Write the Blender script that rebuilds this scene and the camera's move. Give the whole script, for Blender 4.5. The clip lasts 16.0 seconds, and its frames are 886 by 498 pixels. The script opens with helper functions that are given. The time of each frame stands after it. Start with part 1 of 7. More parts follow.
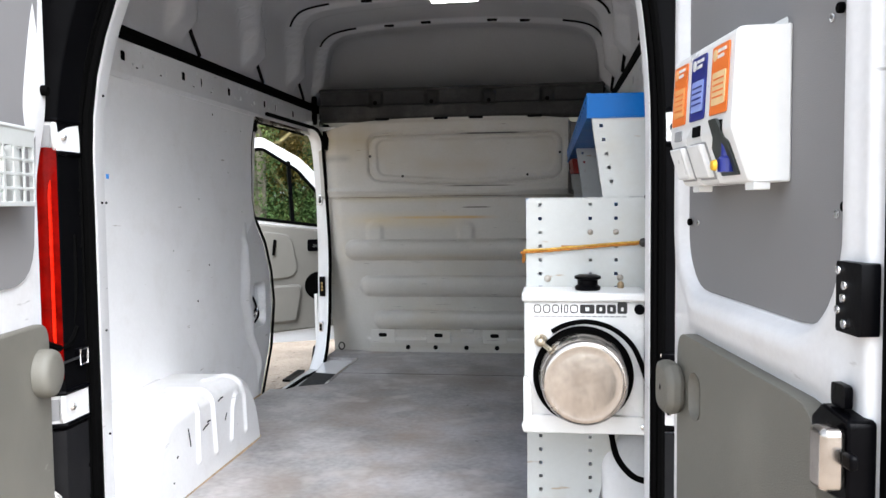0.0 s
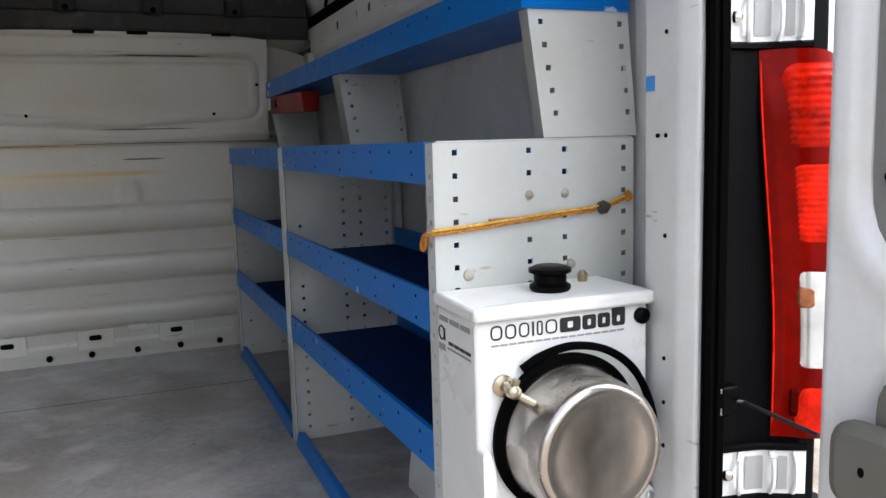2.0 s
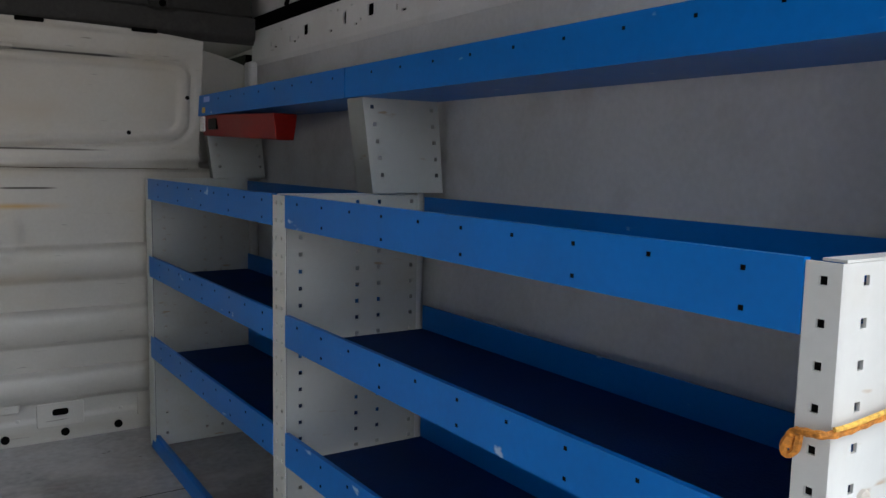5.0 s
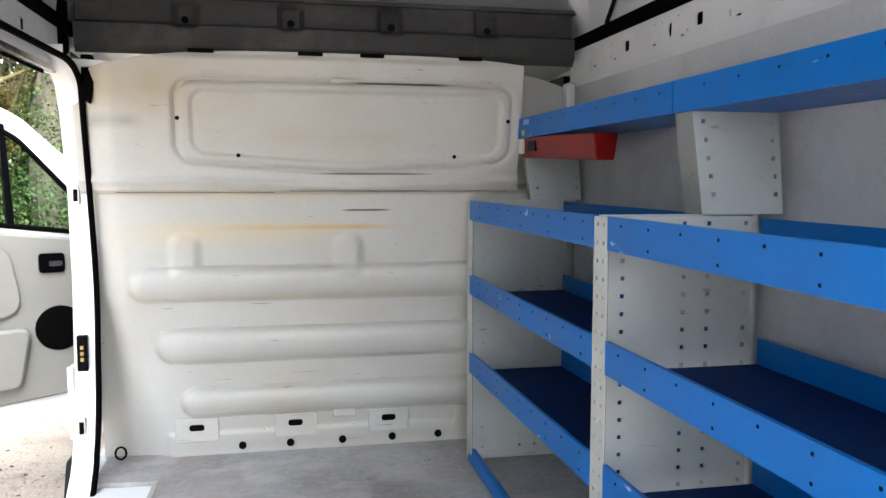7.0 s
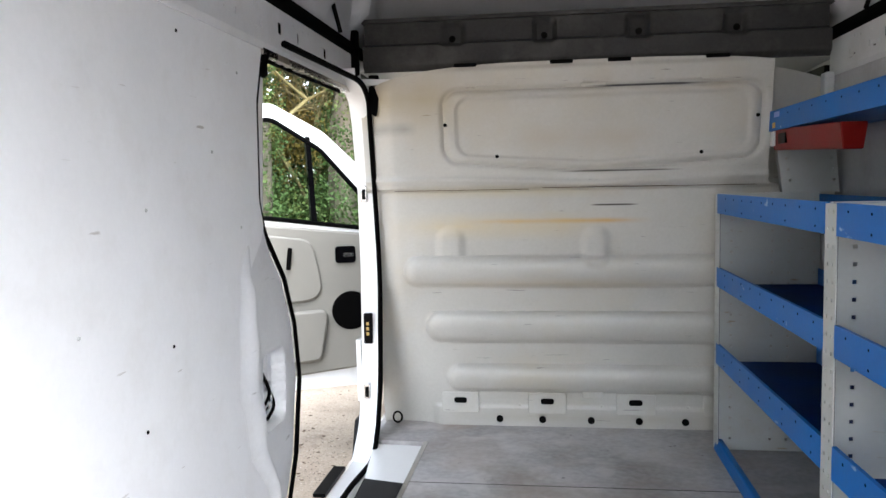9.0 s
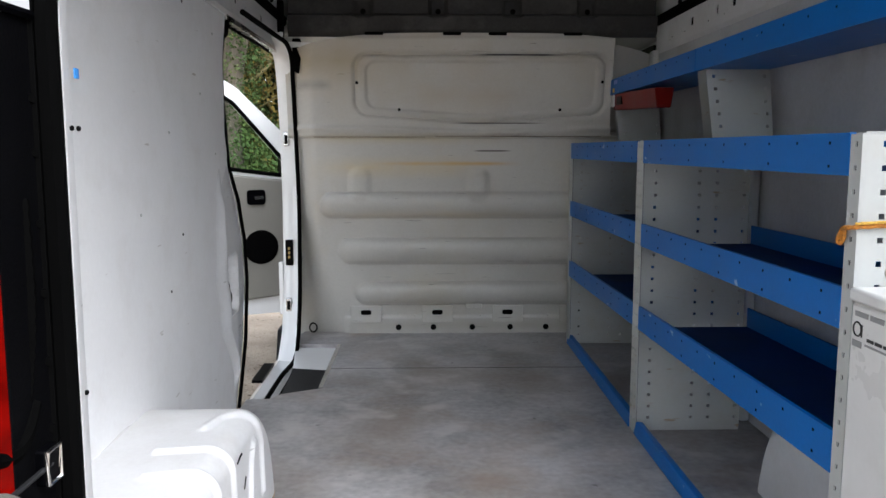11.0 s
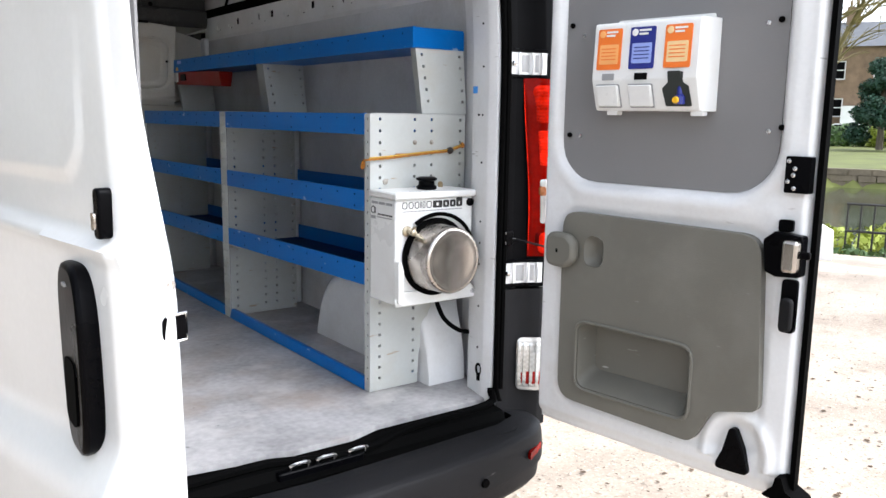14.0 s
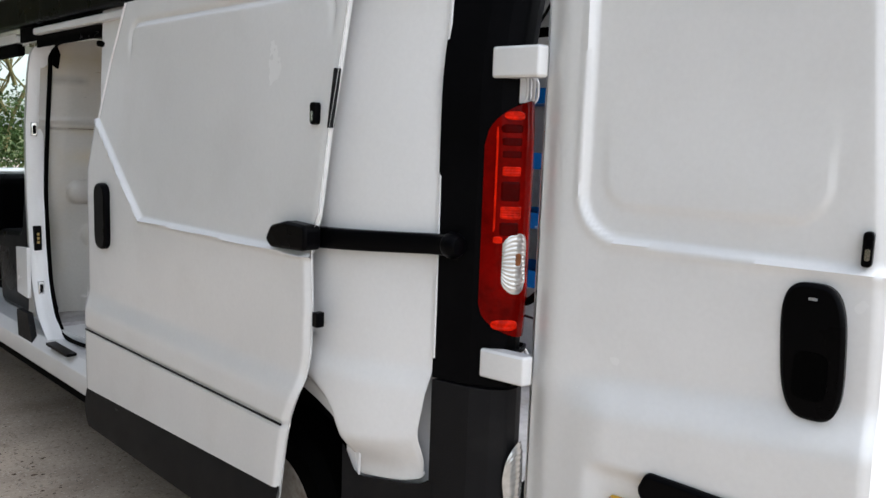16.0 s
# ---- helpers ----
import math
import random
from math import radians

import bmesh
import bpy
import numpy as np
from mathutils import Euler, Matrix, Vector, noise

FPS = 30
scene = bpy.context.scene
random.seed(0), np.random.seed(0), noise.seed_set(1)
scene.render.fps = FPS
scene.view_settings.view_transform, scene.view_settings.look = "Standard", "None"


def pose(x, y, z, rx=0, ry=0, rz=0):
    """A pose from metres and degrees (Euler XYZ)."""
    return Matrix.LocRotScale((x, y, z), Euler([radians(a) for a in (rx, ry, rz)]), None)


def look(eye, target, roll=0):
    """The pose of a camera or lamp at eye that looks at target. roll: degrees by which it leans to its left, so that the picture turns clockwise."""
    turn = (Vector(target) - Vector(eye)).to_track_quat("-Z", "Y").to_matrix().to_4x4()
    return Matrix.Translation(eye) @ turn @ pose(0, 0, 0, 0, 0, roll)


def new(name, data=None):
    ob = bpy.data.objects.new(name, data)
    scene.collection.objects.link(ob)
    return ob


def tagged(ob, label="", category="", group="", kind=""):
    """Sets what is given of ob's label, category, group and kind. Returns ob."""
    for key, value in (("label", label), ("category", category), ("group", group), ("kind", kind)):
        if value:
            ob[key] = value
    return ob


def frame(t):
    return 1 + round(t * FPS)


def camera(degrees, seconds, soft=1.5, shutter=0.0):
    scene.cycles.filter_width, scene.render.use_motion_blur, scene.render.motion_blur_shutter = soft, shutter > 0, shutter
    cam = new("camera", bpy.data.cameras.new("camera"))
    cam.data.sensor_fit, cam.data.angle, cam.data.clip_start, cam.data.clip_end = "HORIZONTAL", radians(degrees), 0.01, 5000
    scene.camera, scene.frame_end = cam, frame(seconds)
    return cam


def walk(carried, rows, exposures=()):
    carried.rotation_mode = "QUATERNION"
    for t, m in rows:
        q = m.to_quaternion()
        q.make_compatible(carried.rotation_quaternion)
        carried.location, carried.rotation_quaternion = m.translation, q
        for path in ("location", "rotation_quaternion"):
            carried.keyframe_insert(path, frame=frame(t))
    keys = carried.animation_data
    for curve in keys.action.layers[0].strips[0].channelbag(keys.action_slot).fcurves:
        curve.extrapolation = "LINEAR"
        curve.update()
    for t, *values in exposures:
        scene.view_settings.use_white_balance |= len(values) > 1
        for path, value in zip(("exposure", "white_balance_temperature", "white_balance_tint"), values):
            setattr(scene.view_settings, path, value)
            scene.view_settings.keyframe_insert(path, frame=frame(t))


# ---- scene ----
cam = camera(58.0, 16.0)
PATH = [
    (0, (0.53, -1.787, 1.469), (0.266, 0.193, 1.355), -0.6),
    (0.5, (0.288, -1.533, 1.484), (0.247, 0.462, 1.35), -1.9),
    (1, (0.13, -1.274, 1.475), (0.347, 0.702, 1.253), -2.4),
    (1.5, (0.04, -1.019, 1.481), (0.522, 0.902, 1.206), -2.4),
    (2, (0.004, -0.79, 1.478), (0.744, 1.049, 1.215), -1.6),
    (2.5, (-0.015, -0.615, 1.483), (0.922, 1.122, 1.164), -1.2),
    (3, (0.0, -0.443, 1.502), (1.055, 1.227, 1.186), -0.6),
    (3.5, (0.005, -0.242, 1.519), (1.143, 1.383, 1.263), 1.2),
    (4, (-0.051, -0.07, 1.54), (1.122, 1.532, 1.301), 1.3),
    (6.5, (-0.233, 0.064, 1.561), (0.404, 1.951, 1.381), 0.5),
    (7, (-0.178, 0.095, 1.555), (0.216, 2.048, 1.379), 0.1),
    (7.5, (-0.107, 0.133, 1.548), (0.022, 2.122, 1.374), -0.2),
    (8, (-0.098, 0.085, 1.553), (-0.198, 2.075, 1.38), -0.6),
    (8.5, (-0.108, -0.008, 1.55), (-0.382, 1.967, 1.391), -1.1),
    (11, (-0.204, -0.824, 1.454), (-0.157, 1.16, 1.206), 0.0),
    (11.5, (-0.28, -1.012, 1.478), (0.132, 0.925, 1.198), -1.2),
    (12, (-0.292, -1.207, 1.457), (0.387, 0.658, 1.209), -0.4),
    (12.5, (-0.363, -1.377, 1.5), (0.542, 0.388, 1.248), -0.2),
    (13, (-0.463, -1.455, 1.476), (0.61, 0.22, 1.272), 0.5),
    (13.5, (-0.642, -1.598, 1.478), (0.524, 0.006, 1.242), 0.6),
    (14, (-0.855, -1.8, 1.473), (0.315, -0.211, 1.146), 0.9),
    (14.5, (-1.11, -1.881, 1.459), (0.082, -0.31, 1.126), 1.2),
    (15, (-1.4, -1.775, 1.456), (-0.137, -0.253, 1.163), 1.8),
    (15.5, (-1.764, -1.49, 1.481), (-0.402, -0.045, 1.237), 2.4),
    (16, (-2.149, -1.229, 1.511), (-0.751, 0.177, 1.245), 2.1),
]
EXPOSURES = [(0, 1.5), (0.5, 1.68), (1.0, 1.7), (1.5, 1.6), (2.2, 1.08), (3.0, 0.9), (4.0, 0.85), (5.2, 1.7), (6.3, 2.95), (7.0, 2.72), (8.5, 2.58), (9.8, 1.6), (10.8, 1.28), (11.5, 1.36), (12.5, 1.58), (13.5, 1.52), (14.5, 1.2), (15.2, 0.95), (16.0, 0.8)]
walk(cam, [(t, look(eye, target, roll)) for t, eye, target, roll in PATH], [(t, stops, 6140, 10) for t, stops in EXPOSURES])

# ---- world, sun, exposure ----
world = bpy.data.worlds.new("world")
scene.world = world
world.use_nodes = True
wn, wl = world.node_tree.nodes, world.node_tree.links
sky = wn.new("ShaderNodeTexSky")
sky.sky_type, sky.sun_disc = "NISHITA", False
sky.sun_elevation, sky.sun_rotation = radians(48), radians(145)
sky.air_density, sky.dust_density = 1.0, 2.0
hsv = wn.new("ShaderNodeHueSaturation")
hsv.inputs["Saturation"].default_value = 0.3
wl.new(sky.outputs[0], hsv.inputs["Color"])
wl.new(hsv.outputs[0], wn["Background"].inputs["Color"])
wn["Background"].inputs["Strength"].default_value = 0.20
sun = new("sun", bpy.data.lights.new("sun", "SUN"))
sun.data.energy, sun.data.angle, sun.data.color = 1.5, radians(55), (0.985, 0.985, 1.0)
sun.matrix_world = look((4.2, -6.0, 8.0), (0, 0, 0))

# ---- materials ----
def mat(name, color, rough=0.5, metal=0.0, var=0.12, scale=6.0, fine=90.0, bump=0.02, spec=0.5, coat=0.0,
        tint=None, amount=0.0, spots=3.0, trans=0.0, stretch=(1, 1, 1)):
    """Principled surface with two scales of colour variation, fine relief, and stains of colour tint over amount of it."""
    m = bpy.data.materials.new(name)
    m.use_nodes = True
    n, l = m.node_tree.nodes, m.node_tree.links
    p = n["Principled BSDF"]
    p.inputs["Metallic"].default_value = metal
    p.inputs["Specular IOR Level"].default_value = spec
    p.inputs["Coat Weight"].default_value = coat
    p.inputs["Transmission Weight"].default_value = trans
    tc = n.new("ShaderNodeTexCoord")
    mp = n.new("ShaderNodeMapping")
    mp.inputs["Scale"].default_value = stretch
    l.new(tc.outputs["Object"], mp.inputs[0])
    big = n.new("ShaderNodeTexNoise")
    big.inputs["Scale"].default_value, big.inputs["Detail"].default_value = scale, 5
    small = n.new("ShaderNodeTexNoise")
    small.inputs["Scale"].default_value, small.inputs["Detail"].default_value = fine, 3
    l.new(mp.outputs[0], big.inputs["Vector"])
    l.new(mp.outputs[0], small.inputs["Vector"])
    add = n.new("ShaderNodeMath")
    add.operation = "MULTIPLY_ADD"
    l.new(small.outputs[0], add.inputs[0])
    add.inputs[1].default_value = 0.4
    l.new(big.outputs[0], add.inputs[2])
    ramp = n.new("ShaderNodeMapRange")
    ramp.inputs["From Min"].default_value, ramp.inputs["From Max"].default_value = 0.45, 0.95
    ramp.inputs["To Min"].default_value, ramp.inputs["To Max"].default_value = 1 - var, 1 + var * 0.6
    l.new(add.outputs[0], ramp.inputs[0])
    mul = n.new("ShaderNodeMix")
    mul.data_type, mul.blend_type = "RGBA", "MULTIPLY"
    mul.inputs["Factor"].default_value = 1
    mul.inputs["A"].default_value = (*color, 1)
    l.new(ramp.outputs[0], mul.inputs["B"])
    out = mul.outputs["Result"]
    if tint:
        st = n.new("ShaderNodeTexNoise")
        st.inputs["Scale"].default_value, st.inputs["Detail"].default_value, st.inputs["Roughness"].default_value = spots, 8, 0.65
        l.new(mp.outputs[0], st.inputs["Vector"])
        sr = n.new("ShaderNodeMapRange")
        sr.inputs["From Min"].default_value, sr.inputs["From Max"].default_value = 0.5, 0.78
        sr.inputs["To Max"].default_value = amount
        l.new(st.outputs[0], sr.inputs[0])
        mx = n.new("ShaderNodeMix")
        mx.data_type = "RGBA"
        mx.inputs["B"].default_value = (*tint, 1)
        l.new(sr.outputs[0], mx.inputs["Factor"])
        l.new(out, mx.inputs["A"])
        out = mx.outputs["Result"]
    l.new(out, p.inputs["Base Color"])
    rr = n.new("ShaderNodeMapRange")
    rr.inputs["To Min"].default_value, rr.inputs["To Max"].default_value = max(rough - 0.1, 0.03), min(rough + 0.12, 1)
    l.new(big.outputs[0], rr.inputs[0])
    l.new(rr.outputs[0], p.inputs["Roughness"])
    if bump:
        b = n.new("ShaderNodeBump")
        b.inputs["Strength"].default_value, b.inputs["Distance"].default_value = min(bump * 10, 1), 0.002
        l.new(small.outputs[0], b.inputs["Height"])
        l.new(b.outputs[0], p.inputs["Normal"])
    return m


def marked(m, color, along, across, cut=0.70, strength=0.6, soft=0.05):
    """Adds scuffs to a surface: short stretched marks of the given colour."""
    n, l = m.node_tree.nodes, m.node_tree.links
    p = n["Principled BSDF"]
    old = p.inputs["Base Color"].links[0].from_socket
    tc = n.new("ShaderNodeTexCoord")
    mp = n.new("ShaderNodeMapping")
    mp.inputs["Scale"].default_value = (along, along, across)
    mp.inputs["Rotation"].default_value = (0.25, 0.2, 0.1)
    l.new(tc.outputs["Object"], mp.inputs[0])
    t = n.new("ShaderNodeTexNoise")
    t.inputs["Scale"].default_value, t.inputs["Detail"].default_value = 1.0, 3
    l.new(mp.outputs[0], t.inputs["Vector"])
    r = n.new("ShaderNodeMapRange")
    r.inputs["From Min"].default_value, r.inputs["From Max"].default_value = cut, cut + soft
    r.inputs["To Max"].default_value = strength
    l.new(t.outputs[0], r.inputs[0])
    mx = n.new("ShaderNodeMix")
    mx.data_type = "RGBA"
    mx.inputs["B"].default_value = (*color, 1)
    l.new(r.outputs[0], mx.inputs["Factor"])
    l.new(old, mx.inputs["A"])
    l.new(mx.outputs["Result"], p.inputs["Base Color"])
    return m


def streak(m, color, z, x0, x1, thick, strength):
    """A run of rust or dirt along a surface at height z, between x0 and x1."""
    n, l = m.node_tree.nodes, m.node_tree.links
    p = n["Principled BSDF"]
    old = p.inputs["Base Color"].links[0].from_socket
    g = n.new("ShaderNodeTexCoord")
    sep = n.new("ShaderNodeSeparateXYZ")
    l.new(g.outputs["Object"], sep.inputs[0])
    t = n.new("ShaderNodeTexNoise")
    t.inputs["Scale"].default_value, t.inputs["Detail"].default_value = 7, 6
    l.new(g.outputs["Object"], t.inputs["Vector"])

    def math_node(op, a, b):
        k = n.new("ShaderNodeMath")
        k.operation = op
        for i, v in enumerate((a, b)):
            if isinstance(v, (int, float)):
                k.inputs[i].default_value = v
            else:
                l.new(v, k.inputs[i])
        return k.outputs[0]
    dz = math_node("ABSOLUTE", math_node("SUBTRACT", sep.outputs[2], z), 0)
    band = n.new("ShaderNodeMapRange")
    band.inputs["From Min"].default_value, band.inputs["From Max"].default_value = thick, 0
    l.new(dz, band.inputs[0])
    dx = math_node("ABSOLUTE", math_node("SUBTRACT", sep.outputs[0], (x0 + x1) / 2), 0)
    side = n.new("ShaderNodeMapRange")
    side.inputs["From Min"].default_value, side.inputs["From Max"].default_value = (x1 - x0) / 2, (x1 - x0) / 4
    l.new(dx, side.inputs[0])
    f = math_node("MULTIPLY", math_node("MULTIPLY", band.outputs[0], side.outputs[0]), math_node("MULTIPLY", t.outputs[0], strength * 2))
    mx = n.new("ShaderNodeMix")
    mx.data_type = "RGBA"
    mx.inputs["B"].default_value = (*color, 1)
    l.new(f, mx.inputs["Factor"])
    l.new(old, mx.inputs["A"])
    l.new(mx.outputs["Result"], p.inputs["Base Color"])
    return m


PAINT = mat("van_white_paint", (0.8, 0.8, 0.79), 0.22, var=0.05, scale=2.5, bump=0.0, coat=0.6, tint=(0.5, 0.47, 0.42), amount=0.12, spots=4)
PAINT.node_tree.nodes["Principled BSDF"].inputs["Coat Roughness"].default_value = 0.22
INNER = marked(mat("inner_white_paint", (0.73, 0.73, 0.73), 0.38, var=0.08, scale=4, bump=0.015, tint=(0.42, 0.38, 0.32), amount=0.3, spots=5), (0.2, 0.18, 0.16), 9, 60, 0.70, 0.6)
SIDELINING = mat("grey_side_lining", (0.58, 0.58, 0.585), 0.5, var=0.16, scale=2.5, bump=0.015, tint=(0.30, 0.275, 0.24), amount=0.5, spots=4)
LINING = marked(mat("lining_board", (0.84, 0.84, 0.84), 0.42, var=0.05, scale=3, bump=0.015, tint=(0.5, 0.45, 0.38), amount=0.18, spots=7), (0.3, 0.25, 0.2), 7, 45, 0.705, 0.6)
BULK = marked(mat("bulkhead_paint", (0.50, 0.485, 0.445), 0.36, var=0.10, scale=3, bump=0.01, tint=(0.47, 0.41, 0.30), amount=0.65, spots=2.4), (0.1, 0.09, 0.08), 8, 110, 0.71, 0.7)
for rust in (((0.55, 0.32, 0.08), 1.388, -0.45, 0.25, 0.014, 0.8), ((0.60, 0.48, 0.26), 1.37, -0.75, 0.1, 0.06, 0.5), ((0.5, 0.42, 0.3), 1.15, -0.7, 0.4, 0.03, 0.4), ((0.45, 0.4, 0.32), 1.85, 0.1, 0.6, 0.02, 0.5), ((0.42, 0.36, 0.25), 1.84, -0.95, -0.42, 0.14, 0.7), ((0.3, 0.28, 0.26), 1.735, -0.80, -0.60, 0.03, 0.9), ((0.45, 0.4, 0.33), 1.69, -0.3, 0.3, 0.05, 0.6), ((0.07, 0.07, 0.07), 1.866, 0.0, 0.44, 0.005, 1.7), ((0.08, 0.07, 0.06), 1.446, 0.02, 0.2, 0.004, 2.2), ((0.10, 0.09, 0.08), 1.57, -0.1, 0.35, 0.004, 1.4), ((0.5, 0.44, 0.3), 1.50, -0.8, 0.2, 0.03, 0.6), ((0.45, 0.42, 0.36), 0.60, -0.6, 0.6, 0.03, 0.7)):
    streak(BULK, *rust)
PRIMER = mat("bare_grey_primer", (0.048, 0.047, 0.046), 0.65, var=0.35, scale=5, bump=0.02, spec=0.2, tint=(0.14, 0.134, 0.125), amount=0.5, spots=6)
ROOFIN = mat("roof_lining_gelcoat", (0.53, 0.535, 0.545), 0.5, var=0.08, scale=3, bump=0.02, tint=(0.42, 0.41, 0.39), amount=0.25)
FLOOR = marked(marked(marked(mat("worn_grey_floor", (0.41, 0.40, 0.40), 0.42, var=0.5, scale=3.2, fine=45, bump=0.03, tint=(0.34, 0.255, 0.19), amount=0.85, spots=2.6), (0.235, 0.18, 0.135), 2.2, 3, 0.50, 0.6, 0.20), (0.55, 0.53, 0.51), 6, 8, 0.56, 0.65, 0.14), (0.05, 0.045, 0.04), 22, 30, 0.72, 0.6)
BLUE = marked(mat("shelf_blue_paint", (0.002, 0.13, 0.45), 0.36, var=0.12, scale=5, bump=0.008, spec=0.2), (0.5, 0.58, 0.68), 14, 30, 0.70, 0.7)
CREAM = marked(mat("shelf_cream_paint", (0.50, 0.515, 0.495), 0.4, var=0.06, scale=5, bump=0.008, tint=(0.40, 0.32, 0.18), amount=0.25, spots=6), (0.33, 0.22, 0.11), 9, 40, 0.69, 0.7)
WHITEBOX = mat("white_enamel", (0.78, 0.78, 0.76), 0.28, var=0.04, scale=6, bump=0.004, tint=(0.4, 0.34, 0.25), amount=0.15, spots=8)
BLACK = mat("black_rubber", (0.0014, 0.0014, 0.0014), 0.75, var=0.2, bump=0.02, spec=0.025)
BLACKPAINT = mat("black_plastic", (0.0015, 0.0015, 0.002), 0.28, var=0.2, bump=0.01, spec=0.05)
COLUMN = mat("satin_black_moulding", (0.002, 0.002, 0.0024), 0.5, var=0.25, scale=5, fine=200, bump=0.02, spec=0.04, tint=(0.007, 0.007, 0.0075), amount=0.25, spots=4)
DARK = mat("dark_hole", (0.004, 0.004, 0.004), 0.9, bump=0, spec=0.04)
BUMPER = marked(mat("grey_bumper_plastic", (0.008, 0.008, 0.009), 0.55, var=0.2, scale=8, fine=300, bump=0.05, tint=(0.06, 0.057, 0.054), amount=0.2, spec=0.15), (0.22, 0.22, 0.21), 12, 40, 0.74, 0.6)
TRIM = marked(mat("grey_green_trim_plastic", (0.142, 0.136, 0.113), 0.55, var=0.1, scale=6, fine=400, bump=0.05, tint=(0.3, 0.29, 0.26), amount=0.2), (0.5, 0.49, 0.46), 12, 50, 0.72, 0.7)
BOARD = mat("grey_felt_board", (0.2, 0.195, 0.195), 0.8, var=0.06, scale=5, fine=500, bump=0.04)
# warm tint and mottling imitate brown reflections on the steel bowl
STEEL = mat("stainless_steel", (0.52, 0.48, 0.44), 0.24, 1.0, var=0.3, scale=9, fine=60, bump=0.01, stretch=(1, 1, 1))
RIM = mat("dirty_rim_paint", (0.40, 0.37, 0.32), 0.5, var=0.35, scale=9, fine=60, bump=0.02, tint=(0.14, 0.085, 0.05), amount=0.9, spots=12)
CHROME = mat("bright_metal", (0.7, 0.7, 0.7), 0.2, 1.0, var=0.1, bump=0.0)
REDLENS = mat("red_lens", (0.17, 0.0017, 0.0008), 0.08, var=0.5, scale=12, fine=60, bump=0.0, spec=0.04)
REDCELL = mat("bright_red_lens", (0.74, 0.014, 0.002), 0.12, var=0.55, scale=30, fine=140, bump=0.0, spec=0.08)
REDDARK = mat("dark_red_lens", (0.06, 0.0006, 0.0004), 0.2, var=0.3, scale=30, bump=0.0, spec=0.04)
BULB = mat("amber_bulb", (0.28, 0.10, 0.035), 0.25, var=0.5, scale=60, bump=0)
REDSIDE = mat("lit_red_lens", (0.17, 0.002, 0.0006), 0.08, var=0.4, scale=14, fine=60, bump=0.0, spec=0.06)
REDMID = mat("ribbed_red_lens", (0.45, 0.008, 0.001), 0.12, var=0.7, scale=30, fine=140, bump=0.0, spec=0.08)
CLEAR = mat("clear_lens", (0.62, 0.62, 0.60), 0.08, 0.55, var=0.25, scale=22, fine=50, bump=0.0, coat=0.9)
LIT = mat("lit_diffuser", (0.9, 0.9, 0.88), 0.4, var=0.03, bump=0)
LIT.node_tree.nodes["Principled BSDF"].inputs["Emission Color"].default_value = (1.0, 0.97, 0.92, 1)
LIT.node_tree.nodes["Principled BSDF"].inputs["Emission Strength"].default_value = 4.0
ORANGE = mat("orange_print", (0.86, 0.2, 0.03), 0.3, var=0.04, bump=0)
PALEORANGE = mat("pale_orange_print", (0.9, 0.42, 0.14), 0.3, var=0.04, bump=0)
# shade on the blue tray floors, put into a navy colour
TRAYSHADE = mat("navy_tray_shade", (0.005, 0.032, 0.13), 0.7, var=0.3, scale=6, fine=200, bump=0.04, spec=0.12, tint=(0.02, 0.03, 0.05), amount=0.4, spots=5)
NAVY = mat("navy_print", (0.02, 0.03, 0.22), 0.3, var=0.04, bump=0)
PALEBLUE = mat("pale_blue_print", (0.3, 0.38, 0.75), 0.3, var=0.04, bump=0)
YELLOWP = mat("yellow_plate", (0.8, 0.46, 0.02), 0.35, var=0.04, bump=0)
PLATEBLUE = mat("plate_blue", (0.02, 0.08, 0.5), 0.35, var=0.04, bump=0)
INK = mat("black_print", (0.015, 0.015, 0.015), 0.45, var=0.05, bump=0)
GREYINK = mat("grey_print", (0.3, 0.3, 0.3), 0.5, var=0.05, bump=0)
ROPE = mat("orange_rope", (0.50, 0.19, 0.02), 0.75, var=0.5, scale=150, fine=300, bump=0.1)
RED = mat("red_plastic", (0.22, 0.005, 0.003), 0.35, var=0.2, bump=0.01, spec=0.2)
CABTRIM = mat("beige_grey_trim", (0.20, 0.19, 0.165), 0.6, var=0.07, fine=300, bump=0.03)
GLASS = bpy.data.materials.new("window_glass")
GLASS.use_nodes = True
gp = GLASS.node_tree.nodes["Principled BSDF"]
gp.inputs["Base Color"].default_value = (0.75, 0.82, 0.78, 1)
gp.inputs["Roughness"].default_value, gp.inputs["Transmission Weight"].default_value, gp.inputs["IOR"].default_value = 0.02, 1.0, 1.05
GRAVEL = marked(marked(marked(mat("sandy_gravel", (0.42, 0.345, 0.27), 0.9, var=0.42, scale=1.4, fine=70, bump=0.1, tint=(0.21, 0.16, 0.12), amount=0.9, spots=1.7), (0.12, 0.09, 0.065), 60, 60, 0.60, 0.7, 0.08), (0.62, 0.56, 0.48), 85, 85, 0.62, 0.6, 0.06), (0.20, 0.15, 0.11), 9, 9, 0.62, 0.55, 0.12)
STONE = mat("pebble", (0.42, 0.36, 0.29), 0.85, var=0.4, scale=9, bump=0.05)
GRASS = mat("mown_grass", (0.125, 0.14, 0.035), 0.9, var=0.35, scale=0.6, fine=20, bump=0.1)
LITTER = mat("dead_leaves", (0.09, 0.055, 0.03), 0.9, var=0.4, scale=12, bump=0.05)
BARK = mat("bark", (0.12, 0.10, 0.075), 0.9, var=0.4, scale=9, fine=60, bump=0.1, stretch=(1, 1, 0.2))
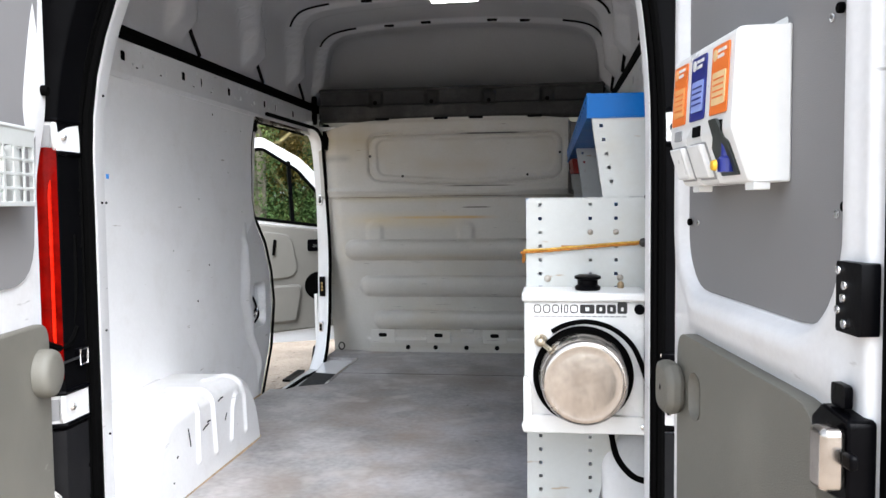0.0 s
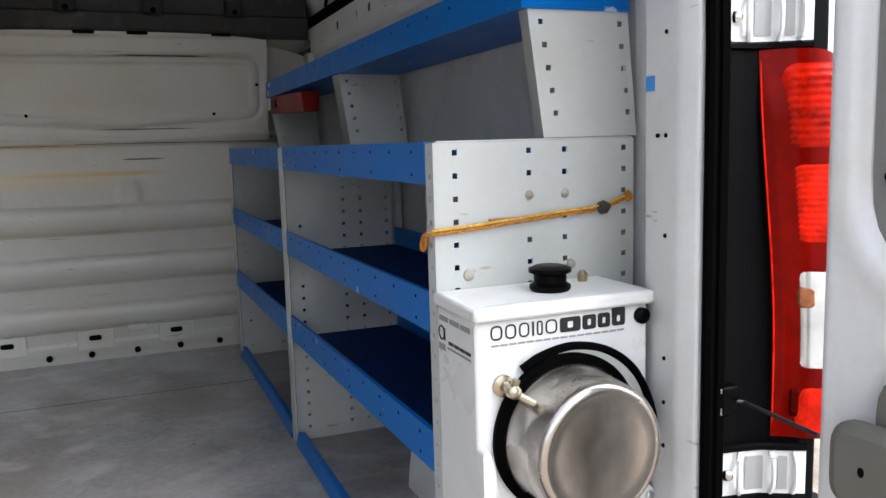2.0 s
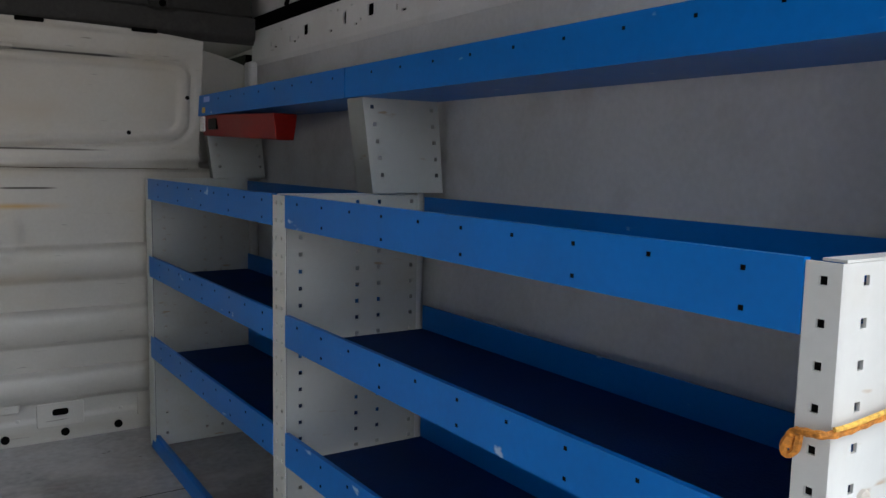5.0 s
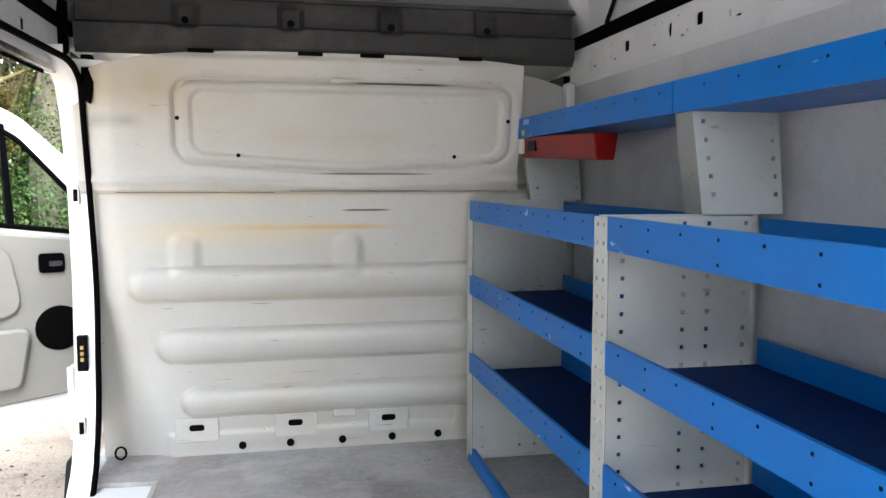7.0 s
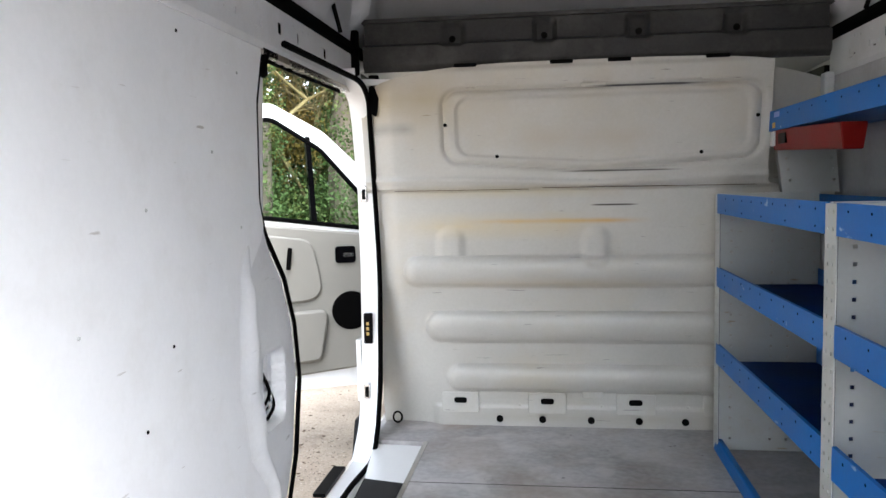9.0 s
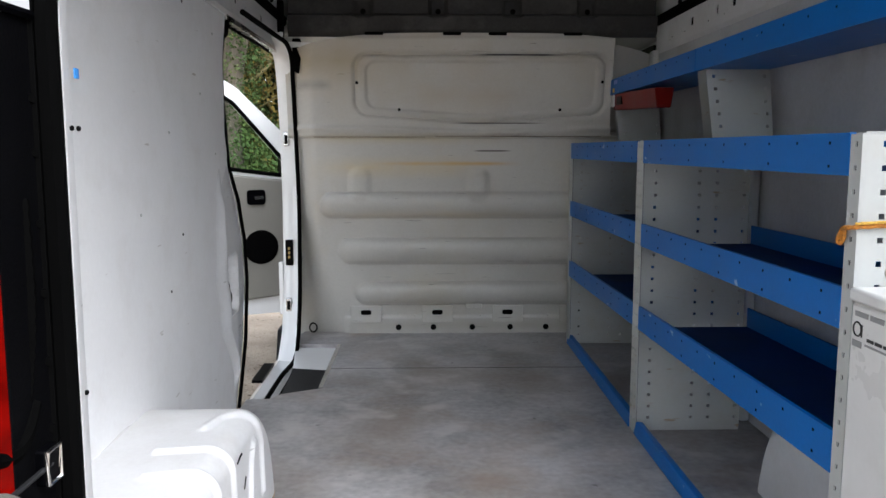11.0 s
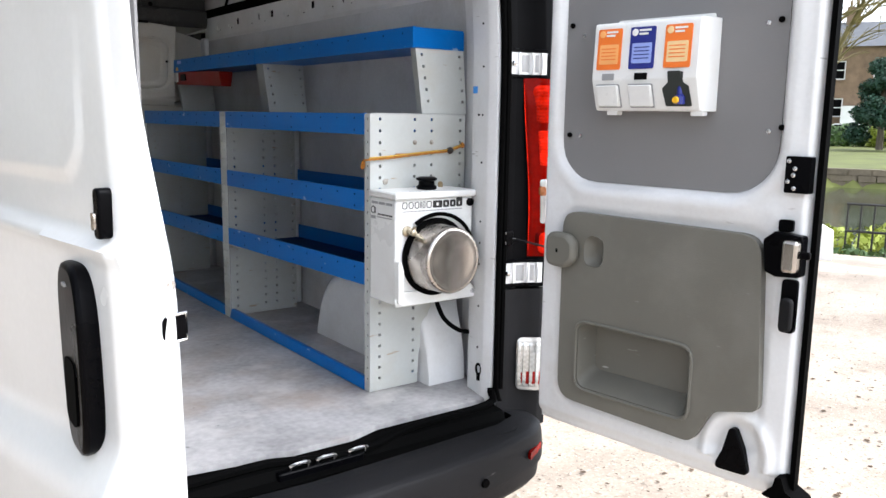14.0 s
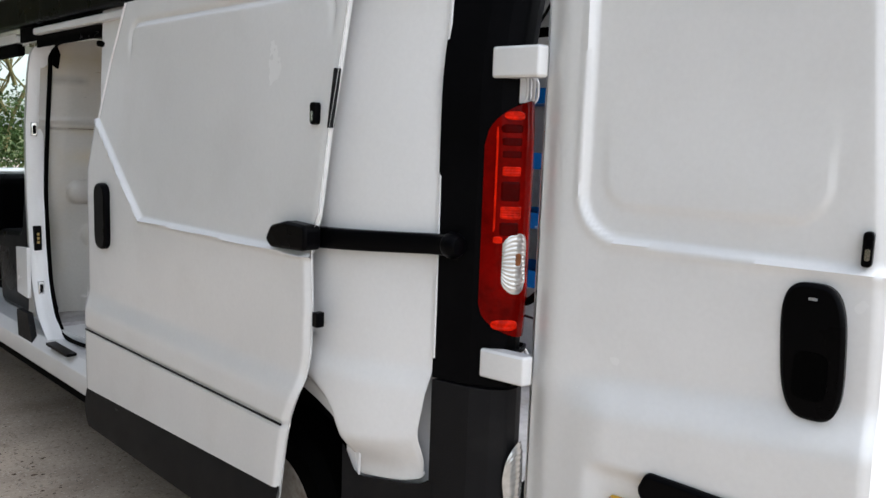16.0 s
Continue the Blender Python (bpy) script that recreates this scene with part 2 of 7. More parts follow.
IVY = mat("ivy_leaf", (0.048, 0.085, 0.022), 0.6, var=0.5, scale=1.5, fine=20, bump=0.02, spec=0.2, tint=(0.14, 0.135, 0.035), amount=0.8, spots=2)
OLIVE = mat("olive_catkins", (0.27, 0.2, 0.045), 0.9, var=0.6, scale=1.5, fine=12, bump=0.05)
MOSS = mat("mossy_twigs", (0.17, 0.14, 0.055), 0.9, var=0.5, scale=3, bump=0.05)
HEDGE = mat("hedge_leaf", (0.06, 0.12, 0.025), 0.6, var=0.5, scale=2, fine=30, bump=0.02)
LIME = mat("yellow_green_leaf", (0.28, 0.33, 0.04), 0.6, var=0.3, scale=2, bump=0.02)
CONIFER = mat("dark_conifer_leaf", (0.015, 0.055, 0.03), 0.7, var=0.5, scale=2, bump=0.02)
WATER = mat("pond_water", (0.06, 0.065, 0.035), 0.12, var=0.25, scale=0.5, fine=6, bump=0.03)
WALLSTONE = mat("bank_stone", (0.17, 0.14, 0.095), 0.9, var=0.35, scale=2.5, fine=12, bump=0.1)
HOUSESTONE = mat("sandstone", (0.20, 0.135, 0.085), 0.9, var=0.3, scale=1.5, fine=8, bump=0.1)
SLATE = mat("slate", (0.12, 0.125, 0.135), 0.7, var=0.2, scale=2, fine=10, bump=0.05)
IRON = mat("black_iron", (0.015, 0.015, 0.016), 0.5, var=0.2, bump=0.02)


# ---- builders ----
def thing(name, at, label, category, group="", kind=""):
    ob = new(name)
    ob.location = at
    ob.empty_display_size = 0.1
    return tagged(ob, label, category, group, kind)


def base_of(parent):
    return Matrix.Translation(parent.location).inverted() if parent.type == "EMPTY" else Matrix.Identity(4)


def part(name, bm, material, parent=None, label="", smooth=38, bevel=0.0):
    bmesh.ops.recalc_face_normals(bm, faces=bm.faces)
    me = bpy.data.meshes.new(name)
    bm.to_mesh(me)
    bm.free()
    me.materials.append(material)
    ob = new(name, me)
    if smooth:
        me.polygons.foreach_set("use_smooth", [True] * len(me.polygons))
        me.set_sharp_from_angle(angle=radians(smooth))
    if parent:
        ob.parent = parent
        ob.matrix_parent_inverse = base_of(parent)
    if bevel:
        mod = ob.modifiers.new("edge", "BEVEL")
        mod.width, mod.segments, mod.limit_method, mod.angle_limit = bevel, 2, "ANGLE", radians(40)
        mod.harden_normals = False
    if label:
        ob["label"] = label
    return ob


def box(x0, x1, y0, y1, z0, z1, bm=None, frame_of=None):
    bm = bm or bmesh.new()
    made = bmesh.ops.create_cube(bm, size=1, matrix=Matrix.Translation(((x0 + x1) / 2, (y0 + y1) / 2, (z0 + z1) / 2)) @ Matrix.Diagonal((x1 - x0, y1 - y0, z1 - z0, 1)))
    if frame_of:
        bmesh.ops.transform(bm, matrix=frame_of, verts=made["verts"])
    return bm


def fillet(points, radius, n=5):
    """A polygon with its corners rounded; radius may be one number or one a corner."""
    out = []
    count = len(points)
    for i, p in enumerate(points):
        r = radius[i] if isinstance(radius, (list, tuple)) else radius
        p, a, b = Vector(p), Vector(points[i - 1]), Vector(points[(i + 1) % count])
        d1, d2 = (a - p).normalized(), (b - p).normalized()
        ang = d1.angle(d2, math.pi)
        if r <= 0 or ang > math.pi - 0.02:
            out.append(p)
            continue
        cut = min(r / math.tan(ang / 2), (a - p).length * 0.49, (b - p).length * 0.49)
        s, e = p + d1 * cut, p + d2 * cut
        for k in range(n + 1):
            t = k / n
            out.append((1 - t) ** 2 * s + 2 * t * (1 - t) * p + t * t * e)
    return out


def rect(a0, a1, b0, b1, r=0.0, n=5):
    pts = [(a0, b0), (a1, b0), (a1, b1), (a0, b1)]
    return fillet(pts, r, n) if r else [Vector(p) for p in pts]


XZ = lambda u, v, w: Vector((u, v, w))      # plate lies across y
YZ = lambda u, v, w: Vector((v, u, w))      # plate lies across x
XY = lambda u, v, w: Vector((u, w, v))      # plate lies across z


def plate(outer, v0, v1, put=XZ, holes=(), bm=None):
    """A flat sheet with an outline and openings, from depth v0 to v1."""
    bm = bm or bmesh.new()
    for v in (v0, v1):
        edges = []
        for loop in (outer, *holes):
            vs = [bm.verts.new(put(p[0], v, p[1])) for p in loop]
            edges += [bm.edges.new((vs[i - 1], vs[i])) for i in range(len(vs))]
        if holes:
            bmesh.ops.triangle_fill(bm, edges=edges, use_beauty=True)
        else:
            bm.faces.new(vs)
    for loop in (outer, *holes):
        a = [bm.verts.new(put(p[0], v0, p[1])) for p in loop]
        b = [bm.verts.new(put(p[0], v1, p[1])) for p in loop]
        for i in range(len(a)):
            bm.faces.new((a[i - 1], a[i], b[i], b[i - 1]))
    bmesh.ops.remove_doubles(bm, verts=bm.verts, dist=1e-5)
    return bm


def cup(rim, foot, v0, v1, put=XZ, bm=None):
    """An open recess: walls from the rim at v0 to the foot at v1, and the foot's floor."""
    bm = bm or bmesh.new()
    a = [bm.verts.new(put(p[0], v0, p[1])) for p in rim]
    b = [bm.verts.new(put(p[0], v1, p[1])) for p in foot]
    for i in range(len(a)):
        bm.faces.new((a[i - 1], a[i], b[i], b[i - 1]))
    bm.faces.new(b)
    return bm


def surface(fn, nu, nv, bm=None):
    """A skin from fn(s, t), s and t from 0 to 1."""
    bm = bm or bmesh.new()
    g = [[bm.verts.new(fn(i / nu, j / nv)) for j in range(nv + 1)] for i in range(nu + 1)]
    for i in range(nu):
        for j in range(nv):
            bm.faces.new((g[i][j], g[i + 1][j], g[i + 1][j + 1], g[i][j + 1]))
    return bm


def lathe(profile, at, axis, n=40, bm=None):
    """Turns (radius, along) pairs round an axis through at."""
    bm = bm or bmesh.new()
    turn = Vector(axis).to_track_quat("Z", "Y").to_matrix()
    rings = []
    for r, h in profile:
        rings.append([bm.verts.new(Vector(at) + turn @ Vector((r * math.cos(2 * math.pi * k / n), r * math.sin(2 * math.pi * k / n), h))) for k in range(n)])
    for a, b in zip(rings, rings[1:]):
        for k in range(n):
            bm.faces.new((a[k - 1], a[k], b[k], b[k - 1]))
    for ring in (rings[0], rings[-1]):
        if (ring[0].co - ring[n // 2].co).length > 1e-4:
            bm.faces.new(ring)
    return bm


def tube(points, r, n=8, bm=None, taper=None, ripple=0.0):
    """A round bar along points."""
    bm = bm or bmesh.new()
    pts = [Vector(p) for p in points]
    rings = []
    up = Vector((0.123, 0.456, 0.88))
    for i, p in enumerate(pts):
        d = (pts[min(i + 1, len(pts) - 1)] - pts[max(i - 1, 0)]).normalized()
        s = d.cross(up)
        s = s.normalized() if s.length > 1e-3 else Vector((1, 0, 0))
        t = d.cross(s)
        rad = r * (1 + ripple * (i % 2)) if taper is None else r + (taper - r) * i / (len(pts) - 1)
        rings.append([bm.verts.new(p + rad * (math.cos(2 * math.pi * k / n) * s + math.sin(2 * math.pi * k / n) * t)) for k in range(n)])
    for a, b in zip(rings, rings[1:]):
        for k in range(n):
            bm.faces.new((a[k - 1], a[k], b[k], b[k - 1]))
    bm.faces.new(rings[0])
    bm.faces.new(rings[-1])
    return bm


def smoothline(points, n=8):
    """A Catmull-Rom line through points."""
    p = [Vector(q) for q in points]
    p = [2 * p[0] - p[1], *p, 2 * p[-1] - p[-2]]
    out = []
    for i in range(1, len(p) - 2):
        for k in range(n):
            t = k / n
            out.append(0.5 * ((2 * p[i]) + (p[i + 1] - p[i - 1]) * t + (2 * p[i - 1] - 5 * p[i] + 4 * p[i + 1] - p[i + 2]) * t * t + (3 * p[i] - p[i - 1] - 3 * p[i + 1] + p[i + 2]) * t ** 3))
    out.append(p[-2])
    return out


def frame_at(x, y, dx, dy, side):
    """Local frame (u along, v across, z up) of a door that stands open."""
    d = Vector((dx, dy, 0)).normalized()
    v = Vector((-d.y, d.x, 0)) * side
    return lambda u, w, z: Vector((x, y, 0)) + u * d + w * v + Vector((0, 0, z))


def step(a, b, x):
    t = min(max((x - a) / (b - a), 0.0), 1.0)
    return t * t * (3 - 2 * t)


def rdist(x, z, cx, cz, hx, hz, r):
    """Signed distance to a rounded rectangle."""
    qx, qz = abs(x - cx) - hx + r, abs(z - cz) - hz + r
    return math.hypot(max(qx, 0), max(qz, 0)) + min(max(qx, qz), 0) - r


def lerp(pairs, x):
    if x <= pairs[0][0]:
        return pairs[0][1]
    for (a, va), (b, vb) in zip(pairs, pairs[1:]):
        if x <= b:
            return va + (vb - va) * (x - a) / (b - a)
    return pairs[-1][1]


# ---- ground and distance ----
AHEAD, ASIDE = Vector((0.898, 0.44, 0)), Vector((-0.44, 0.898, 0))
FAR0 = Vector((-1.1, -1.88, 0))


def away(s, w, z=0.0):
    """A place s metres off towards the pond and w metres to the side of that line."""
    p = FAR0 + AHEAD * s + ASIDE * w
    return Vector((p.x, p.y, z))


def ground_height(x, y):
    p = Vector((x, y, 0)) - FAR0
    s, w = p.dot(AHEAD), p.dot(ASIDE)
    dip = lerp([(9, 0), (13.3, -0.42), (15.5, -1.4), (34.0, -1.4), (34.4, -0.25), (60, 0.0)], s)
    return dip * (1 - step(18, 26, abs(w + 2)))


def build_ground():
    bm = bmesh.new()
    near = [i * 0.5 for i in range(-16, 33)]
    ring = [-900, -300, -100, -60, -40, -28, -20, -14, -10]
    xs = ring + near + [19, 21, 23, 25, 27, 29.2, 29.6, 30, 31, 33, 36, 42, 50, 60, 80, 120, 300, 900]
    ys = ring + near + [18, 20, 24, 30, 40, 60, 100, 300, 900]
    g = {}
    for i, x in enumerate(xs):
        for j, y in enumerate(ys):
            z = ground_height(x, y)
            if abs(x) < 9 and abs(y) < 17:
                z += 0.012 * noise.noise(Vector((x * 0.9, y * 0.9, 0)))
            g[i, j] = bm.verts.new((x, y, z - 0.004))
    for i in range(len(xs) - 1):
        for j in range(len(ys) - 1):
            f = bm.faces.new((g[i, j], g[i + 1, j], g[i + 1, j + 1], g[i, j + 1]))
            c = f.calc_center_median() - FAR0
            f.material_index = 1 if c.dot(AHEAD) > 33 or c.length > 60 else 0
    ob = part("ground", bm, GRAVEL, None)
    ob.data.materials.append(GRASS)
    tagged(ob, "pale sandy gravel yard with damp brown patches and stones", "ground", kind="structure")


build_ground()


def scatter(name, count, areas, size, material, label, flat=1.0, seed=3):
    rng = np.random.default_rng(seed)
    base = np.array([(1, 0, 0), (0.3, 0.9, 0.1), (-0.8, 0.5, 0), (-0.7, -0.7, 0.1), (0.4, -0.9, 0), (0.1, 0.1, 0.7), (0, 0, -0.5)], float)
    faces = [(0, 1, 5), (1, 2, 5), (2, 3, 5), (3, 4, 5), (4, 0, 5), (1, 0, 6), (2, 1, 6), (3, 2, 6), (4, 3, 6), (0, 4, 6)]
    verts, polys = [], []
    for k in range(count):
        x0, x1, y0, y1 = areas[k % len(areas)]
        x, y = rng.uniform(x0, x1), rng.uniform(y0, y1)
        s = size[0] + (size[1] - size[0]) * rng.random() ** 4
        a = rng.uniform(0, 6.28)
        c, d = math.cos(a), math.sin(a)
        b = base * (1 + rng.uniform(-0.3, 0.3, base.shape)) * s * np.array((1, rng.uniform(0.5, 1), flat))
        z = ground_height(x, y)
        o = len(verts)
        verts += [(x + c * p[0] - d * p[1], y + d * p[0] + c * p[1], z + p[2]) for p in b]
        polys += [tuple(o + i for i in f) for f in faces]
    me = bpy.data.meshes.new(name)
    me.from_pydata(verts, [], polys)
    me.materials.append(material)
    tagged(new(name, me), label, name.replace("_", " "), kind="stuff")


YARD = [(0.9, 4.5, -2.5, 2.5), (1.5, 7.5, -2, 4.0), (-3.5, -0.95, 1.0, 4.5), (-3.5, -0.9, 3.5, 9.0), (-1.0, 1.2, -0.6, 0.8)]
scatter("gravel_stones", 12000, YARD, (0.003, 0.013), STONE, "small loose grey and brown stones on the gravel yard", 0.7, 3)
scatter("dead_leaf_litter", 7000, [*YARD, (-3.2, -0.95, 1.2, 5.0), (-2.4, -0.95, 1.5, 4.5)], (0.004, 0.017), LITTER, "scattered brown dead leaves and twigs lying on gravel", 0.12, 5)


def leaf_cloud(rng, blobs, per, size, verts, polys):
    """Leaves as small tilted quads over lumpy blobs (x, y, z, rx, ry, rz)."""
    for x, y, z, rx, ry, rz in blobs:
        d = rng.normal(size=(per, 3))
        d /= np.linalg.norm(d, axis=1)[:, None]
        rad = rng.uniform(0.55, 1.08, per)[:, None]
        c = np.array((x, y, z)) + d * rad * np.array((rx, ry, rz))
        a = rng.normal(size=(per, 3))
        a /= np.linalg.norm(a, axis=1)[:, None]
        b = np.cross(a, d)
        b /= np.maximum(np.linalg.norm(b, axis=1)[:, None], 1e-6)
        s = rng.uniform(0.6, 1.4, per)[:, None] * size
        o = len(verts)
        verts.extend(map(tuple, np.stack((c - a * s, c + b * s * 0.7, c + a * s, c - b * s * 0.7), 1).reshape(-1, 3)))
        polys.extend([(o + 4 * i, o + 4 * i + 1, o + 4 * i + 2, o + 4 * i + 3) for i in range(per)])


def leaves(name, verts, polys, material, parent=None, label=""):
    me = bpy.data.meshes.new(name)
    me.from_pydata(verts, [], polys)
    me.materials.append(material)
    ob = new(name, me)
    if parent:
        ob.parent = parent
        ob.matrix_parent_inverse = base_of(parent)
    if label:
        ob["label"] = label
    return ob


def branches(bm, rng, p, d, length, r, depth, spread=0.55):
    q = p + d * length * 0.5 + Vector(rng.normal(size=3)) * length * 0.04
    e = p + d * length
    tube([p, q, e], r, 6, bm, taper=r * 0.62)
    if depth == 0:
        return
    for k in range(3 if depth > 1 else 2):
        nd = (d + Vector(rng.normal(size=3)) * spread).normalized()
        nd.z = abs(nd.z) * 0.8 + 0.1
        branches(bm, rng, e if k < 2 else q, nd.normalized(), length * rng.uniform(0.55, 0.85), r * 0.6, depth - 1, spread)


def bare_tree(at, height, r, label, seed, depth=5):
    rng = np.random.default_rng(seed)
    t = thing("bare_tree", at, label, "tree")
    bm = bmesh.new()
    tube([Vector(at) + Vector((0, 0, -0.2)), Vector(at) + Vector((0.05, 0, height * 0.16)), Vector(at) + Vector((0.1, 0.05, height * 0.3))], r, 8, bm, taper=r * 0.75)
    part("trunk", bm, BARK, t)
    bm = bmesh.new()
    top = Vector(at) + Vector((0.1, 0.05, height * 0.3))
    for k in range(4):
        a = k * 1.6 + rng.uniform(-0.4, 0.4)
        branches(bm, rng, top, Vector((0.55 * math.cos(a), 0.55 * math.sin(a), 1)).normalized(), height * 0.22, r * 0.5, depth)
    part("crown", bm, MOSS, t, "bare mossy branches without leaves")


def build_distance():
    # pond
    bm = bmesh.new()
    bm.faces.new([bm.verts.new(away(s, w, -0.95)) for s, w in ((14.2, -18), (34.2, -18), (34.2, 14), (14.2, 14))])
    tagged(part("water", bm, WATER, None, smooth=0), "still murky green park pond", "water", kind="structure")
    # far bank wall: courses of stone
    wall = thing("bank_wall", away(34.2, -2, -0.95), "low mossy stone retaining wall along the pond", "wall", kind="structure")
    rng = random.Random(4)
    bm = box(-0.15, 0.2, -17, 17, -1.5, -0.24)
    bm.transform(Matrix.Translation(away(34.45, -2)) @ Matrix.Rotation(math.atan2(AHEAD.y, AHEAD.x), 4, "Z"))
    part("core", bm, WALLSTONE, wall)
    stones = []
    for row in range(3):
        w = -17 + rng.random()
        while w < 16:
            width = rng.uniform(0.5, 1.1)
            stones.append((w, w + width - 0.04, -0.95 + row * 0.24, -0.95 + row * 0.24 + 0.22))
            w += width
    for a, b, z0, z1 in stones:
        bm = box(-0.26 + rng.uniform(0, 0.05), -0.14, a, b, z0, z1)
        bm.transform(Matrix.Translation(away(34.45, -2)) @ Matrix.Rotation(math.atan2(AHEAD.y, AHEAD.x), 4, "Z"))
        part("stone", bm, WALLSTONE, wall, smooth=0)
    # iron fence
    zt, zb = 0.30, -0.10
    fence = thing("fence", away(13.4, -2, -0.42), "low black iron railing in front of the pond", "fence")
    line = lambda w: away(13.4 + 0.03 * w, w)
    for z in (zt, zb):
        bm = tube([line(-9) + Vector((0, 0, z)), line(0.12) + Vector((0, 0, z))], 0.02, 6)
        part("rail", bm, IRON, fence)
    shared = None
    for k in range(52):
        w = 0.1 - k * 0.175
        if k == 0 or shared is None:
            shared = part("bar", tube([(0, 0, zb - 0.36 if k % 6 == 0 else zb), (0, 0, zt)], 0.014, 6), IRON, fence)
            shared.matrix_basis = Matrix.Translation(line(w))
        else:
            bar = new("bar", shared.data)
            bar.parent, bar.matrix_parent_inverse = fence, base_of(fence)
            bar.matrix_basis = Matrix.Translation(line(w))
    blk = thing("stone_block", away(11.3, 0.42, -0.22), "low white painted stone block beside the railing", "block")
    at = away(11.3, 0.42, -0.22)
    bm = plate(fillet([(-0.2, 0.0), (0.22, 0.0), (0.2, 0.34), (-0.12, 0.52), (-0.2, 0.52)], 0.03, 3), -0.2, 0.2, XZ)
    bm.transform(Matrix.Translation(at) @ Matrix.Rotation(math.atan2(ASIDE.y, ASIDE.x) + math.pi, 4, "Z"))
    part("body", bm, WHITEBOX, blk, bevel=0.01)
    # plants along the near bank
    rng = np.random.default_rng(8)
    v, p = [], []
    leaf_cloud(rng, [(*away(13.9 + rng.uniform(-0.3, 0.9), w, -0.35 + rng.uniform(-0.1, 0.12))[:2], -0.32, 0.4, 0.4, rng.uniform(0.2, 0.38)) for w in np.arange(-9, 1.5, 0.45)], 150, 0.06, v, p)
    tagged(leaves("bank_plants", v, p, LIME), "low yellow-green plants growing behind the iron railing", "plants", kind="stuff")
    v, p = [], []
    leaf_cloud(rng, [(*away(13.1, w)[:2], -0.42, 0.35, 0.3, 0.14) for w in np.arange(-9, 1.0, 0.5)], 90, 0.05, v, p)
    tagged(leaves("bank_weeds", v, p, HEDGE), "dark green weeds at the foot of the railing", "plants", kind="stuff")
    # shrubs past the lawn
    for k, (s, w, rx, h, m) in enumerate([(58, -5.4, 1.9, 1.5, LIME), (57, -2.7, 1.6, 1.2, HEDGE), (58.5, -1.0, 1.1, 1.7, LIME), (59, 1.2, 2.2, 1.5, HEDGE), (58, -9.5, 2.4, 1.6, HEDGE), (60, 4.5, 2.4, 2.0, HEDGE), (56.5, -4.2, 1.6, 0.9, HEDGE)]):
        v, p = [], []
        at = away(s, w, 0)
        leaf_cloud(rng, [(at.x + rng.uniform(-rx, rx) * 0.5, at.y + rng.uniform(-rx, rx) * 0.5, h * rng.uniform(0.3, 0.6), rx * 0.6, rx * 0.6, h * 0.5) for i in range(6)], 260, 0.12, v, p)
        sh = thing("shrub", at, "rounded yellow-green garden shrub" if m is LIME else "dark green clipped shrub", "shrub", "shrubs past the lawn")
        leaves("foliage", v, p, m, sh)
    # conifer
    at = away(52, -0.75, 0)
    tree = thing("evergreen_tree", at, "dense dark evergreen tree on the lawn", "tree")
    part("trunk", tube([at, at + Vector((0, 0, 4))], 0.2, 8, taper=0.1), BARK, tree)
    v, p = [], []
    for k in range(46):
        z = rng.uniform(0.6, 4.9)
        r = 1.9 * (1 - (z / 5.7) ** 1.6)
        a = rng.uniform(0, 6.28)
        leaf_cloud(rng, [(at.x + r * 0.75 * math.cos(a), at.y + r * 0.75 * math.sin(a), z, 0.6, 0.6, 0.4)], 280, 0.09, v, p)
    leaves("crown", v, p, CONIFER, tree)
    bare_tree(away(46, 2.4, -0.1), 13, 0.34, "large bare tree with a forked trunk on the lawn", 21)
    bare_tree(away(70, -7.5, 0), 12, 0.28, "tall bare tree beside the stone house", 22, 4)
    bare_tree(away(66, 3.5, 0), 12, 0.28, "tall bare tree in front of the stone house", 23, 4)
    # stone house
    turn = math.atan2(AHEAD.y, AHEAD.x)
    M = Matrix.Translation(away(84, 1.5, 0)) @ Matrix.Rotation(turn, 4, "Z")
    house = thing("house", away(84, 1.5, 0), "two-storey sandstone house with a grey slate roof", "house")

    def hp(name, bm, material, parent=house, label="", smooth=0):
        bm.transform(M)
        return part(name, bm, material, parent, label, smooth)

    wins = [(w, z) for w in (-4.9, -2.2, 1.2, 4.2, 7.2) for z in (2.0, 5.4)]
    holes = [rect(w - 0.55, w + 0.55, z, z + 1.7) for w, z in wins]
    hp("wall", plate(rect(-7, 9, -0.2, 8.4), 0, 0.3, YZ, holes), HOUSESTONE)
    hp("rear_wall", box(0.31, 9, -7, 9, -0.2, 8.39), HOUSESTONE)
    bm = bmesh.new()
    q = [bm.verts.new(c) for c in ((-0.4, -7.3, 8.35), (-0.4, 9.3, 8.35), (4.6, 9.3, 11.0), (4.6, -7.3, 11.0), (9.4, -7.3, 8.35), (9.4, 9.3, 8.35))]
    for f in ((0, 1, 2, 3), (3, 2, 5, 4), (0, 3, 4), (1, 5, 2)):
        bm.faces.new([q[i] for i in f])
    hp("roof", bm, SLATE)
    for w in (-6.3, 0.5, 8.2):
        c = hp("chimney", box(4.1, 5.1, w - 0.6, w + 0.6, 10.2, 12.4), HOUSESTONE)
        for k in (-0.3, 0.3):
            hp("chimney_pot", lathe([(0.13, 0), (0.11, 0.6)], (4.6, w + k, 12.4), (0, 0, 1), 10), HOUSESTONE, c)
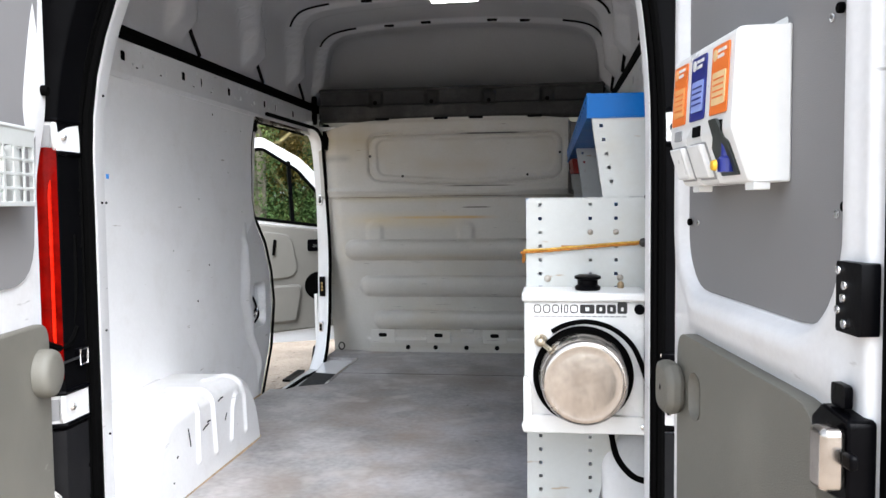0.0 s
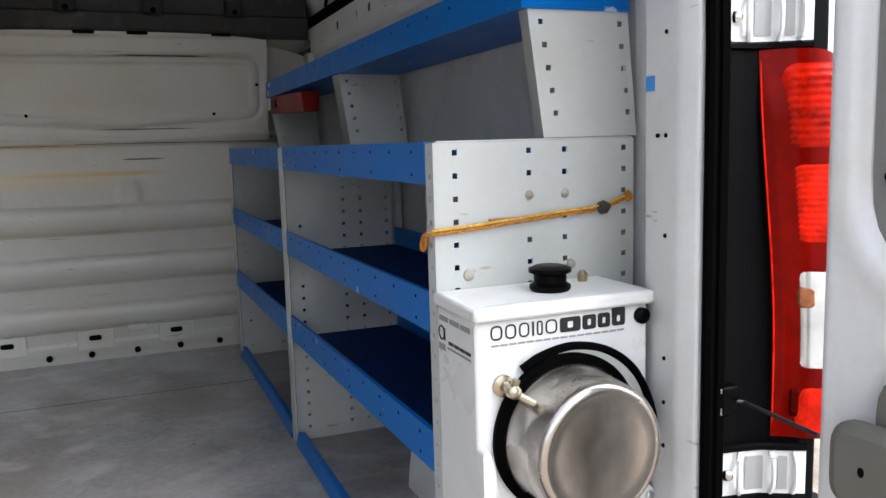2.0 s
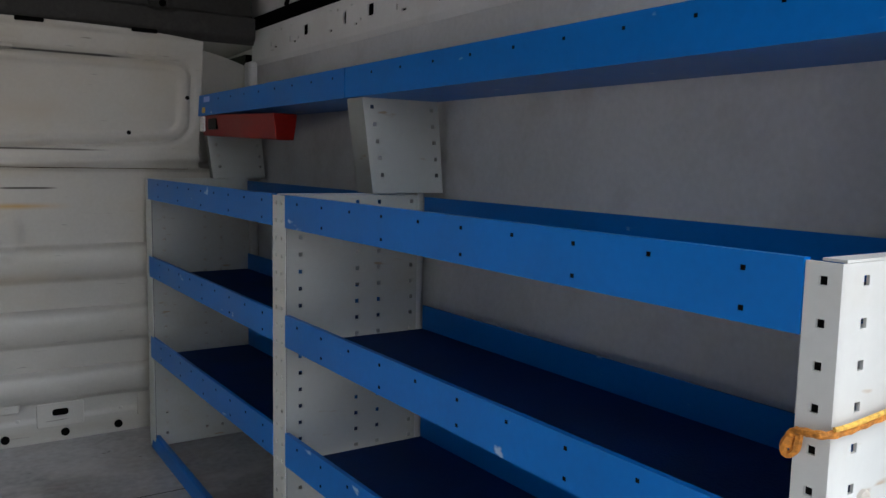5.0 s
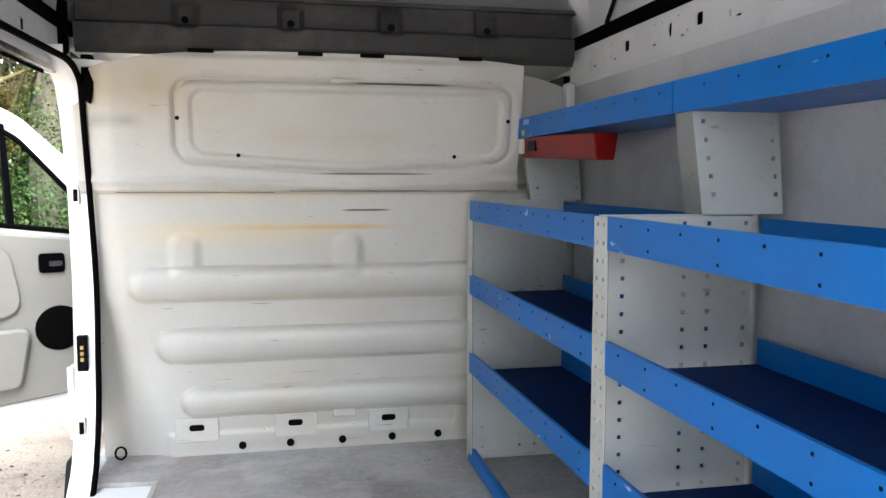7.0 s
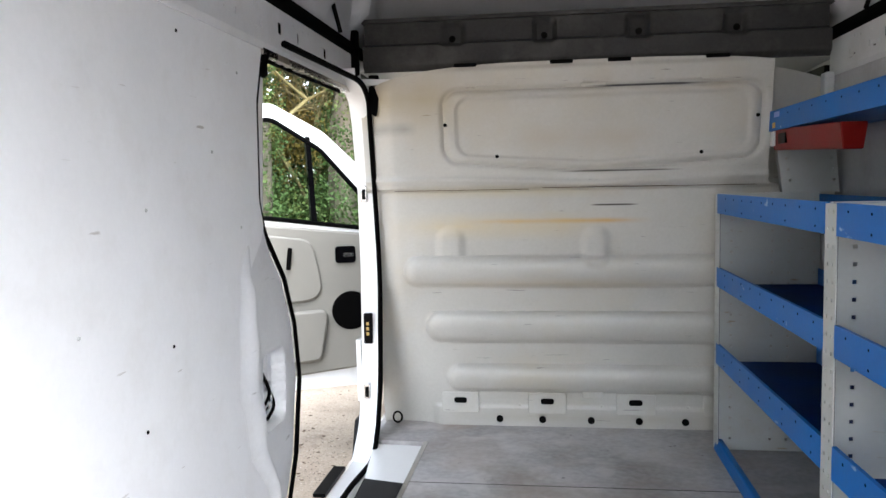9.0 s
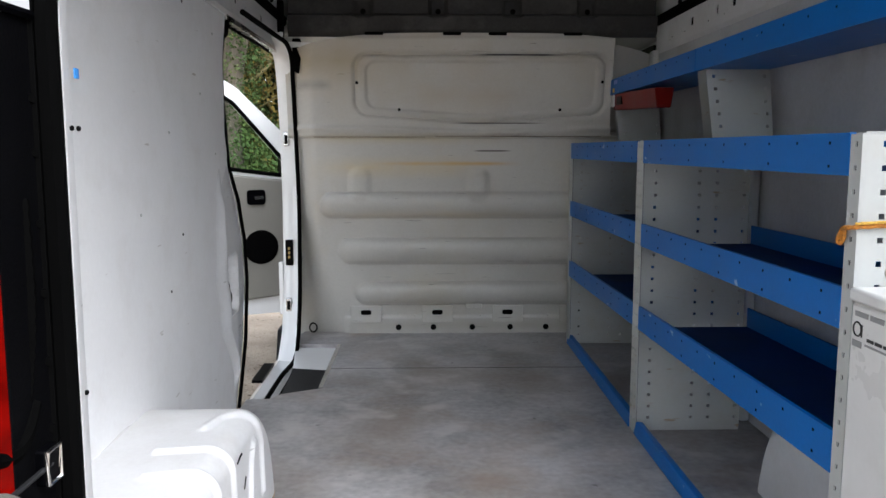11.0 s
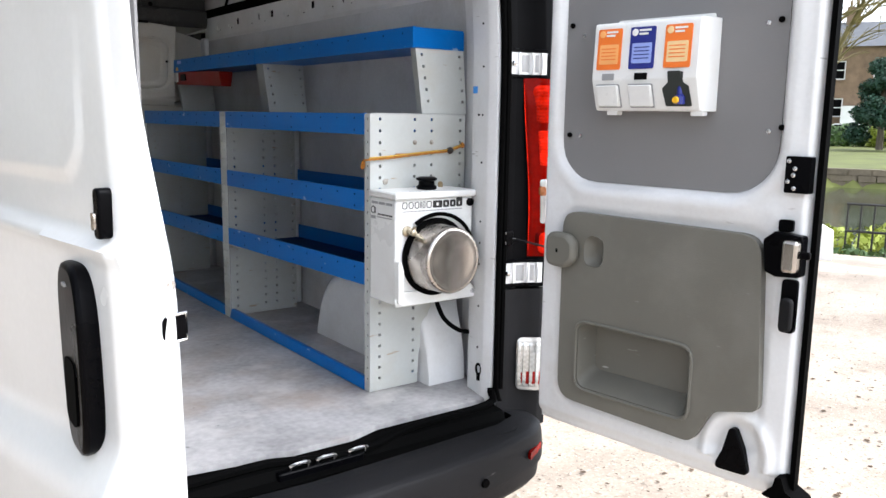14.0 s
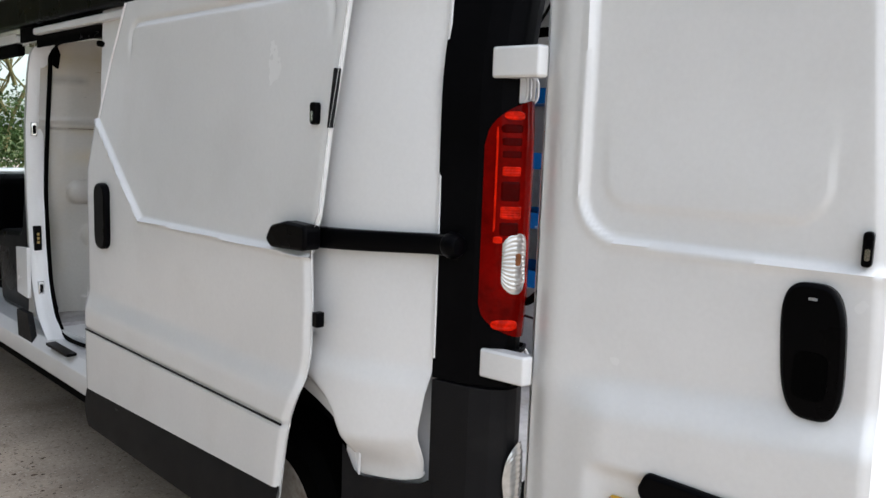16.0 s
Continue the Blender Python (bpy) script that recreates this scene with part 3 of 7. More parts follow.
    for w, z in wins:
        f = hp("window", plate(rect(w - 0.55, w + 0.55, z, z + 1.7), 0.08, 0.2, YZ, [rect(w - 0.45, w + 0.45, z + 0.1, z + 0.82), rect(w - 0.45, w + 0.45, z + 0.9, z + 1.6)]), PAINT)
        hp("pane", box(0.13, 0.14, w - 0.5, w + 0.5, z + 0.05, z + 1.65), BLACKPAINT, f)
        hp("sill", box(-0.08, 0.1, w - 0.65, w + 0.65, z - 0.14, z + 0.0), HOUSESTONE, f)
    hp("porch", box(-1.6, -0.01, -0.8, 0.7, -0.2, 3.0), PAINT)
    # parked cars
    for k, w in enumerate((-5.6, 1.6)):
        at = away(66, w, 0)
        C = Matrix.Translation(at) @ Matrix.Rotation(turn, 4, "Z")
        car = thing("parked_car", at, "white parked hatchback behind the shrubs", "car", "parked cars")
        prof = fillet([(-2, 0.3), (2, 0.3), (2.05, 0.75), (1.15, 0.92), (0.5, 1.42), (-1.2, 1.45), (-1.95, 0.95)], 0.15)
        bm = plate(prof, -0.8, 0.8, YZ)
        bm.transform(C)
        body = part("body", bm, PAINT, car)
        bm = plate(fillet([(-1.5, 0.95), (0.95, 0.95), (0.45, 1.34), (-1.1, 1.37)], 0.05), -0.81, 0.81, YZ)
        bm.transform(C)
        part("side_windows", bm, BLACKPAINT, body)
        for y in (-1.25, 1.25):
            for x in (-0.72, 0.72):
                bm = lathe([(0.3, -0.1), (0.32, 0), (0.3, 0.1)], (x, y, 0.32), (1, 0, 0), 16)
                bm.transform(C)
                part("wheel", bm, BLACK, car)


build_distance()


def build_ivy_bank():
    """Ivy-grown trees past the cab."""
    rng = np.random.default_rng(12)
    spots = [(-2.6, 9.6, 0.2), (-3.6, 8.8, 0.16), (-4.7, 10.2, 0.24), (-1.4, 10.6, 0.2), (-6.2, 9.4, 0.2), (-0.2, 11.5, 0.2), (-8, 11, 0.25)]
    for k, (x, y, r) in enumerate(spots):
        t = thing("ivy_tree", (x, y, 0), "bare woodland tree with its trunk wrapped in green ivy", "tree", "ivy-grown trees")
        pts = smoothline([(x, y, -0.1), (x + rng.uniform(-0.2, 0.2), y, 2.2), (x + rng.uniform(-0.4, 0.4), y, 4.6), (x + rng.uniform(-0.5, 0.5), y, 7)], 3)
        part("trunk", tube(pts, r, 8, taper=r * 0.5), BARK, t)
        bm = bmesh.new()
        for q in pts[3:]:
            for i in range(2):
                a = rng.uniform(0, 6.28)
                branches(bm, rng, q, Vector((math.cos(a), math.sin(a), 0.45)).normalized(), 1.0, 0.035, 3, 0.7)
        part("branchwork", bm, MOSS, t)
        v, p = [], []
        leaf_cloud(rng, [(q.x + rng.uniform(-0.15, 0.15), q.y + rng.uniform(-0.1, 0.1), q.z + rng.uniform(-0.2, 0.2), r + 0.22, r + 0.22, 0.5) for q in pts[:8] for i in range(2)], 950, 0.021, v, p)
        leaves("ivy", v, p, IVY, t)
    v, p = [], []
    leaf_cloud(rng, [(rng.uniform(-9, 1.5), rng.uniform(8.6, 11.5), rng.uniform(0.2, 1.7), 0.75, 0.5, 0.55) for k in range(80)], 820, 0.023, v, p)
    leaf_cloud(rng, [(rng.uniform(-9, 1.5), rng.uniform(12.5, 14), rng.uniform(0.5, 3.8), 0.9, 0.5, 0.8) for k in range(90)], 260, 0.065, v, p)
    leaf_cloud(rng, [(rng.uniform(-10, 2.5), rng.uniform(15, 16.5), rng.uniform(0.5, 6.5), 1.1, 0.5, 0.9) for k in range(110)], 150, 0.11, v, p)
    tagged(leaves("undergrowth", v, p, IVY), "dense green ivy and laurel undergrowth at the wood edge", "undergrowth", kind="stuff")
    v, p = [], []
    # out of view: extended and thickened to cut sky light from the side
    side = [(rng.uniform(-9.5, -7.5), rng.uniform(-2.5, 9.5), rng.uniform(0.3, 7.5), 0.9, 0.9, 0.8) for k in range(230)]
    leaf_cloud(rng, side, 150, 0.10, v, p)
    tagged(leaves("wood_edge_block", v, p, IVY), "unseen dark green wood edge along the yard, thickened to block sky light", "woods", kind="stuff")
    v, p = [], []
    leaf_cloud(rng, [(rng.uniform(-8, -0.5), rng.uniform(10.8, 12.4), rng.uniform(2.1, 5.2), 0.7, 0.5, 0.5) for k in range(110)], 380, 0.032, v, p)
    leaf_cloud(rng, [(x + rng.uniform(-0.3, 0.3), 11.9 + rng.uniform(-0.2, 0.4), rng.uniform(0.6, 3.4), 0.35, 0.3, 0.5) for x in (-5.6, -4.3, -3.1, -1.9) for k in range(9)], 260, 0.032, v, p)
    tagged(leaves("catkins", v, p, OLIVE), "olive-yellow catkins and mossy twigs high in the wood edge", "twigs", kind="stuff")
    bm = bmesh.new()
    for k in range(110):
        x, y = rng.uniform(-9, 2), rng.uniform(9.5, 14)
        branches(bm, rng, Vector((x, y, rng.uniform(0.2, 3.4))), Vector((rng.uniform(-0.5, 0.5), rng.uniform(-0.3, 0.3), 1)).normalized(), 1.1, 0.03, 3, 0.6)
    ob = part("twigs", bm, MOSS, None)
    tagged(ob, "tangle of bare mossy brown twigs at the wood edge", "twigs", kind="stuff")


build_ivy_bank()


# ---- the van ----
FZ = 0.56
van = thing("van", (0.05, 1.5, 0), "white high-roof panel van with rear and side doors open", "van")


def build_floor():
    outline = [(-0.66, 0.40), (-0.775, 0.24), (-0.74, 0.14), (-0.3, 0.155), (-0.05, 0.13), (0.05, 0.115), (0.24, 0.115), (0.34, 0.14), (0.75, 0.14), (0.868, 0.40), (0.868, 3.06),
               (-0.80, 3.06), (-0.80, 2.80), (-0.596, 2.785), (-0.592, 2.11), (-0.735, 2.038), (-0.76, 1.985), (-0.845, 1.98), (-0.845, 1.178), (-0.66, 1.178)]
    floor = part("floor", plate([Vector(p) for p in outline], FZ - 0.018, FZ, XY), FLOOR, van, "worn grey painted plywood load floor with scuffs and stains")
    for y, x0, x1 in ((2.38, -0.59, 0.46),):
        part("floor_joint", box(x0, x1, y, y + 0.0018, FZ, FZ + 0.0008), DARK, floor)
    part("subfloor", box(-0.76, 0.86, 0.16, 3.04, 0.47, 0.525), DARK, van)
    # step well at the side door
    part("step_plate", plate([(-0.752, 2.434), (-0.605, 2.40), (-0.597, 2.782), (-0.80, 2.797)], 0.515, 0.545, XY), PAINT, van, "white painted side step")
    part("step_tread", plate([(-0.735, 2.045), (-0.598, 2.115), (-0.606, 2.394), (-0.752, 2.428)], 0.515, 0.549, XY), BUMPER, van, "dark ribbed rubber step tread")
    part("step_edge", plate([(-0.604, 2.11), (-0.588, 2.11), (-0.588, 2.785), (-0.604, 2.785)], 0.5, 0.5635, XY), CHROME, van, "worn metal edging strip")


build_floor()


def bulk_y(x, z):
    y = 3.005 - (z - 0.66) * 0.19
    y -= 0.020 * step(1.503, 1.513, z)
    y += 0.01 * step(1.93, 1.95, z)
    for zc, hw, x0 in ((1.196, 0.06, -0.69), (0.975, 0.063, -0.61), (0.763, 0.056, -0.535)):
        d = math.hypot(min(x - x0 - hw, 0), z - zc) / hw
        if d < 1:
            y -= 0.037 * math.sqrt(1 - d * d)
    for xc, zc in ((-0.50, 1.30), (0.044, 1.295)):
        y -= 0.013 * step(0.016, -0.020, rdist(x, z, xc, zc - 0.005, 0.047, 0.068, 0.042))
    zz = z + (0.036 * max(1 - abs(x - 0.05) / 0.56, 0) if z < 1.74 else 0)
    d = rdist(x, zz, 0.048, 1.738, 0.557, 0.128, 0.06)
    y += 0.012 * math.exp(-(d / 0.008) ** 2)
    d = rdist(x, zz, 0.052, 1.738, 0.512, 0.098, 0.045)
    y += 0.008 * step(0.005, -0.005, d)
    y -= 0.010 * math.exp(-((z - 1.545 + 0.02 * max(1 - abs(x - 0.05) / 0.5, 0)) / 0.012) ** 2)
    y += 0.05 * step(-0.69, -0.83, x) + 0.03 * step(0.0, 0.14, (-0.70 + (1.12 - z) * 0.28) - x) * step(1.16, 1.08, z)
    y += 0.16 * step(0.640, 0.652, x) * step(1.515, 1.535, z)      # it stops short of the wall above the shelf
    y -= 0.012 * step(0.648, 0.64, z) * step(-0.60, -0.57, x)
    return y


def build_bulkhead():
    def skin(s, t):
        x = -0.82 + 1.69 * s
        top = 1.958 - 0.03 * ((x - 0.03) / 0.65) ** 4
        z = FZ - 0.02 + (top - FZ + 0.02) * t
        return Vector((x, bulk_y(x, z), z))

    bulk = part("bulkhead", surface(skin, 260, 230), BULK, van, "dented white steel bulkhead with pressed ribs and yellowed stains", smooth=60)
    for x in (-0.487, -0.141, 0.201, 0.53):
        part("slot_plate", plate(rect(x - 0.075, x + 0.075, 0.615, 0.70, 0.008, 2), bulk_y(x, 0.70) - 0.003, bulk_y(x, 0.70) + 0.02, XZ, [rect(x - 0.026, x + 0.026, 0.654, 0.678, 0.011, 4)]), BULK, bulk, bevel=0.003)
        part("slot", plate(rect(x - 0.03, x + 0.03, 0.65, 0.682, 0.01, 3), bulk_y(x, 0.684) - 0.0015, bulk_y(x, 0.684) + 0.01), DARK, bulk)
    for x in (-0.33, -0.16, 0.03, 0.215, 0.39, 0.56):
        part("drain_hole", lathe([(0.014, 0), (0.014, 0.006)], (x, bulk_y(x, 0.592) - 0.003, 0.592), (0, -1, 0), 14), DARK, bulk)
    for x in (-0.42, -0.08, 0.12, 0.45):
        z = 1.95
        part("edge_slot", plate(rect(x - 0.04, x + 0.04, z - 0.003, z + 0.010, 0.004, 2), bulk_y(x, z) - 0.004, bulk_y(x, z) + 0.002), DARK, bulk)
    for x, z in ((-0.38, 1.886), (0.04, 1.888), (0.44, 1.882), (0.03, 1.87)):
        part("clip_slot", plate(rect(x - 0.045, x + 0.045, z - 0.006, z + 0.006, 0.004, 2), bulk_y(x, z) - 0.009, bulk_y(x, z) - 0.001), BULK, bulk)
    for x, z in ((-0.314, 1.629), (0.407, 1.629), (-0.50, 1.745), (0.59, 1.75)):
        part("bolt_hole", lathe([(0.007, 0), (0.007, 0.004)], (x, bulk_y(x, z) - 0.003, z), (0, -1, 0), 10), DARK, bulk)
    for x0, x1, z in ((-0.15, 0.32, 1.512), (-0.70, -0.2, 1.508), (0.1, 0.6, 1.5115)):
        part("seam", plate(rect(x0, x1, z - 0.0009, z + 0.0009), bulk_y(0.2, 1.52) - 0.002, bulk_y(0.2, 1.52) + 0.002), LITTER, bulk)
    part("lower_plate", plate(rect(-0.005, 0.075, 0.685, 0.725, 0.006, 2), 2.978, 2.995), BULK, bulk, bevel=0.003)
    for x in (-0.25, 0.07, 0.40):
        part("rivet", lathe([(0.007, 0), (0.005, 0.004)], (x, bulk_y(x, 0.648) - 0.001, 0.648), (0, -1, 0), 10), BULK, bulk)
    # tie-down ring at the foot
    ring = [(-0.74 + 0.018 * math.cos(a), 2.97, 0.60 + 0.022 * math.sin(a)) for a in [k * 0.5 for k in range(14)]]
    part("tie_ring", tube(ring, 0.004, 6), BLACK, bulk)
    # dirty band over the bulkhead
    def band(s, t):
        x = -0.80 + 1.63 * s
        z = 1.945 + 0.18 * t
        y = 2.80 - 0.02 * step(0, 0.15, t) + 0.035 * step(0.5, 0.56, t)
        for xc in (-0.47, -0.14, 0.19, 0.52):
            y += 0.03 * step(0.01, -0.008, rdist(x, z, xc, 2.075, 0.035, 0.04, 0.012)) * step(0.2, 0.3, t)
        return Vector((x, y, z))
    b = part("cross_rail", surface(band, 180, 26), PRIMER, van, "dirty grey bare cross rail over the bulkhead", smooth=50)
    for xc in (-0.47, -0.14, 0.19, 0.52):
        part("bolt", lathe([(0.012, 0), (0.010, 0.006)], (xc, 2.795, 2.055), (0, -1, 0), 12), DARK, b)
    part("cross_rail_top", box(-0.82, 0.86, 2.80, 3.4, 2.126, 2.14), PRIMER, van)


build_bulkhead()


def build_roof():
    prof = [(-0.845, 2.045), (-0.835, 2.16), (-0.80, 2.32), (-0.74, 2.41), (-0.62, 2.455), (-0.3, 2.485), (0.03, 2.495), (0.36, 2.485), (0.68, 2.455), (0.80, 2.41), (0.85, 2.32), (0.872, 2.16), (0.872, 2.045)]
    line = smoothline([(x, 0, z) for x, z in prof], 4)
    n = len(line) - 1
    ribs = ((0.85, 0.20), (1.56, 0.22), (2.20, 0.19), (2.76, 0.09))     # place of each hoop, and how far its feet stand ahead

    def skin(s, t):
        q = line[round(s * n)]
        y = 0.04 + 3.5 * t
        k = 0.0
        for yc, ahead in ribs:
            k = max(k, step(0.088, 0.058, abs(y - yc - ahead * step(2.46, 2.2, q.z))))
        c = Vector((0.02, 0, 2.15))
        d = (Vector((q.x, 0, q.z)) - c)
        f = 1 - 0.068 * k * step(2.09, 2.16, q.z)
        slope = 0.30 * step(2.92, 3.32, y) * step(2.1, 2.45, q.z)
        return Vector((c.x + d.x * f, y, c.z + d.z * f - slope))

    roof = part("roof", surface(skin, n, 230), ROOFIN, van, "moulded grey-white high roof with pressed cross ribs", smooth=50)
    part("roof_front", plate([Vector((q.x, q.z)) for q in line], 3.53, 3.56), ROOFIN, van)
    # outside shell

    def shell(s, t):
        q = line[round(s * n)]
        x = 0.02 + (q.x - 0.02) * 1.07
        y = 0.15 + 3.95 * t
        return Vector((x, y, q.z + 0.06 * step(2.1, 2.3, q.z) - 0.55 * step(3.0, 4.1, y) * step(2.1, 2.4, q.z)))
    part("roof_shell", surface(shell, n, 40), PAINT, van, "white glass-fibre high roof shell", smooth=50)
    lamp = part("roof_lamp", box(-0.03, 0.21, 1.98, 2.04, 2.425, 2.45), WHITEBOX, van, "white ceiling lamp of the load bay, switched on", bevel=0.006)
    part("lamp_glass", plate(rect(-0.02, 0.20, 1.986, 2.034, 0.006, 3), 2.419, 2.425, XY), LIT, lamp, "glowing white diffuser")
    top = lambda x: lerp([(q.x, q.z) for q in line[8:-8]], x)
    for yc, ahead in ribs:
        for x in (-0.36, -0.15, 0.22, 0.40):
            z = top(x)
            part("rib_hole", box(x - 0.028, x + 0.028, yc - 0.079, yc - 0.06, z - 0.019, z - 0.005), DARK, roof, bevel=0.004)
        # open seam round the shoulder of each hoop
        for sgn in (-1, 1):
            pts = []
            for q in line[1:-1]:
                if (q.x - 0.02) * sgn > 0.52 and q.z > 2.36:
                    pts.append((0.02 + (q.x - 0.02) * 0.985, yc + ahead * step(2.46, 2.2, q.z) - 0.082, 2.15 + (q.z - 2.15) * 0.985))
            part("seam", tube(pts, 0.006, 6), DARK, roof)
    # panel slots low on the sides
    for y in (0.50, 1.18, 1.88, 2.52):
        for x, sgn in ((-0.834, 1), (0.866, -1)):
            part("slit", tube([(x, y - 0.03, 2.165), (x + 0.003 * sgn, y, 2.12), (x + 0.008 * sgn, y + 0.05, 2.055)], 0.0075, 8), DARK, roof)
            part("slit", tube([(x + 0.040 * sgn, y - 0.02, 2.325), (x + 0.036 * sgn, y - 0.025, 2.355)], 0.004, 6), DARK, roof)


build_roof()


def side_rail(x0, face, sgn):
    """Perforated cant rail along the top of a side wall; face is its inner plane."""
    z0, z1 = 1.898, 2.012
    holes = []
    for k in range(6):      # the pressing repeats every 0.437 m along the rail
        y = 0.25 + 0.4365 * k
        holes.append(rect(y - 0.017, y + 0.017, 1.945, 1.977, 0.007, 3))
        if k % 2 == 0:
            holes.append(fillet([(y + 0.148, 1.982), (y + 0.166, 1.975), (y + 0.170, 1.960), (y + 0.164, 1.944), (y + 0.150, 1.938)], 0.004, 2))
            holes.append(rect(y + 0.080, y + 0.096, 1.931, 1.937, 0.002, 2))
            holes.append(rect(y + 0.242, y + 0.260, 1.931, 1.938, 0.002, 2))
        else:
            for u in (0.079, 0.246):
                holes.append(rect(y + u, y + u + 0.022, 1.932, 1.938, 0.002, 2))
                holes.append(rect(y + u + 0.044, y + u + 0.052, 1.938, 1.956, 0.003, 2))
        for u, z in ((0.060, 1.943), (0.113, 1.989), (0.204, 1.988), (0.255, 1.991)):
            holes.append(rect(y + u - 0.004, y + u + 0.004, z - 0.004, z + 0.004, 0.003, 3))
    holes = [h for h in holes if min(p[0] for p in h) > 0.34 and max(p[0] for p in h) < 2.9]
    r = part("cant_rail", plate(rect(0.3, 2.92, z0, z1), face, face - 0.004 * sgn, YZ, holes), INNER, van, "perforated white steel cant rail with dark holes")
    part("rail_back", box(min(face - 0.03 * sgn, face - 0.02 * sgn), max(face - 0.03 * sgn, face - 0.02 * sgn), 0.3, 2.92, z0, z1), DARK, r)
    bm = plate([(face - 0.02 * sgn, z0 - 0.012), (face - 0.001 * sgn, z0 - 0.012), (face + 0.004 * sgn, z0 + 0.004), (face - 0.02 * sgn, z0 + 0.004)], 0.3, 2.92, XZ)
    part("rail_lip", bm, INNER, r)
    bm = plate(fillet([(face - 0.03 * sgn, 2.013), (face + 0.006 * sgn, 2.013), (face + 0.012 * sgn, 2.028), (face + 0.006 * sgn, 2.058), (face - 0.03 * sgn, 2.058)], 0.005, 3), 0.12, 3.0, XZ)
    part("rail_seal", bm, BLACK, r, "black sealant strip over the rail")


side_rail(-0.845, -0.843, 1)
side_rail(0.87, 0.868, -1)


def build_left_wall():
    pts = [(0.36, FZ - 0.02), (1.895, FZ - 0.02), (1.96, 0.64), (2.035, 0.76), (2.09, 0.98), (2.06, 1.14), (1.985, 1.28), (1.84, 1.42), (1.808, 1.5), (1.815, 1.75), (1.87, 1.90), (0.36, 1.90)]
    out = fillet(pts, [0, 0.02, 0.05, 0.08, 0.08, 0.08, 0.1, 0.06, 0.06, 0.1, 0.0, 0])
    front = [(z, y) for y, z in pts[1:8]]
    wide = lambda z: lerp([(0.54, 0.06), (0.70, 0.16), (0.87, 0.37), (1.04, 0.45), (1.21, 0.37), (1.32, 0.28), (1.40, 0.15), (1.46, 0.0)], z)
    board = [(1.17, FZ - 0.02), *[(y - wide(z) if i < 6 else y, z) for i, (y, z) in enumerate(pts[1:])], (0.36, 0.62), (0.40, 0.74), (0.50, 0.83), (0.98, 0.83), (1.10, 0.75)]
    wall = part("side_wall", plate(fillet(board, [0, 0, 0.05, 0.08, 0.08, 0.08, 0.1, 0.06, 0.06, 0.1, 0, 0, 0, 0, 0, 0, 0]), -0.85, -0.857, YZ), LINING, van, "scuffed white lining board of the side wall")

    # pressed door post: a swelling, then a sunk face with an oblong hole
    def pressing(s, t):
        z = FZ - 0.02 + 0.92 * t
        w = wide(z)
        y = lerp(front, z) - (w + 0.02) * (1 - s)
        high = step(1.44, 1.22, z) * step(0.58, 0.74, z)
        x = -0.8525 + 0.022 * math.exp(-((s - 0.20) / 0.11) ** 2) * high - 0.012 * step(0.26, 0.38, s) * step(1.44, 1.34, z)
        x -= 0.035 * step(0.006, -0.006, rdist(y, z, 1.915, 0.99, 0.078, 0.098, 0.03))
        return Vector((x, y, z))
    post = part("door_post", surface(pressing, 64, 120), INNER, wall, "white pressed steel door post with an oblong hole", smooth=60)
    for k, (y, z) in enumerate(((1.90, 0.96), (1.92, 0.94), (1.89, 0.98))):
        part("wire", tube(smoothline([(-0.9, y, z - 0.05), (-0.876, y + 0.01, z), (-0.9, y + 0.015, z + 0.06)], 5), 0.005, 6), BLACK if k else CHROME, post)
    for y, z in ((1.95, 1.12), (1.84, 1.20), (1.90, 1.19), (1.98, 0.84), (1.84, 0.72), (1.93, 0.74), (1.86, 1.13)):
        part("post_rivet", lathe([(0.005, 0), (0.004, 0.004)], (-0.872, y, z), (1, 0, 0), 8), DARK, post)
    edge = [(-0.857, p.x + 0.012, p.y) for p in out[1:-1]]
    part("door_seal", tube(edge, 0.007, 6), BLACK, wall, "black rubber seal on the door post")
    rng = random.Random(2)
    for k in range(9):
        y, z = rng.uniform(0.45, 1.75), rng.uniform(0.95, 1.85)
        part("rivet", lathe([(0.004, 0), (0.003, 0.002)], (-0.85, y, z), (1, 0, 0), 8), DARK if k % 2 else CREAM, wall)
    # wheel arch box with pressed grooves
    # pressed ridges: two long ones, and a hook with a short one inside it
    ridges = [[(0.632, 0.655), (0.632, 0.80), (0.612, 0.885), (0.60, 0.925)], [(0.768, 0.645), (0.748, 0.80), (0.732, 0.90), (0.725, 0.945)],
              [(0.90, 0.65), (0.912, 0.75), (0.935, 0.785), (0.955, 0.785)], [(1.035, 0.645), (1.02, 0.775), (0.975, 0.835), (0.92, 0.872), (0.86, 0.885)]]
    arch = arch_box(-0.85, -0.597, 0.34, 1.178, 0.852, wall, ridges)
    for a, b in (((0.665, 0.735), (0.71, 0.745)), ((0.70, 0.752), (0.725, 0.752)), ((0.79, 0.80), (0.83, 0.806)), ((0.845, 0.72), (0.862, 0.742)), ((0.48, 0.70), (0.488, 0.705)), ((0.56, 0.77), (0.575, 0.71)), ((0.455, 0.63), (0.46, 0.632))):
        part("scuff_mark", tube([(-0.5965, *a), (-0.5963, (a[0] + b[0]) / 2, (a[1] + b[1]) / 2 + 0.002), (-0.5965, *b)], 0.0022, 6), DARK, arch)
    part("sealant", tube(smoothline([(-0.601, 0.36, FZ), (-0.599, 0.7, FZ + 0.001), (-0.599, 1.165, FZ), (-0.65, 1.18, FZ), (-0.845, 1.185, FZ), (-0.848, 1.87, FZ)], 6), 0.005, 6), mat("old_sealant", (0.42, 0.31, 0.2), 0.8, var=0.4, scale=14, bump=0.02), wall, "browned sealant along the floor")


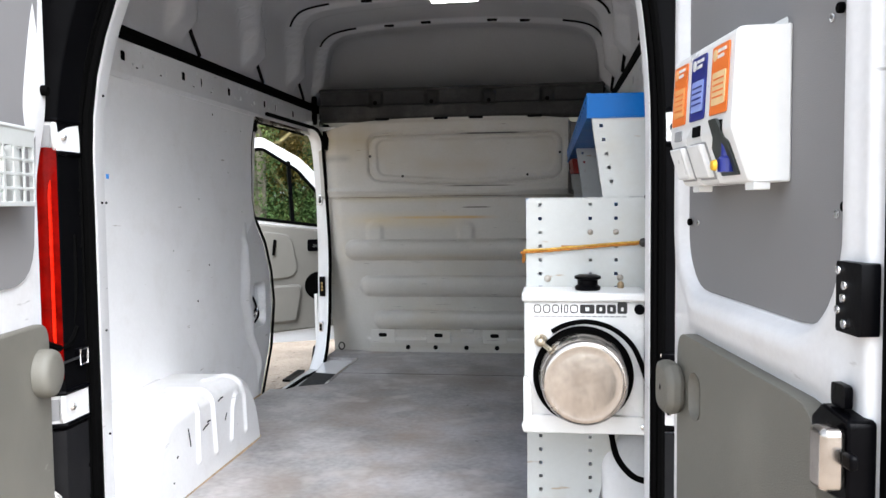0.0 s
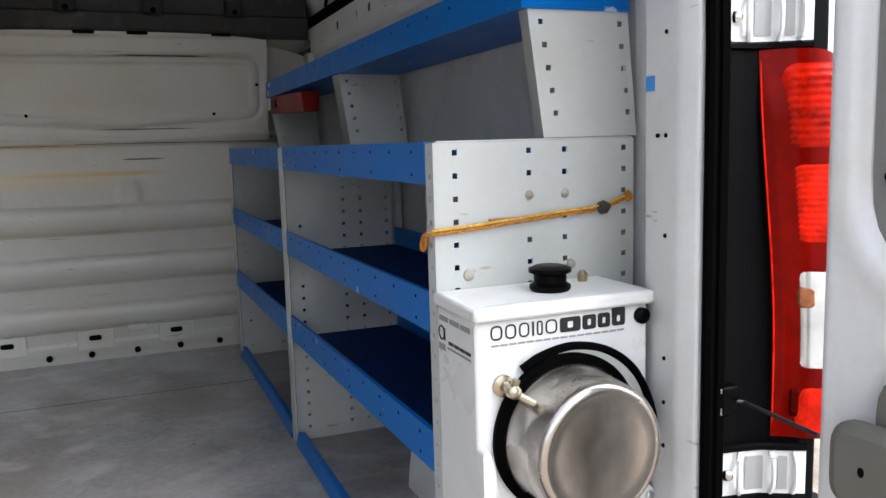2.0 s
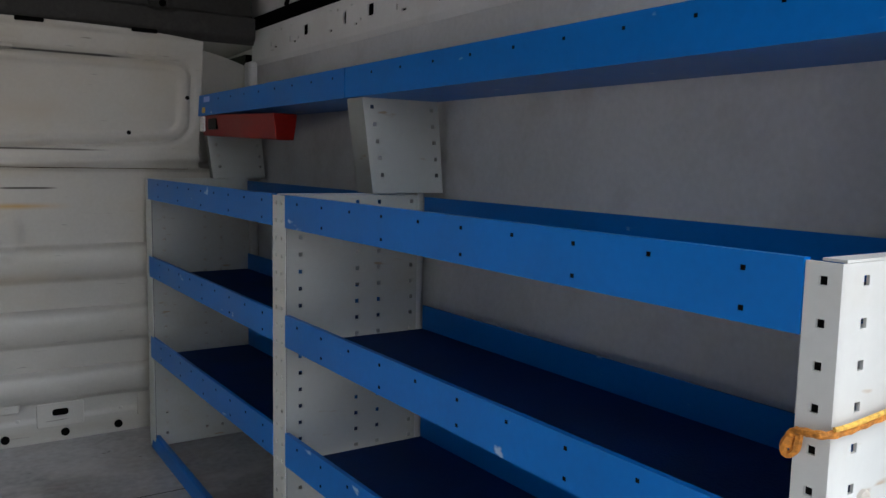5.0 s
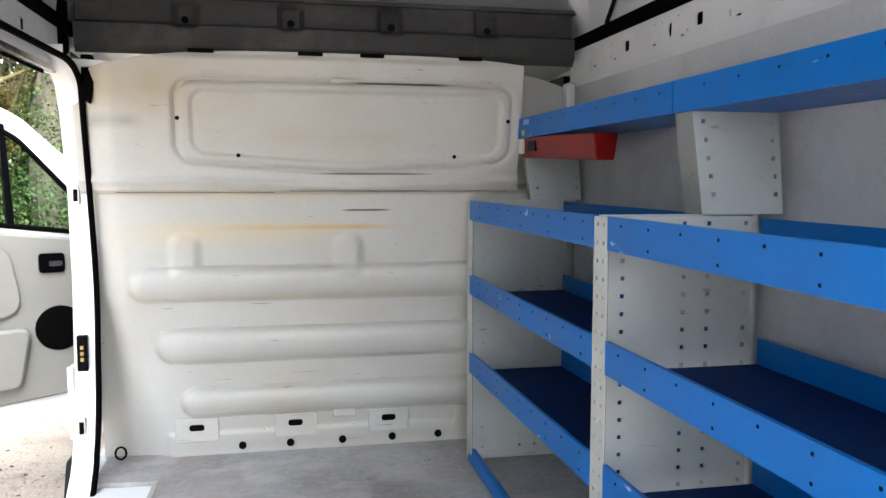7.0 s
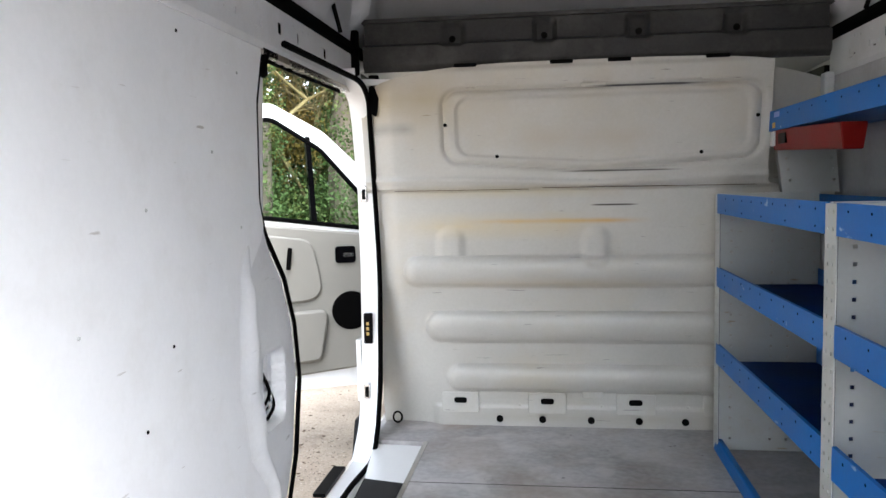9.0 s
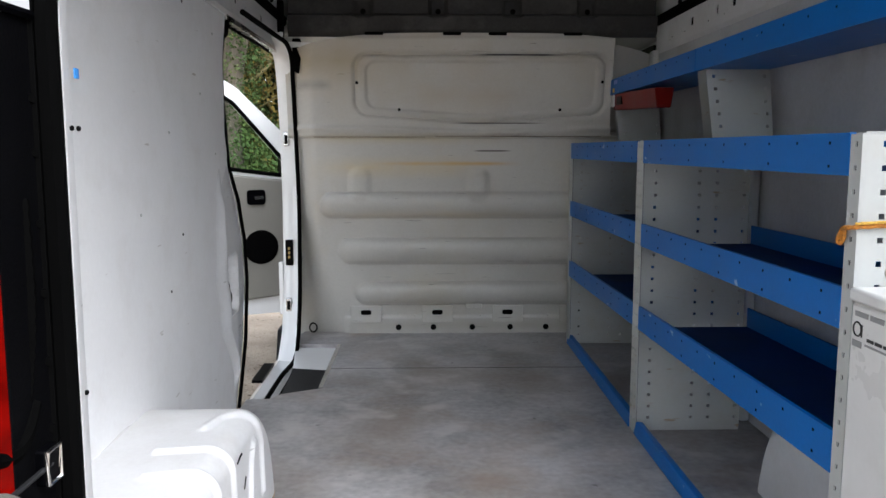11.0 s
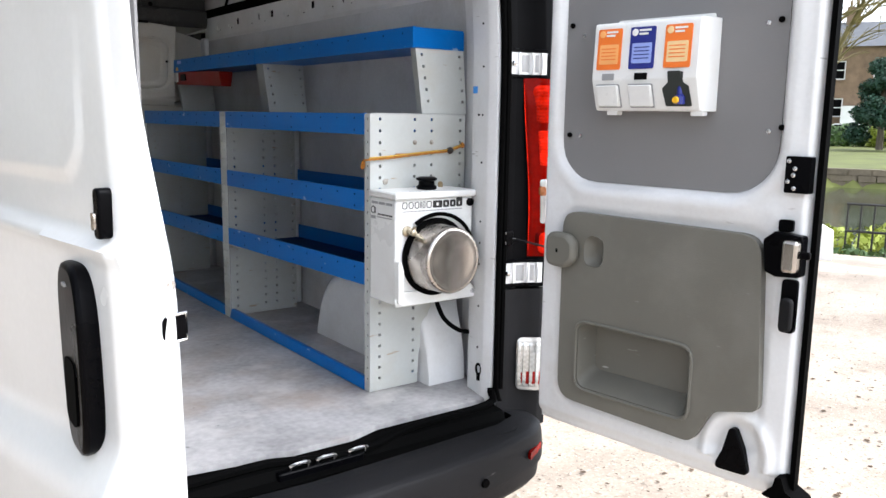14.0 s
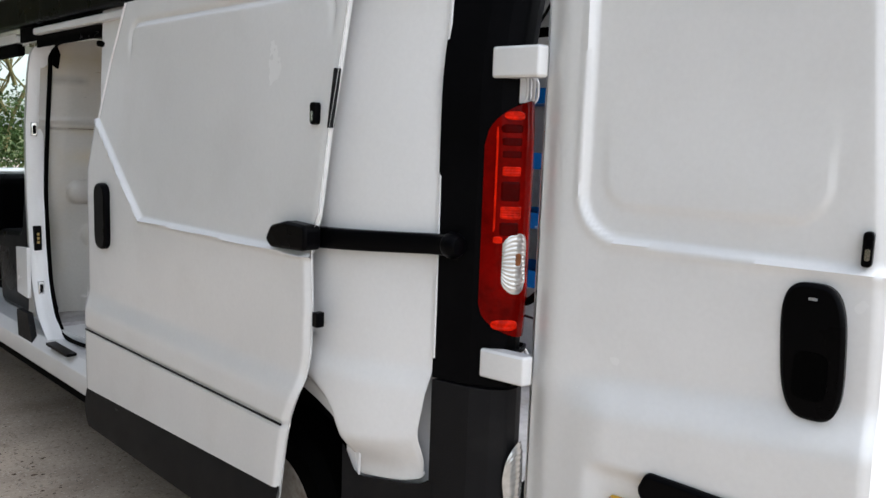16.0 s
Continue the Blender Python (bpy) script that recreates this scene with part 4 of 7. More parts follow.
def arch_box(xw, xi, y0, y1, top, parent, ridges=()):
    """Wheel arch housing: a rounded hump on the floor against the wall, with raised ribs over its crown."""
    w = xi - xw

    def height(y):
        front = max(min((y1 - y) / 0.24, 1), 0)
        rear = max(min((y - y0) / 0.16, 1), 0)
        return (top - FZ) * math.sqrt(1 - (1 - front) ** 2.6) * math.sqrt(1 - (1 - rear) ** 2.4)

    def skin(s, t):
        y = y0 + (y1 - y0) * (0.5 - 0.5 * math.cos(s * math.pi))
        h = height(y)
        r = min(0.05, h * 0.5)
        tuck = math.copysign(0.048, w) * step(0.48, 0.37, y)      # its rear end draws in behind the post
        # height of the point when the hump is unrolled flat
        reach = FZ + h + (abs(w) - r) * (1 - t / 0.45) if t < 0.45 else FZ + h - r * (t - 0.45) / 0.2 if t < 0.65 else FZ + (h - r) * (1 - t) / 0.35
        d = 1.0
        for line in ridges:
            for p, q in zip(line, line[1:]):
                e = ((q[0] - p[0]) ** 2 + (q[1] - p[1]) ** 2)
                f = min(max(((y - p[0]) * (q[0] - p[0]) + (reach - p[1]) * (q[1] - p[1])) / e, 0), 1)
                d = min(d, math.hypot(y - p[0] - f * (q[0] - p[0]), reach - p[1] - f * (q[1] - p[1])))
        rib = 0.9 * step(0.017, 0.003, d)
        if t < 0.45:
            k = t / 0.45
            return Vector((xw + tuck * (1 - k) + (w - math.copysign(r, w)) * k, y, FZ + h + 0.010 * rib * (h > 0.1)))
        if t < 0.65:
            a = (t - 0.45) / 0.2 * math.pi / 2
            g = 0.010 * rib * (h > 0.1)
            return Vector((xi - math.copysign(r, w) * (1 - math.sin(a)) + math.copysign(g, w) * math.sin(a), y, FZ + h - r * (1 - math.cos(a)) + g * math.cos(a)))
        k = (t - 0.65) / 0.35
        g = 0.010 * rib * (h > 0.1)
        return Vector((xi + math.copysign(g, w), y, FZ - 0.01 + (h - r + 0.01) * (1 - k)))
    return part("wheel_arch", surface(skin, 230 if ridges else 60, 96 if ridges else 40), INNER, parent, "rounded white wheel arch housing with pressed ribs", smooth=60)


build_left_wall()


def build_right_wall():
    wall = part("side_wall", box(0.87, 0.885, 0.36, 3.04, FZ - 0.02, 1.90), SIDELINING, van, "grey-white lining of the side wall behind the shelves")
    arch_box(0.87, 0.67, 0.34, 1.16, 0.86, wall)
    for y in (1.70, 2.86):
        part("wall_post", box(0.835, 0.869, y, y + 0.06, FZ, 1.55 if y < 2 else 1.9), INNER, wall, bevel=0.01)
    part("outer_side", box(0.93, 0.945, 0.08, 5.0, 0.45, 2.08), PAINT, van, "white outer side panel")


build_right_wall()


def leaning(outline, z0, z1, sg, n=26):
    """An upright bar of the given plan that bends inwards over its upper half."""
    bm = bmesh.new()
    rings = []
    for k in range(n + 1):
        z = z0 + (z1 - z0) * k / n
        rings.append([bm.verts.new((p[0] + lean(z, sg), p[1], z)) for p in outline])
    for a, b in zip(rings, rings[1:]):
        for i in range(len(a)):
            bm.faces.new((a[i - 1], a[i], b[i], b[i - 1]))
    bm.faces.new(rings[0])
    bm.faces.new(rings[-1])
    return bm


def lean(z, sg):
    k = max(z - 1.6, 0) / 0.43
    return -0.04 * k * k if sg > 0 else 0.095 * k * k


def build_rear_frame():
    for side, pill, col, nose in (
        ("r", [(0.87, 0.42), (0.862, 0.36), (0.803, 0.276), (0.780, 0.270), (0.755, 0.16), (0.762, 0.118), (0.782, 0.124), (0.93, 0.14), (0.93, 0.42)],
         [(0.774, 0.109), (0.828, 0.110), (0.862, 0.104), (0.886, 0.088), (0.912, 0.072), (0.942, 0.070), (0.962, 0.092), (0.964, 0.14)], (0.768, 0.114)),
        ("l", [(-0.85, 0.42), (-0.80, 0.36), (-0.665, 0.25), (-0.628, 0.145), (-0.634, 0.12), (-0.70, 0.11), (-0.75, 0.13), (-0.785, 0.27), (-0.812, 0.37), (-0.851, 0.42)],
         [(-0.640, 0.112), (-0.642, 0.004), (-0.665, -0.012), (-0.69, -0.022), (-0.72, -0.020), (-0.748, 0.006), (-0.772, 0.05), (-0.80, 0.150)], (-0.628, 0.118))):
        sg = 1 if side == "r" else -1
        post = part("rear_post", leaning(fillet(pill, [0, 0.04, 0.012, 0.010, 0.05, 0.012, 0, 0, 0] if sg > 0 else [0, 0.04, 0.06, 0.03, 0.01, 0, 0, 0, 0, 0]), FZ - 0.05, 2.2, sg), INNER, van, "white painted rear door post with small rivet holes", smooth=50)
        for k, z in enumerate((0.72, 0.86, 1.0, 1.07, 1.14, 1.33, 1.48, 1.63, 1.76) if sg > 0 else (0.86, 1.14, 1.48, 1.76)):
            for off in ((0.0, 0.02) if z in (1.48,) else (0.0,)):
                x, y = (0.764 if sg > 0 else -0.645), 0.195
                part("rivet_hole", lathe([(0.0035, 0), (0.0035, 0.002)], (x - sg * 0.001 + lean(z, sg), y + off, z), (-sg, -0.25, 0), 8), DARK, post)
        part("sticker", plate(rect(0.236, 0.258, 1.548, 1.57) if sg > 0 else rect(0.240, 0.252, 1.545, 1.558), (0.7715 if sg > 0 else -0.6545), (0.7755 if sg > 0 else -0.6565), YZ), mat("blue_sticker", (0.05, 0.25, 0.65), 0.4, bump=0), post, "small blue sticker")
        part("seam", box(*sorted((nose[0] - 0.002 * sg, nose[0] + 0.09 * sg)), 0.143, 0.146, 1.690, 1.692), DARK, post)
        if sg > 0:
            part("oval_hole", plate(fillet([(0.300, 1.50), (0.318, 1.50), (0.318, 1.55), (0.300, 1.55)], 0.009, 5), 0.8185, 0.832, lambda u, v, w: Vector((v + 0.72 * (u - 0.309), u, w))), DARK, post, "dark oval hole")
        # seal: a fat bulb on the flange and a lip beside it
        line = [(nose[0] + 0.004 * sg + lean(z, sg), nose[1] - 0.006, z) for z in (0.60, 0.9, 1.3, 1.6, 1.7, 1.8, 1.9, 2.0, 2.1, 2.2)]
        part("door_seal", tube([(nose[0] + 0.05 * sg, 0.118, 0.545), (nose[0] + 0.02 * sg, 0.114, 0.56), *line], 0.010 if sg > 0 else 0.015, 8), BLACK, post, "black rubber door seal")
        part("seal_lip", tube([(nose[0] + 0.018 * sg + lean(z, sg), nose[1] - (0.012 if sg > 0 else 0.022), z) for z in (0.60, 1.0, 1.6, 1.7, 1.8, 1.9, 2.0, 2.1, 2.2)], 0.010, 6), BLACK, post)
        column = part("corner_column", leaning(fillet([Vector(p) for p in col], [0.004, 0.01, 0, 0.01, 0.02, 0.012, 0.012, 0]), 0.93, 2.2, sg), COLUMN, van, "black corner column behind the tail lamp", smooth=50)
        mid = Vector((0.885 if sg > 0 else -0.70, 0.16 if sg > 0 else 0.13))
        low = [Vector(p) + (Vector(p) - mid).normalized() * (0.010 if 0 < i < 7 else 0) for i, p in enumerate(col)]
        part("corner_cladding", plate(fillet(low, [0, 0.008, 0, 0.01, 0.02, 0.012, 0.012, 0]), 0.46, 0.925, XY), BUMPER, van, "dark grey lower corner cladding", smooth=50)
        inner, turn = Vector(col[0]), Vector(col[1])
        for z in (0.72, 0.80, 1.12, 1.2, 1.28, 1.36, 1.44, 1.5):
            q = inner.lerp(turn, 0.22)
            part("jamb_clip", lathe([(0.006, 0), (0.005, 0.003)], (q.x, q.y, z + 0.01), (-sg, -0.6, 0), 8), BLACK, column)
        # hinge recesses: bright painted backing with webs, between the black mouldings
        for z in (1.605, 0.945):
            path = [Vector(p) + (Vector(p) - mid).normalized() * (0.003 if z > 1 else 0.012) for p in col[:5]]
            path[0] = inner.lerp(turn, 0.18) + Vector((-0.003 * sg, -0.001))

            def backing(a, t, path=path, z=z):
                k = min(a * 4, 3.999)
                p = path[int(k)].lerp(path[int(k) + 1], k - int(k))
                return Vector((p.x, p.y, z + 0.068 * t))
            h = part("hinge_recess", surface(backing, 16, 2), INNER, column, "white hinge mounting recess with a bolt")
            for f, g in ((0.30, 0.010), (0.62, 0.008), (0.86, 0.006)):
                p = backing(f, 0)
                d = (Vector((p.x, p.y)) - mid).normalized()
                q = p + Vector((d.x, d.y, 0)) * g
                part("hinge_web", tube(smoothline([p + Vector((0, 0, 0.002)), q + Vector((0, 0, 0.018)), q + Vector((0, 0, 0.05)), p + Vector((0, 0, 0.066))], 4), 0.004, 6), INNER, h)
            for f0, f1 in ((0.36, 0.54), (0.70, 0.80)):
                gap = lambda a, t, f0=f0, f1=f1: backing(f0 + (f1 - f0) * a, 0.12 + 0.76 * t) + Vector((-0.0015 * sg, -0.0015, 0))
                part("recess_gap", surface(gap, 4, 1), GREYINK, h)
            p = backing(0.18, 0.5)
            part("hinge_bolt", lathe([(0.009, 0), (0.009, 0.006), (0.005, 0.008)], p, (-0.7 * sg, -0.7, 0), 6), CHROME, h)
            for e in (-0.005, 0.073):
                part("moulding_edge", tube([Vector((path[k].x, path[k].y, z + e)) for k in range(5)], 0.006, 6), BLACKPAINT, h)
        # door check
        q = inner.lerp(turn, 0.45)
        ck = part("check_box", box(*sorted((q.x - 0.012 * sg, q.x + 0.02 * sg)), q.y - 0.016, q.y + 0.016, 1.075, 1.117), BLACKPAINT, column, "dark door check box with a bright rim", bevel=0.003)
        loop = [(q.x - 0.013 * sg, q.y + a, b) for a, b in ((-0.015, 1.077), (0.015, 1.077), (0.015, 1.115), (-0.015, 1.115), (-0.015, 1.077))]
        part("check_rim", tube(loop, 0.003, 6), CHROME, ck)
        part("check_strap", tube([(q.x - 0.01 * sg, q.y, 1.097), (turn.x - 0.005 * sg, turn.y - 0.02, 1.092), (turn.x + 0.0 * sg, turn.y - 0.15, 1.085)], 0.0032, 6), IRON, ck)
        if sg < 0:
            part("cable_boot", tube(smoothline([(-0.646, 0.06, 1.17), (-0.645, 0.02, 1.13), (-0.655, -0.025, 1.135), (-0.67, -0.07, 1.165), (-0.69, -0.10, 1.19)], 5), 0.010, 8), BLACK, column, "black rubber cable boot")
            part("jamb_cable", tube(smoothline([(-0.645, 0.062, 1.40), (-0.643, 0.06, 1.28), (-0.648, 0.05, 1.18), (-0.648, 0.03, 1.14)], 14), 0.007, 6, ripple=0.25), BLACK, column)
        # tail lamp
        if sg > 0:
            arc = [(0.850, 0.106), (0.868, 0.094), (0.890, 0.074), (0.914, 0.058), (0.938, 0.060), (0.956, 0.085)]
        else:
            arc = [(-0.640, -0.002), (-0.665, -0.02), (-0.69, -0.031), (-0.72, -0.029), (-0.748, -0.002), (-0.767, 0.036)]
        lamp = part("tail_lamp", lamp_skin(arc, 0.0, 1.0, 1.032 if sg > 0 else 1.052, 1.595 if sg > 0 else 1.612, 0.0, sg, True), REDSIDE if sg > 0 else REDLENS, van, "tall red tail lamp cluster", smooth=50)
        if sg > 0:
            cells = [(1.314, 1.446, REDCELL, "brake_cell", 0.27, 0.84, 15, False), (1.447, 1.574, REDMID, "upper_cell", 0.25, 0.84, 12, False), (1.125, 1.296, CLEAR, "clear_cell", 0.25, 0.84, 0, False), (1.042, 1.116, REDCELL, "reflector", 0.27, 0.86, 2, False)]
            bulb = (0.27, 0.43)
        else:
            cells = [(1.148, 1.320, CLEAR, "clear_cell", 0.34, 0.80, 16, True), (1.335, 1.370, REDCELL, "brake_cell", 0.52, 0.83, 6, False), (1.436, 1.462, REDCELL, "upper_cell", 0.56, 0.82, 4, False),
                     (1.072, 1.098, REDCELL, "reflector", 0.50, 0.86, 2, True), (1.566, 1.586, REDCELL, "top_cell", 0.54, 0.80, 2, True), (1.290, 1.55, REDCELL, "light_guide", 0.855, 0.88, 0, False), (1.278, 1.298, REDCELL, "guide_foot", 0.76, 0.88, 0, True)]
            bulb = (0.50, 0.62)
            # brighter red strip imitates light coming through the lens's inner side
            part("inner_edge", lamp_skin(arc, 0.07, 0.24, 1.075, 1.585, 0.001, sg, False), REDCELL, lamp, smooth=50)
            for z0, z1 in ((1.536, 1.556), (1.506, 1.527), (1.478, 1.497), (1.296, 1.333), (1.375, 1.430)):
                part("dark_window", lamp_skin(arc, 0.56, 0.83, z0, z1, 0.003, sg, False), REDDARK, lamp, smooth=50)
        for z0, z1, m, nm, w0, w1, ribs, oval in cells:
            part(nm, lamp_skin(arc, w0, w1, z0, z1, 0.003, sg, False, ribs, oval), m, lamp, smooth=70)
        part("indicator_bulb", lamp_skin(arc, *bulb, 1.225, 1.262, 0.0042, sg, False, 0, True), BULB, lamp, smooth=70)
        if sg > 0:
            part("inner_edge", lamp_skin(arc, 0.015, 0.035, 1.05, 1.58, 0.001, sg, False), REDCELL, lamp, smooth=50)
            part("dark_window", lamp_skin(arc, 0.22, 0.30, 1.065, 1.11, 0.0042, sg, False), REDDARK, lamp, smooth=50)
        # low lamp
        fog = part("low_lamp", lamp_skin(arc, 0.06 if sg > 0 else 0.0, 0.80 if sg > 0 else 0.66, 0.585 if sg > 0 else 0.613, 0.765 if sg > 0 else 0.79, 0.012, sg, False, 12, sg < 0), CLEAR, van, "clear and red lower rear lamp", smooth=60)
        if sg > 0:
            part("red_cell", lamp_skin(arc, 0.14, 0.80, 0.605, 0.655, 0.0145, sg, False, 5), RED, fog, smooth=50)
            for k in range(6):
                part("prism", lamp_skin(arc, 0.10 + 0.112 * k, 0.175 + 0.112 * k, 0.60, 0.752, 0.0165, sg, False, 9), CLEAR, fog, smooth=70)
    part("rear_header", box(-0.89, 0.93, 0.02, 0.30, 2.2, 2.42), INNER, van)
    # sill
    prof = [(0.155, 0.548), (0.155, 0.50), (0.03, 0.47), (0.03, 0.505), (0.06, 0.512), (0.075, 0.535), (0.11, 0.54)]
    sill = part("sill", plate([Vector(p) for p in prof], -0.66, 0.775, lambda u, v, w: Vector((v, u, w))), BLACK, van, "black sill with rubber seal and latch striker")
    part("sill_seal", tube(smoothline([(-0.62, 0.085, 0.545), (-0.1, 0.10, 0.547), (0.02, 0.09, 0.543), (0.15, 0.07, 0.53), (0.30, 0.075, 0.532), (0.45, 0.10, 0.547), (0.74, 0.112, 0.549), (0.758, 0.114, 0.60)], 6), 0.013, 8), BLACK, sill)
    part("striker_plate", plate(fillet([(-0.02, 0.05), (0.24, 0.05), (0.28, 0.10), (-0.02, 0.11)], 0.01), 0.5, 0.53, XY), BLACKPAINT, sill, bevel=0.004)
    for x in (0.02, 0.10, 0.2):
        part("striker", tube(smoothline([(x, 0.06, 0.53), (x, 0.055, 0.545), (x + 0.05, 0.055, 0.545), (x + 0.05, 0.06, 0.53)], 4), 0.005, 6), CHROME, sill)
    # tie-down eyes on the posts
    for x in (0.80,):
        ring = [(x - 0.042, 0.182 + 0.013 * math.cos(a), 0.648 + 0.018 * math.sin(a)) for a in [k * 0.45 for k in range(15)]]
        part("tie_eye", tube(ring, 0.004, 6), BLACK, van, "black tie-down eye")
        part("eye_base", box(x - 0.046, x - 0.030, 0.174, 0.190, 0.608, 0.633), BLACK, van, bevel=0.003)


def lamp_skin(arc, a0, a1, z0, z1, out, sg, whole, ribs=0, oval=False):
    """A lens patch over the corner's curve; the whole lens is square inside and rounded towards the van's flank."""
    line = smoothline([(p[0], p[1], 0) for p in arc], 6)
    n = len(line) - 1
    c = Vector((0.91 if sg > 0 else -0.70, 0.15 if sg > 0 else 0.13, 0))

    def skin(s, t):
        k = (a0 + (a1 - a0) * s) * n
        i = max(min(int(math.floor(k)), n - 1), 0)
        p = line[i] + (line[i + 1] - line[i]) * (k - i)
        if whole:
            e = max(s - 0.3, 0) / 0.7
            f = 1 - math.sqrt(max(1 - e * e, 0))
            zt, zb = z1 - (0.105 if sg < 0 else 0.03) * f, z0 + (0.08 if sg < 0 else 0.02) * f
        else:
            e = max(abs(2 * s - 1) - 0.55, 0) / 0.45
            f = 1 - math.sqrt(max(1 - e * e, 0))
            r = min(0.02, (z1 - z0) * 0.4) * f
            if oval:
                r = (z1 - z0) / 2 * 0.92 * (1 - math.sqrt(max(1 - abs(2 * s - 1) ** 2.6, 0)))
            zt, zb = z1 - r, z0 + r
        d = (p - c).normalized()
        lift = (0.006 if whole or out > 0.01 else 0.0045) * min(1, 6 * min(t, 1 - t, s, 1 - s) + 0.15)
        if ribs:
            lift += 0.0005 * math.sin(t * ribs * 2 * math.pi) * min(1, 8 * min(s, 1 - s))
        q = p + d * (out + lift)
        z = zb + (zt - zb) * t
        k = 0.026 * step(1.64, 1.15, z) if sg > 0 and z > 0.95 else 0      # the lens follows the flank, wider below
        return Vector((q.x + k, q.y - 0.55 * k, z))
    return surface(skin, 28, max(24, ribs * 6))


build_rear_frame()


def build_bumper():
    outer = smoothline([(-0.89, 0.36, 0), (-0.845, 0.20, 0), (-0.81, 0.06, 0), (-0.735, -0.055, 0), (-0.45, -0.12, 0), (0.05, -0.135, 0), (0.5, -0.115, 0), (0.74, -0.075, 0), (0.855, -0.025, 0), (0.91, 0.09, 0), (0.925, 0.50, 0)], 6)
    n = len(outer) - 1
    prof = [(0.10, 0.515), (0.06, 0.512), (0.02, 0.505), (0.006, 0.495), (0.0, 0.47), (-0.004, 0.42), (-0.004, 0.395), (0.004, 0.39), (0.01, 0.34), (0.03, 0.315), (0.12, 0.30)]

    def skin(s, t):
        p = outer[round(s * n)]
        a, b = outer[max(round(s * n) - 1, 0)], outer[min(round(s * n) + 1, n)]
        d = (b - a).normalized()
        inward = Vector((-d.y, d.x, 0))
        k = t * (len(prof) - 1)
        i = min(int(k), len(prof) - 2)
        o = prof[i][0] + (prof[i + 1][0] - prof[i][0]) * (k - i)
        z = prof[i][1] + (prof[i + 1][1] - prof[i][1]) * (k - i)
        q = p + inward * o
        return Vector((q.x, q.y, z))
    b = part("rear_bumper", surface(skin, n, 30), BUMPER, van, "scuffed dark grey plastic rear bumper with a step top", smooth=45)
    part("bumper_tread", plate([(-0.70, -0.04), (0.05, -0.075), (0.74, -0.03), (0.84, 0.04), (0.82, 0.07), (0.72, 0.035), (0.05, 0.0), (-0.66, 0.04)], 0.40, 0.512, XY), BUMPER, b)
    for x, y in ((0.80, -0.056), (-0.74, -0.062)):
        part("reflector", plate(rect(x - 0.045, x + 0.045, 0.428, 0.452, 0.004, 2), -0.008, 0.004, lambda u, v, w, x=x, y=y: Vector((u, y + v + (u - x) * (0.55 if x > 0 else -0.55), w))), REDLENS, b, "red bumper reflector")
    for x in (0.55, -0.4, 0.905):
        part("plug", lathe([(0.014, 0), (0.012, 0.006)], (x - (0.03 if x > 0.8 else 0), -0.118 if x < 0.8 else 0.0, 0.42), (0.5 if x > 0.8 else 0, -1, 0), 14), BLACK, b)
    part("underbody", box(-0.80, 0.84, 0.15, 4.9, 0.26, 0.465), DARK, van, "dark underbody")


build_bumper()


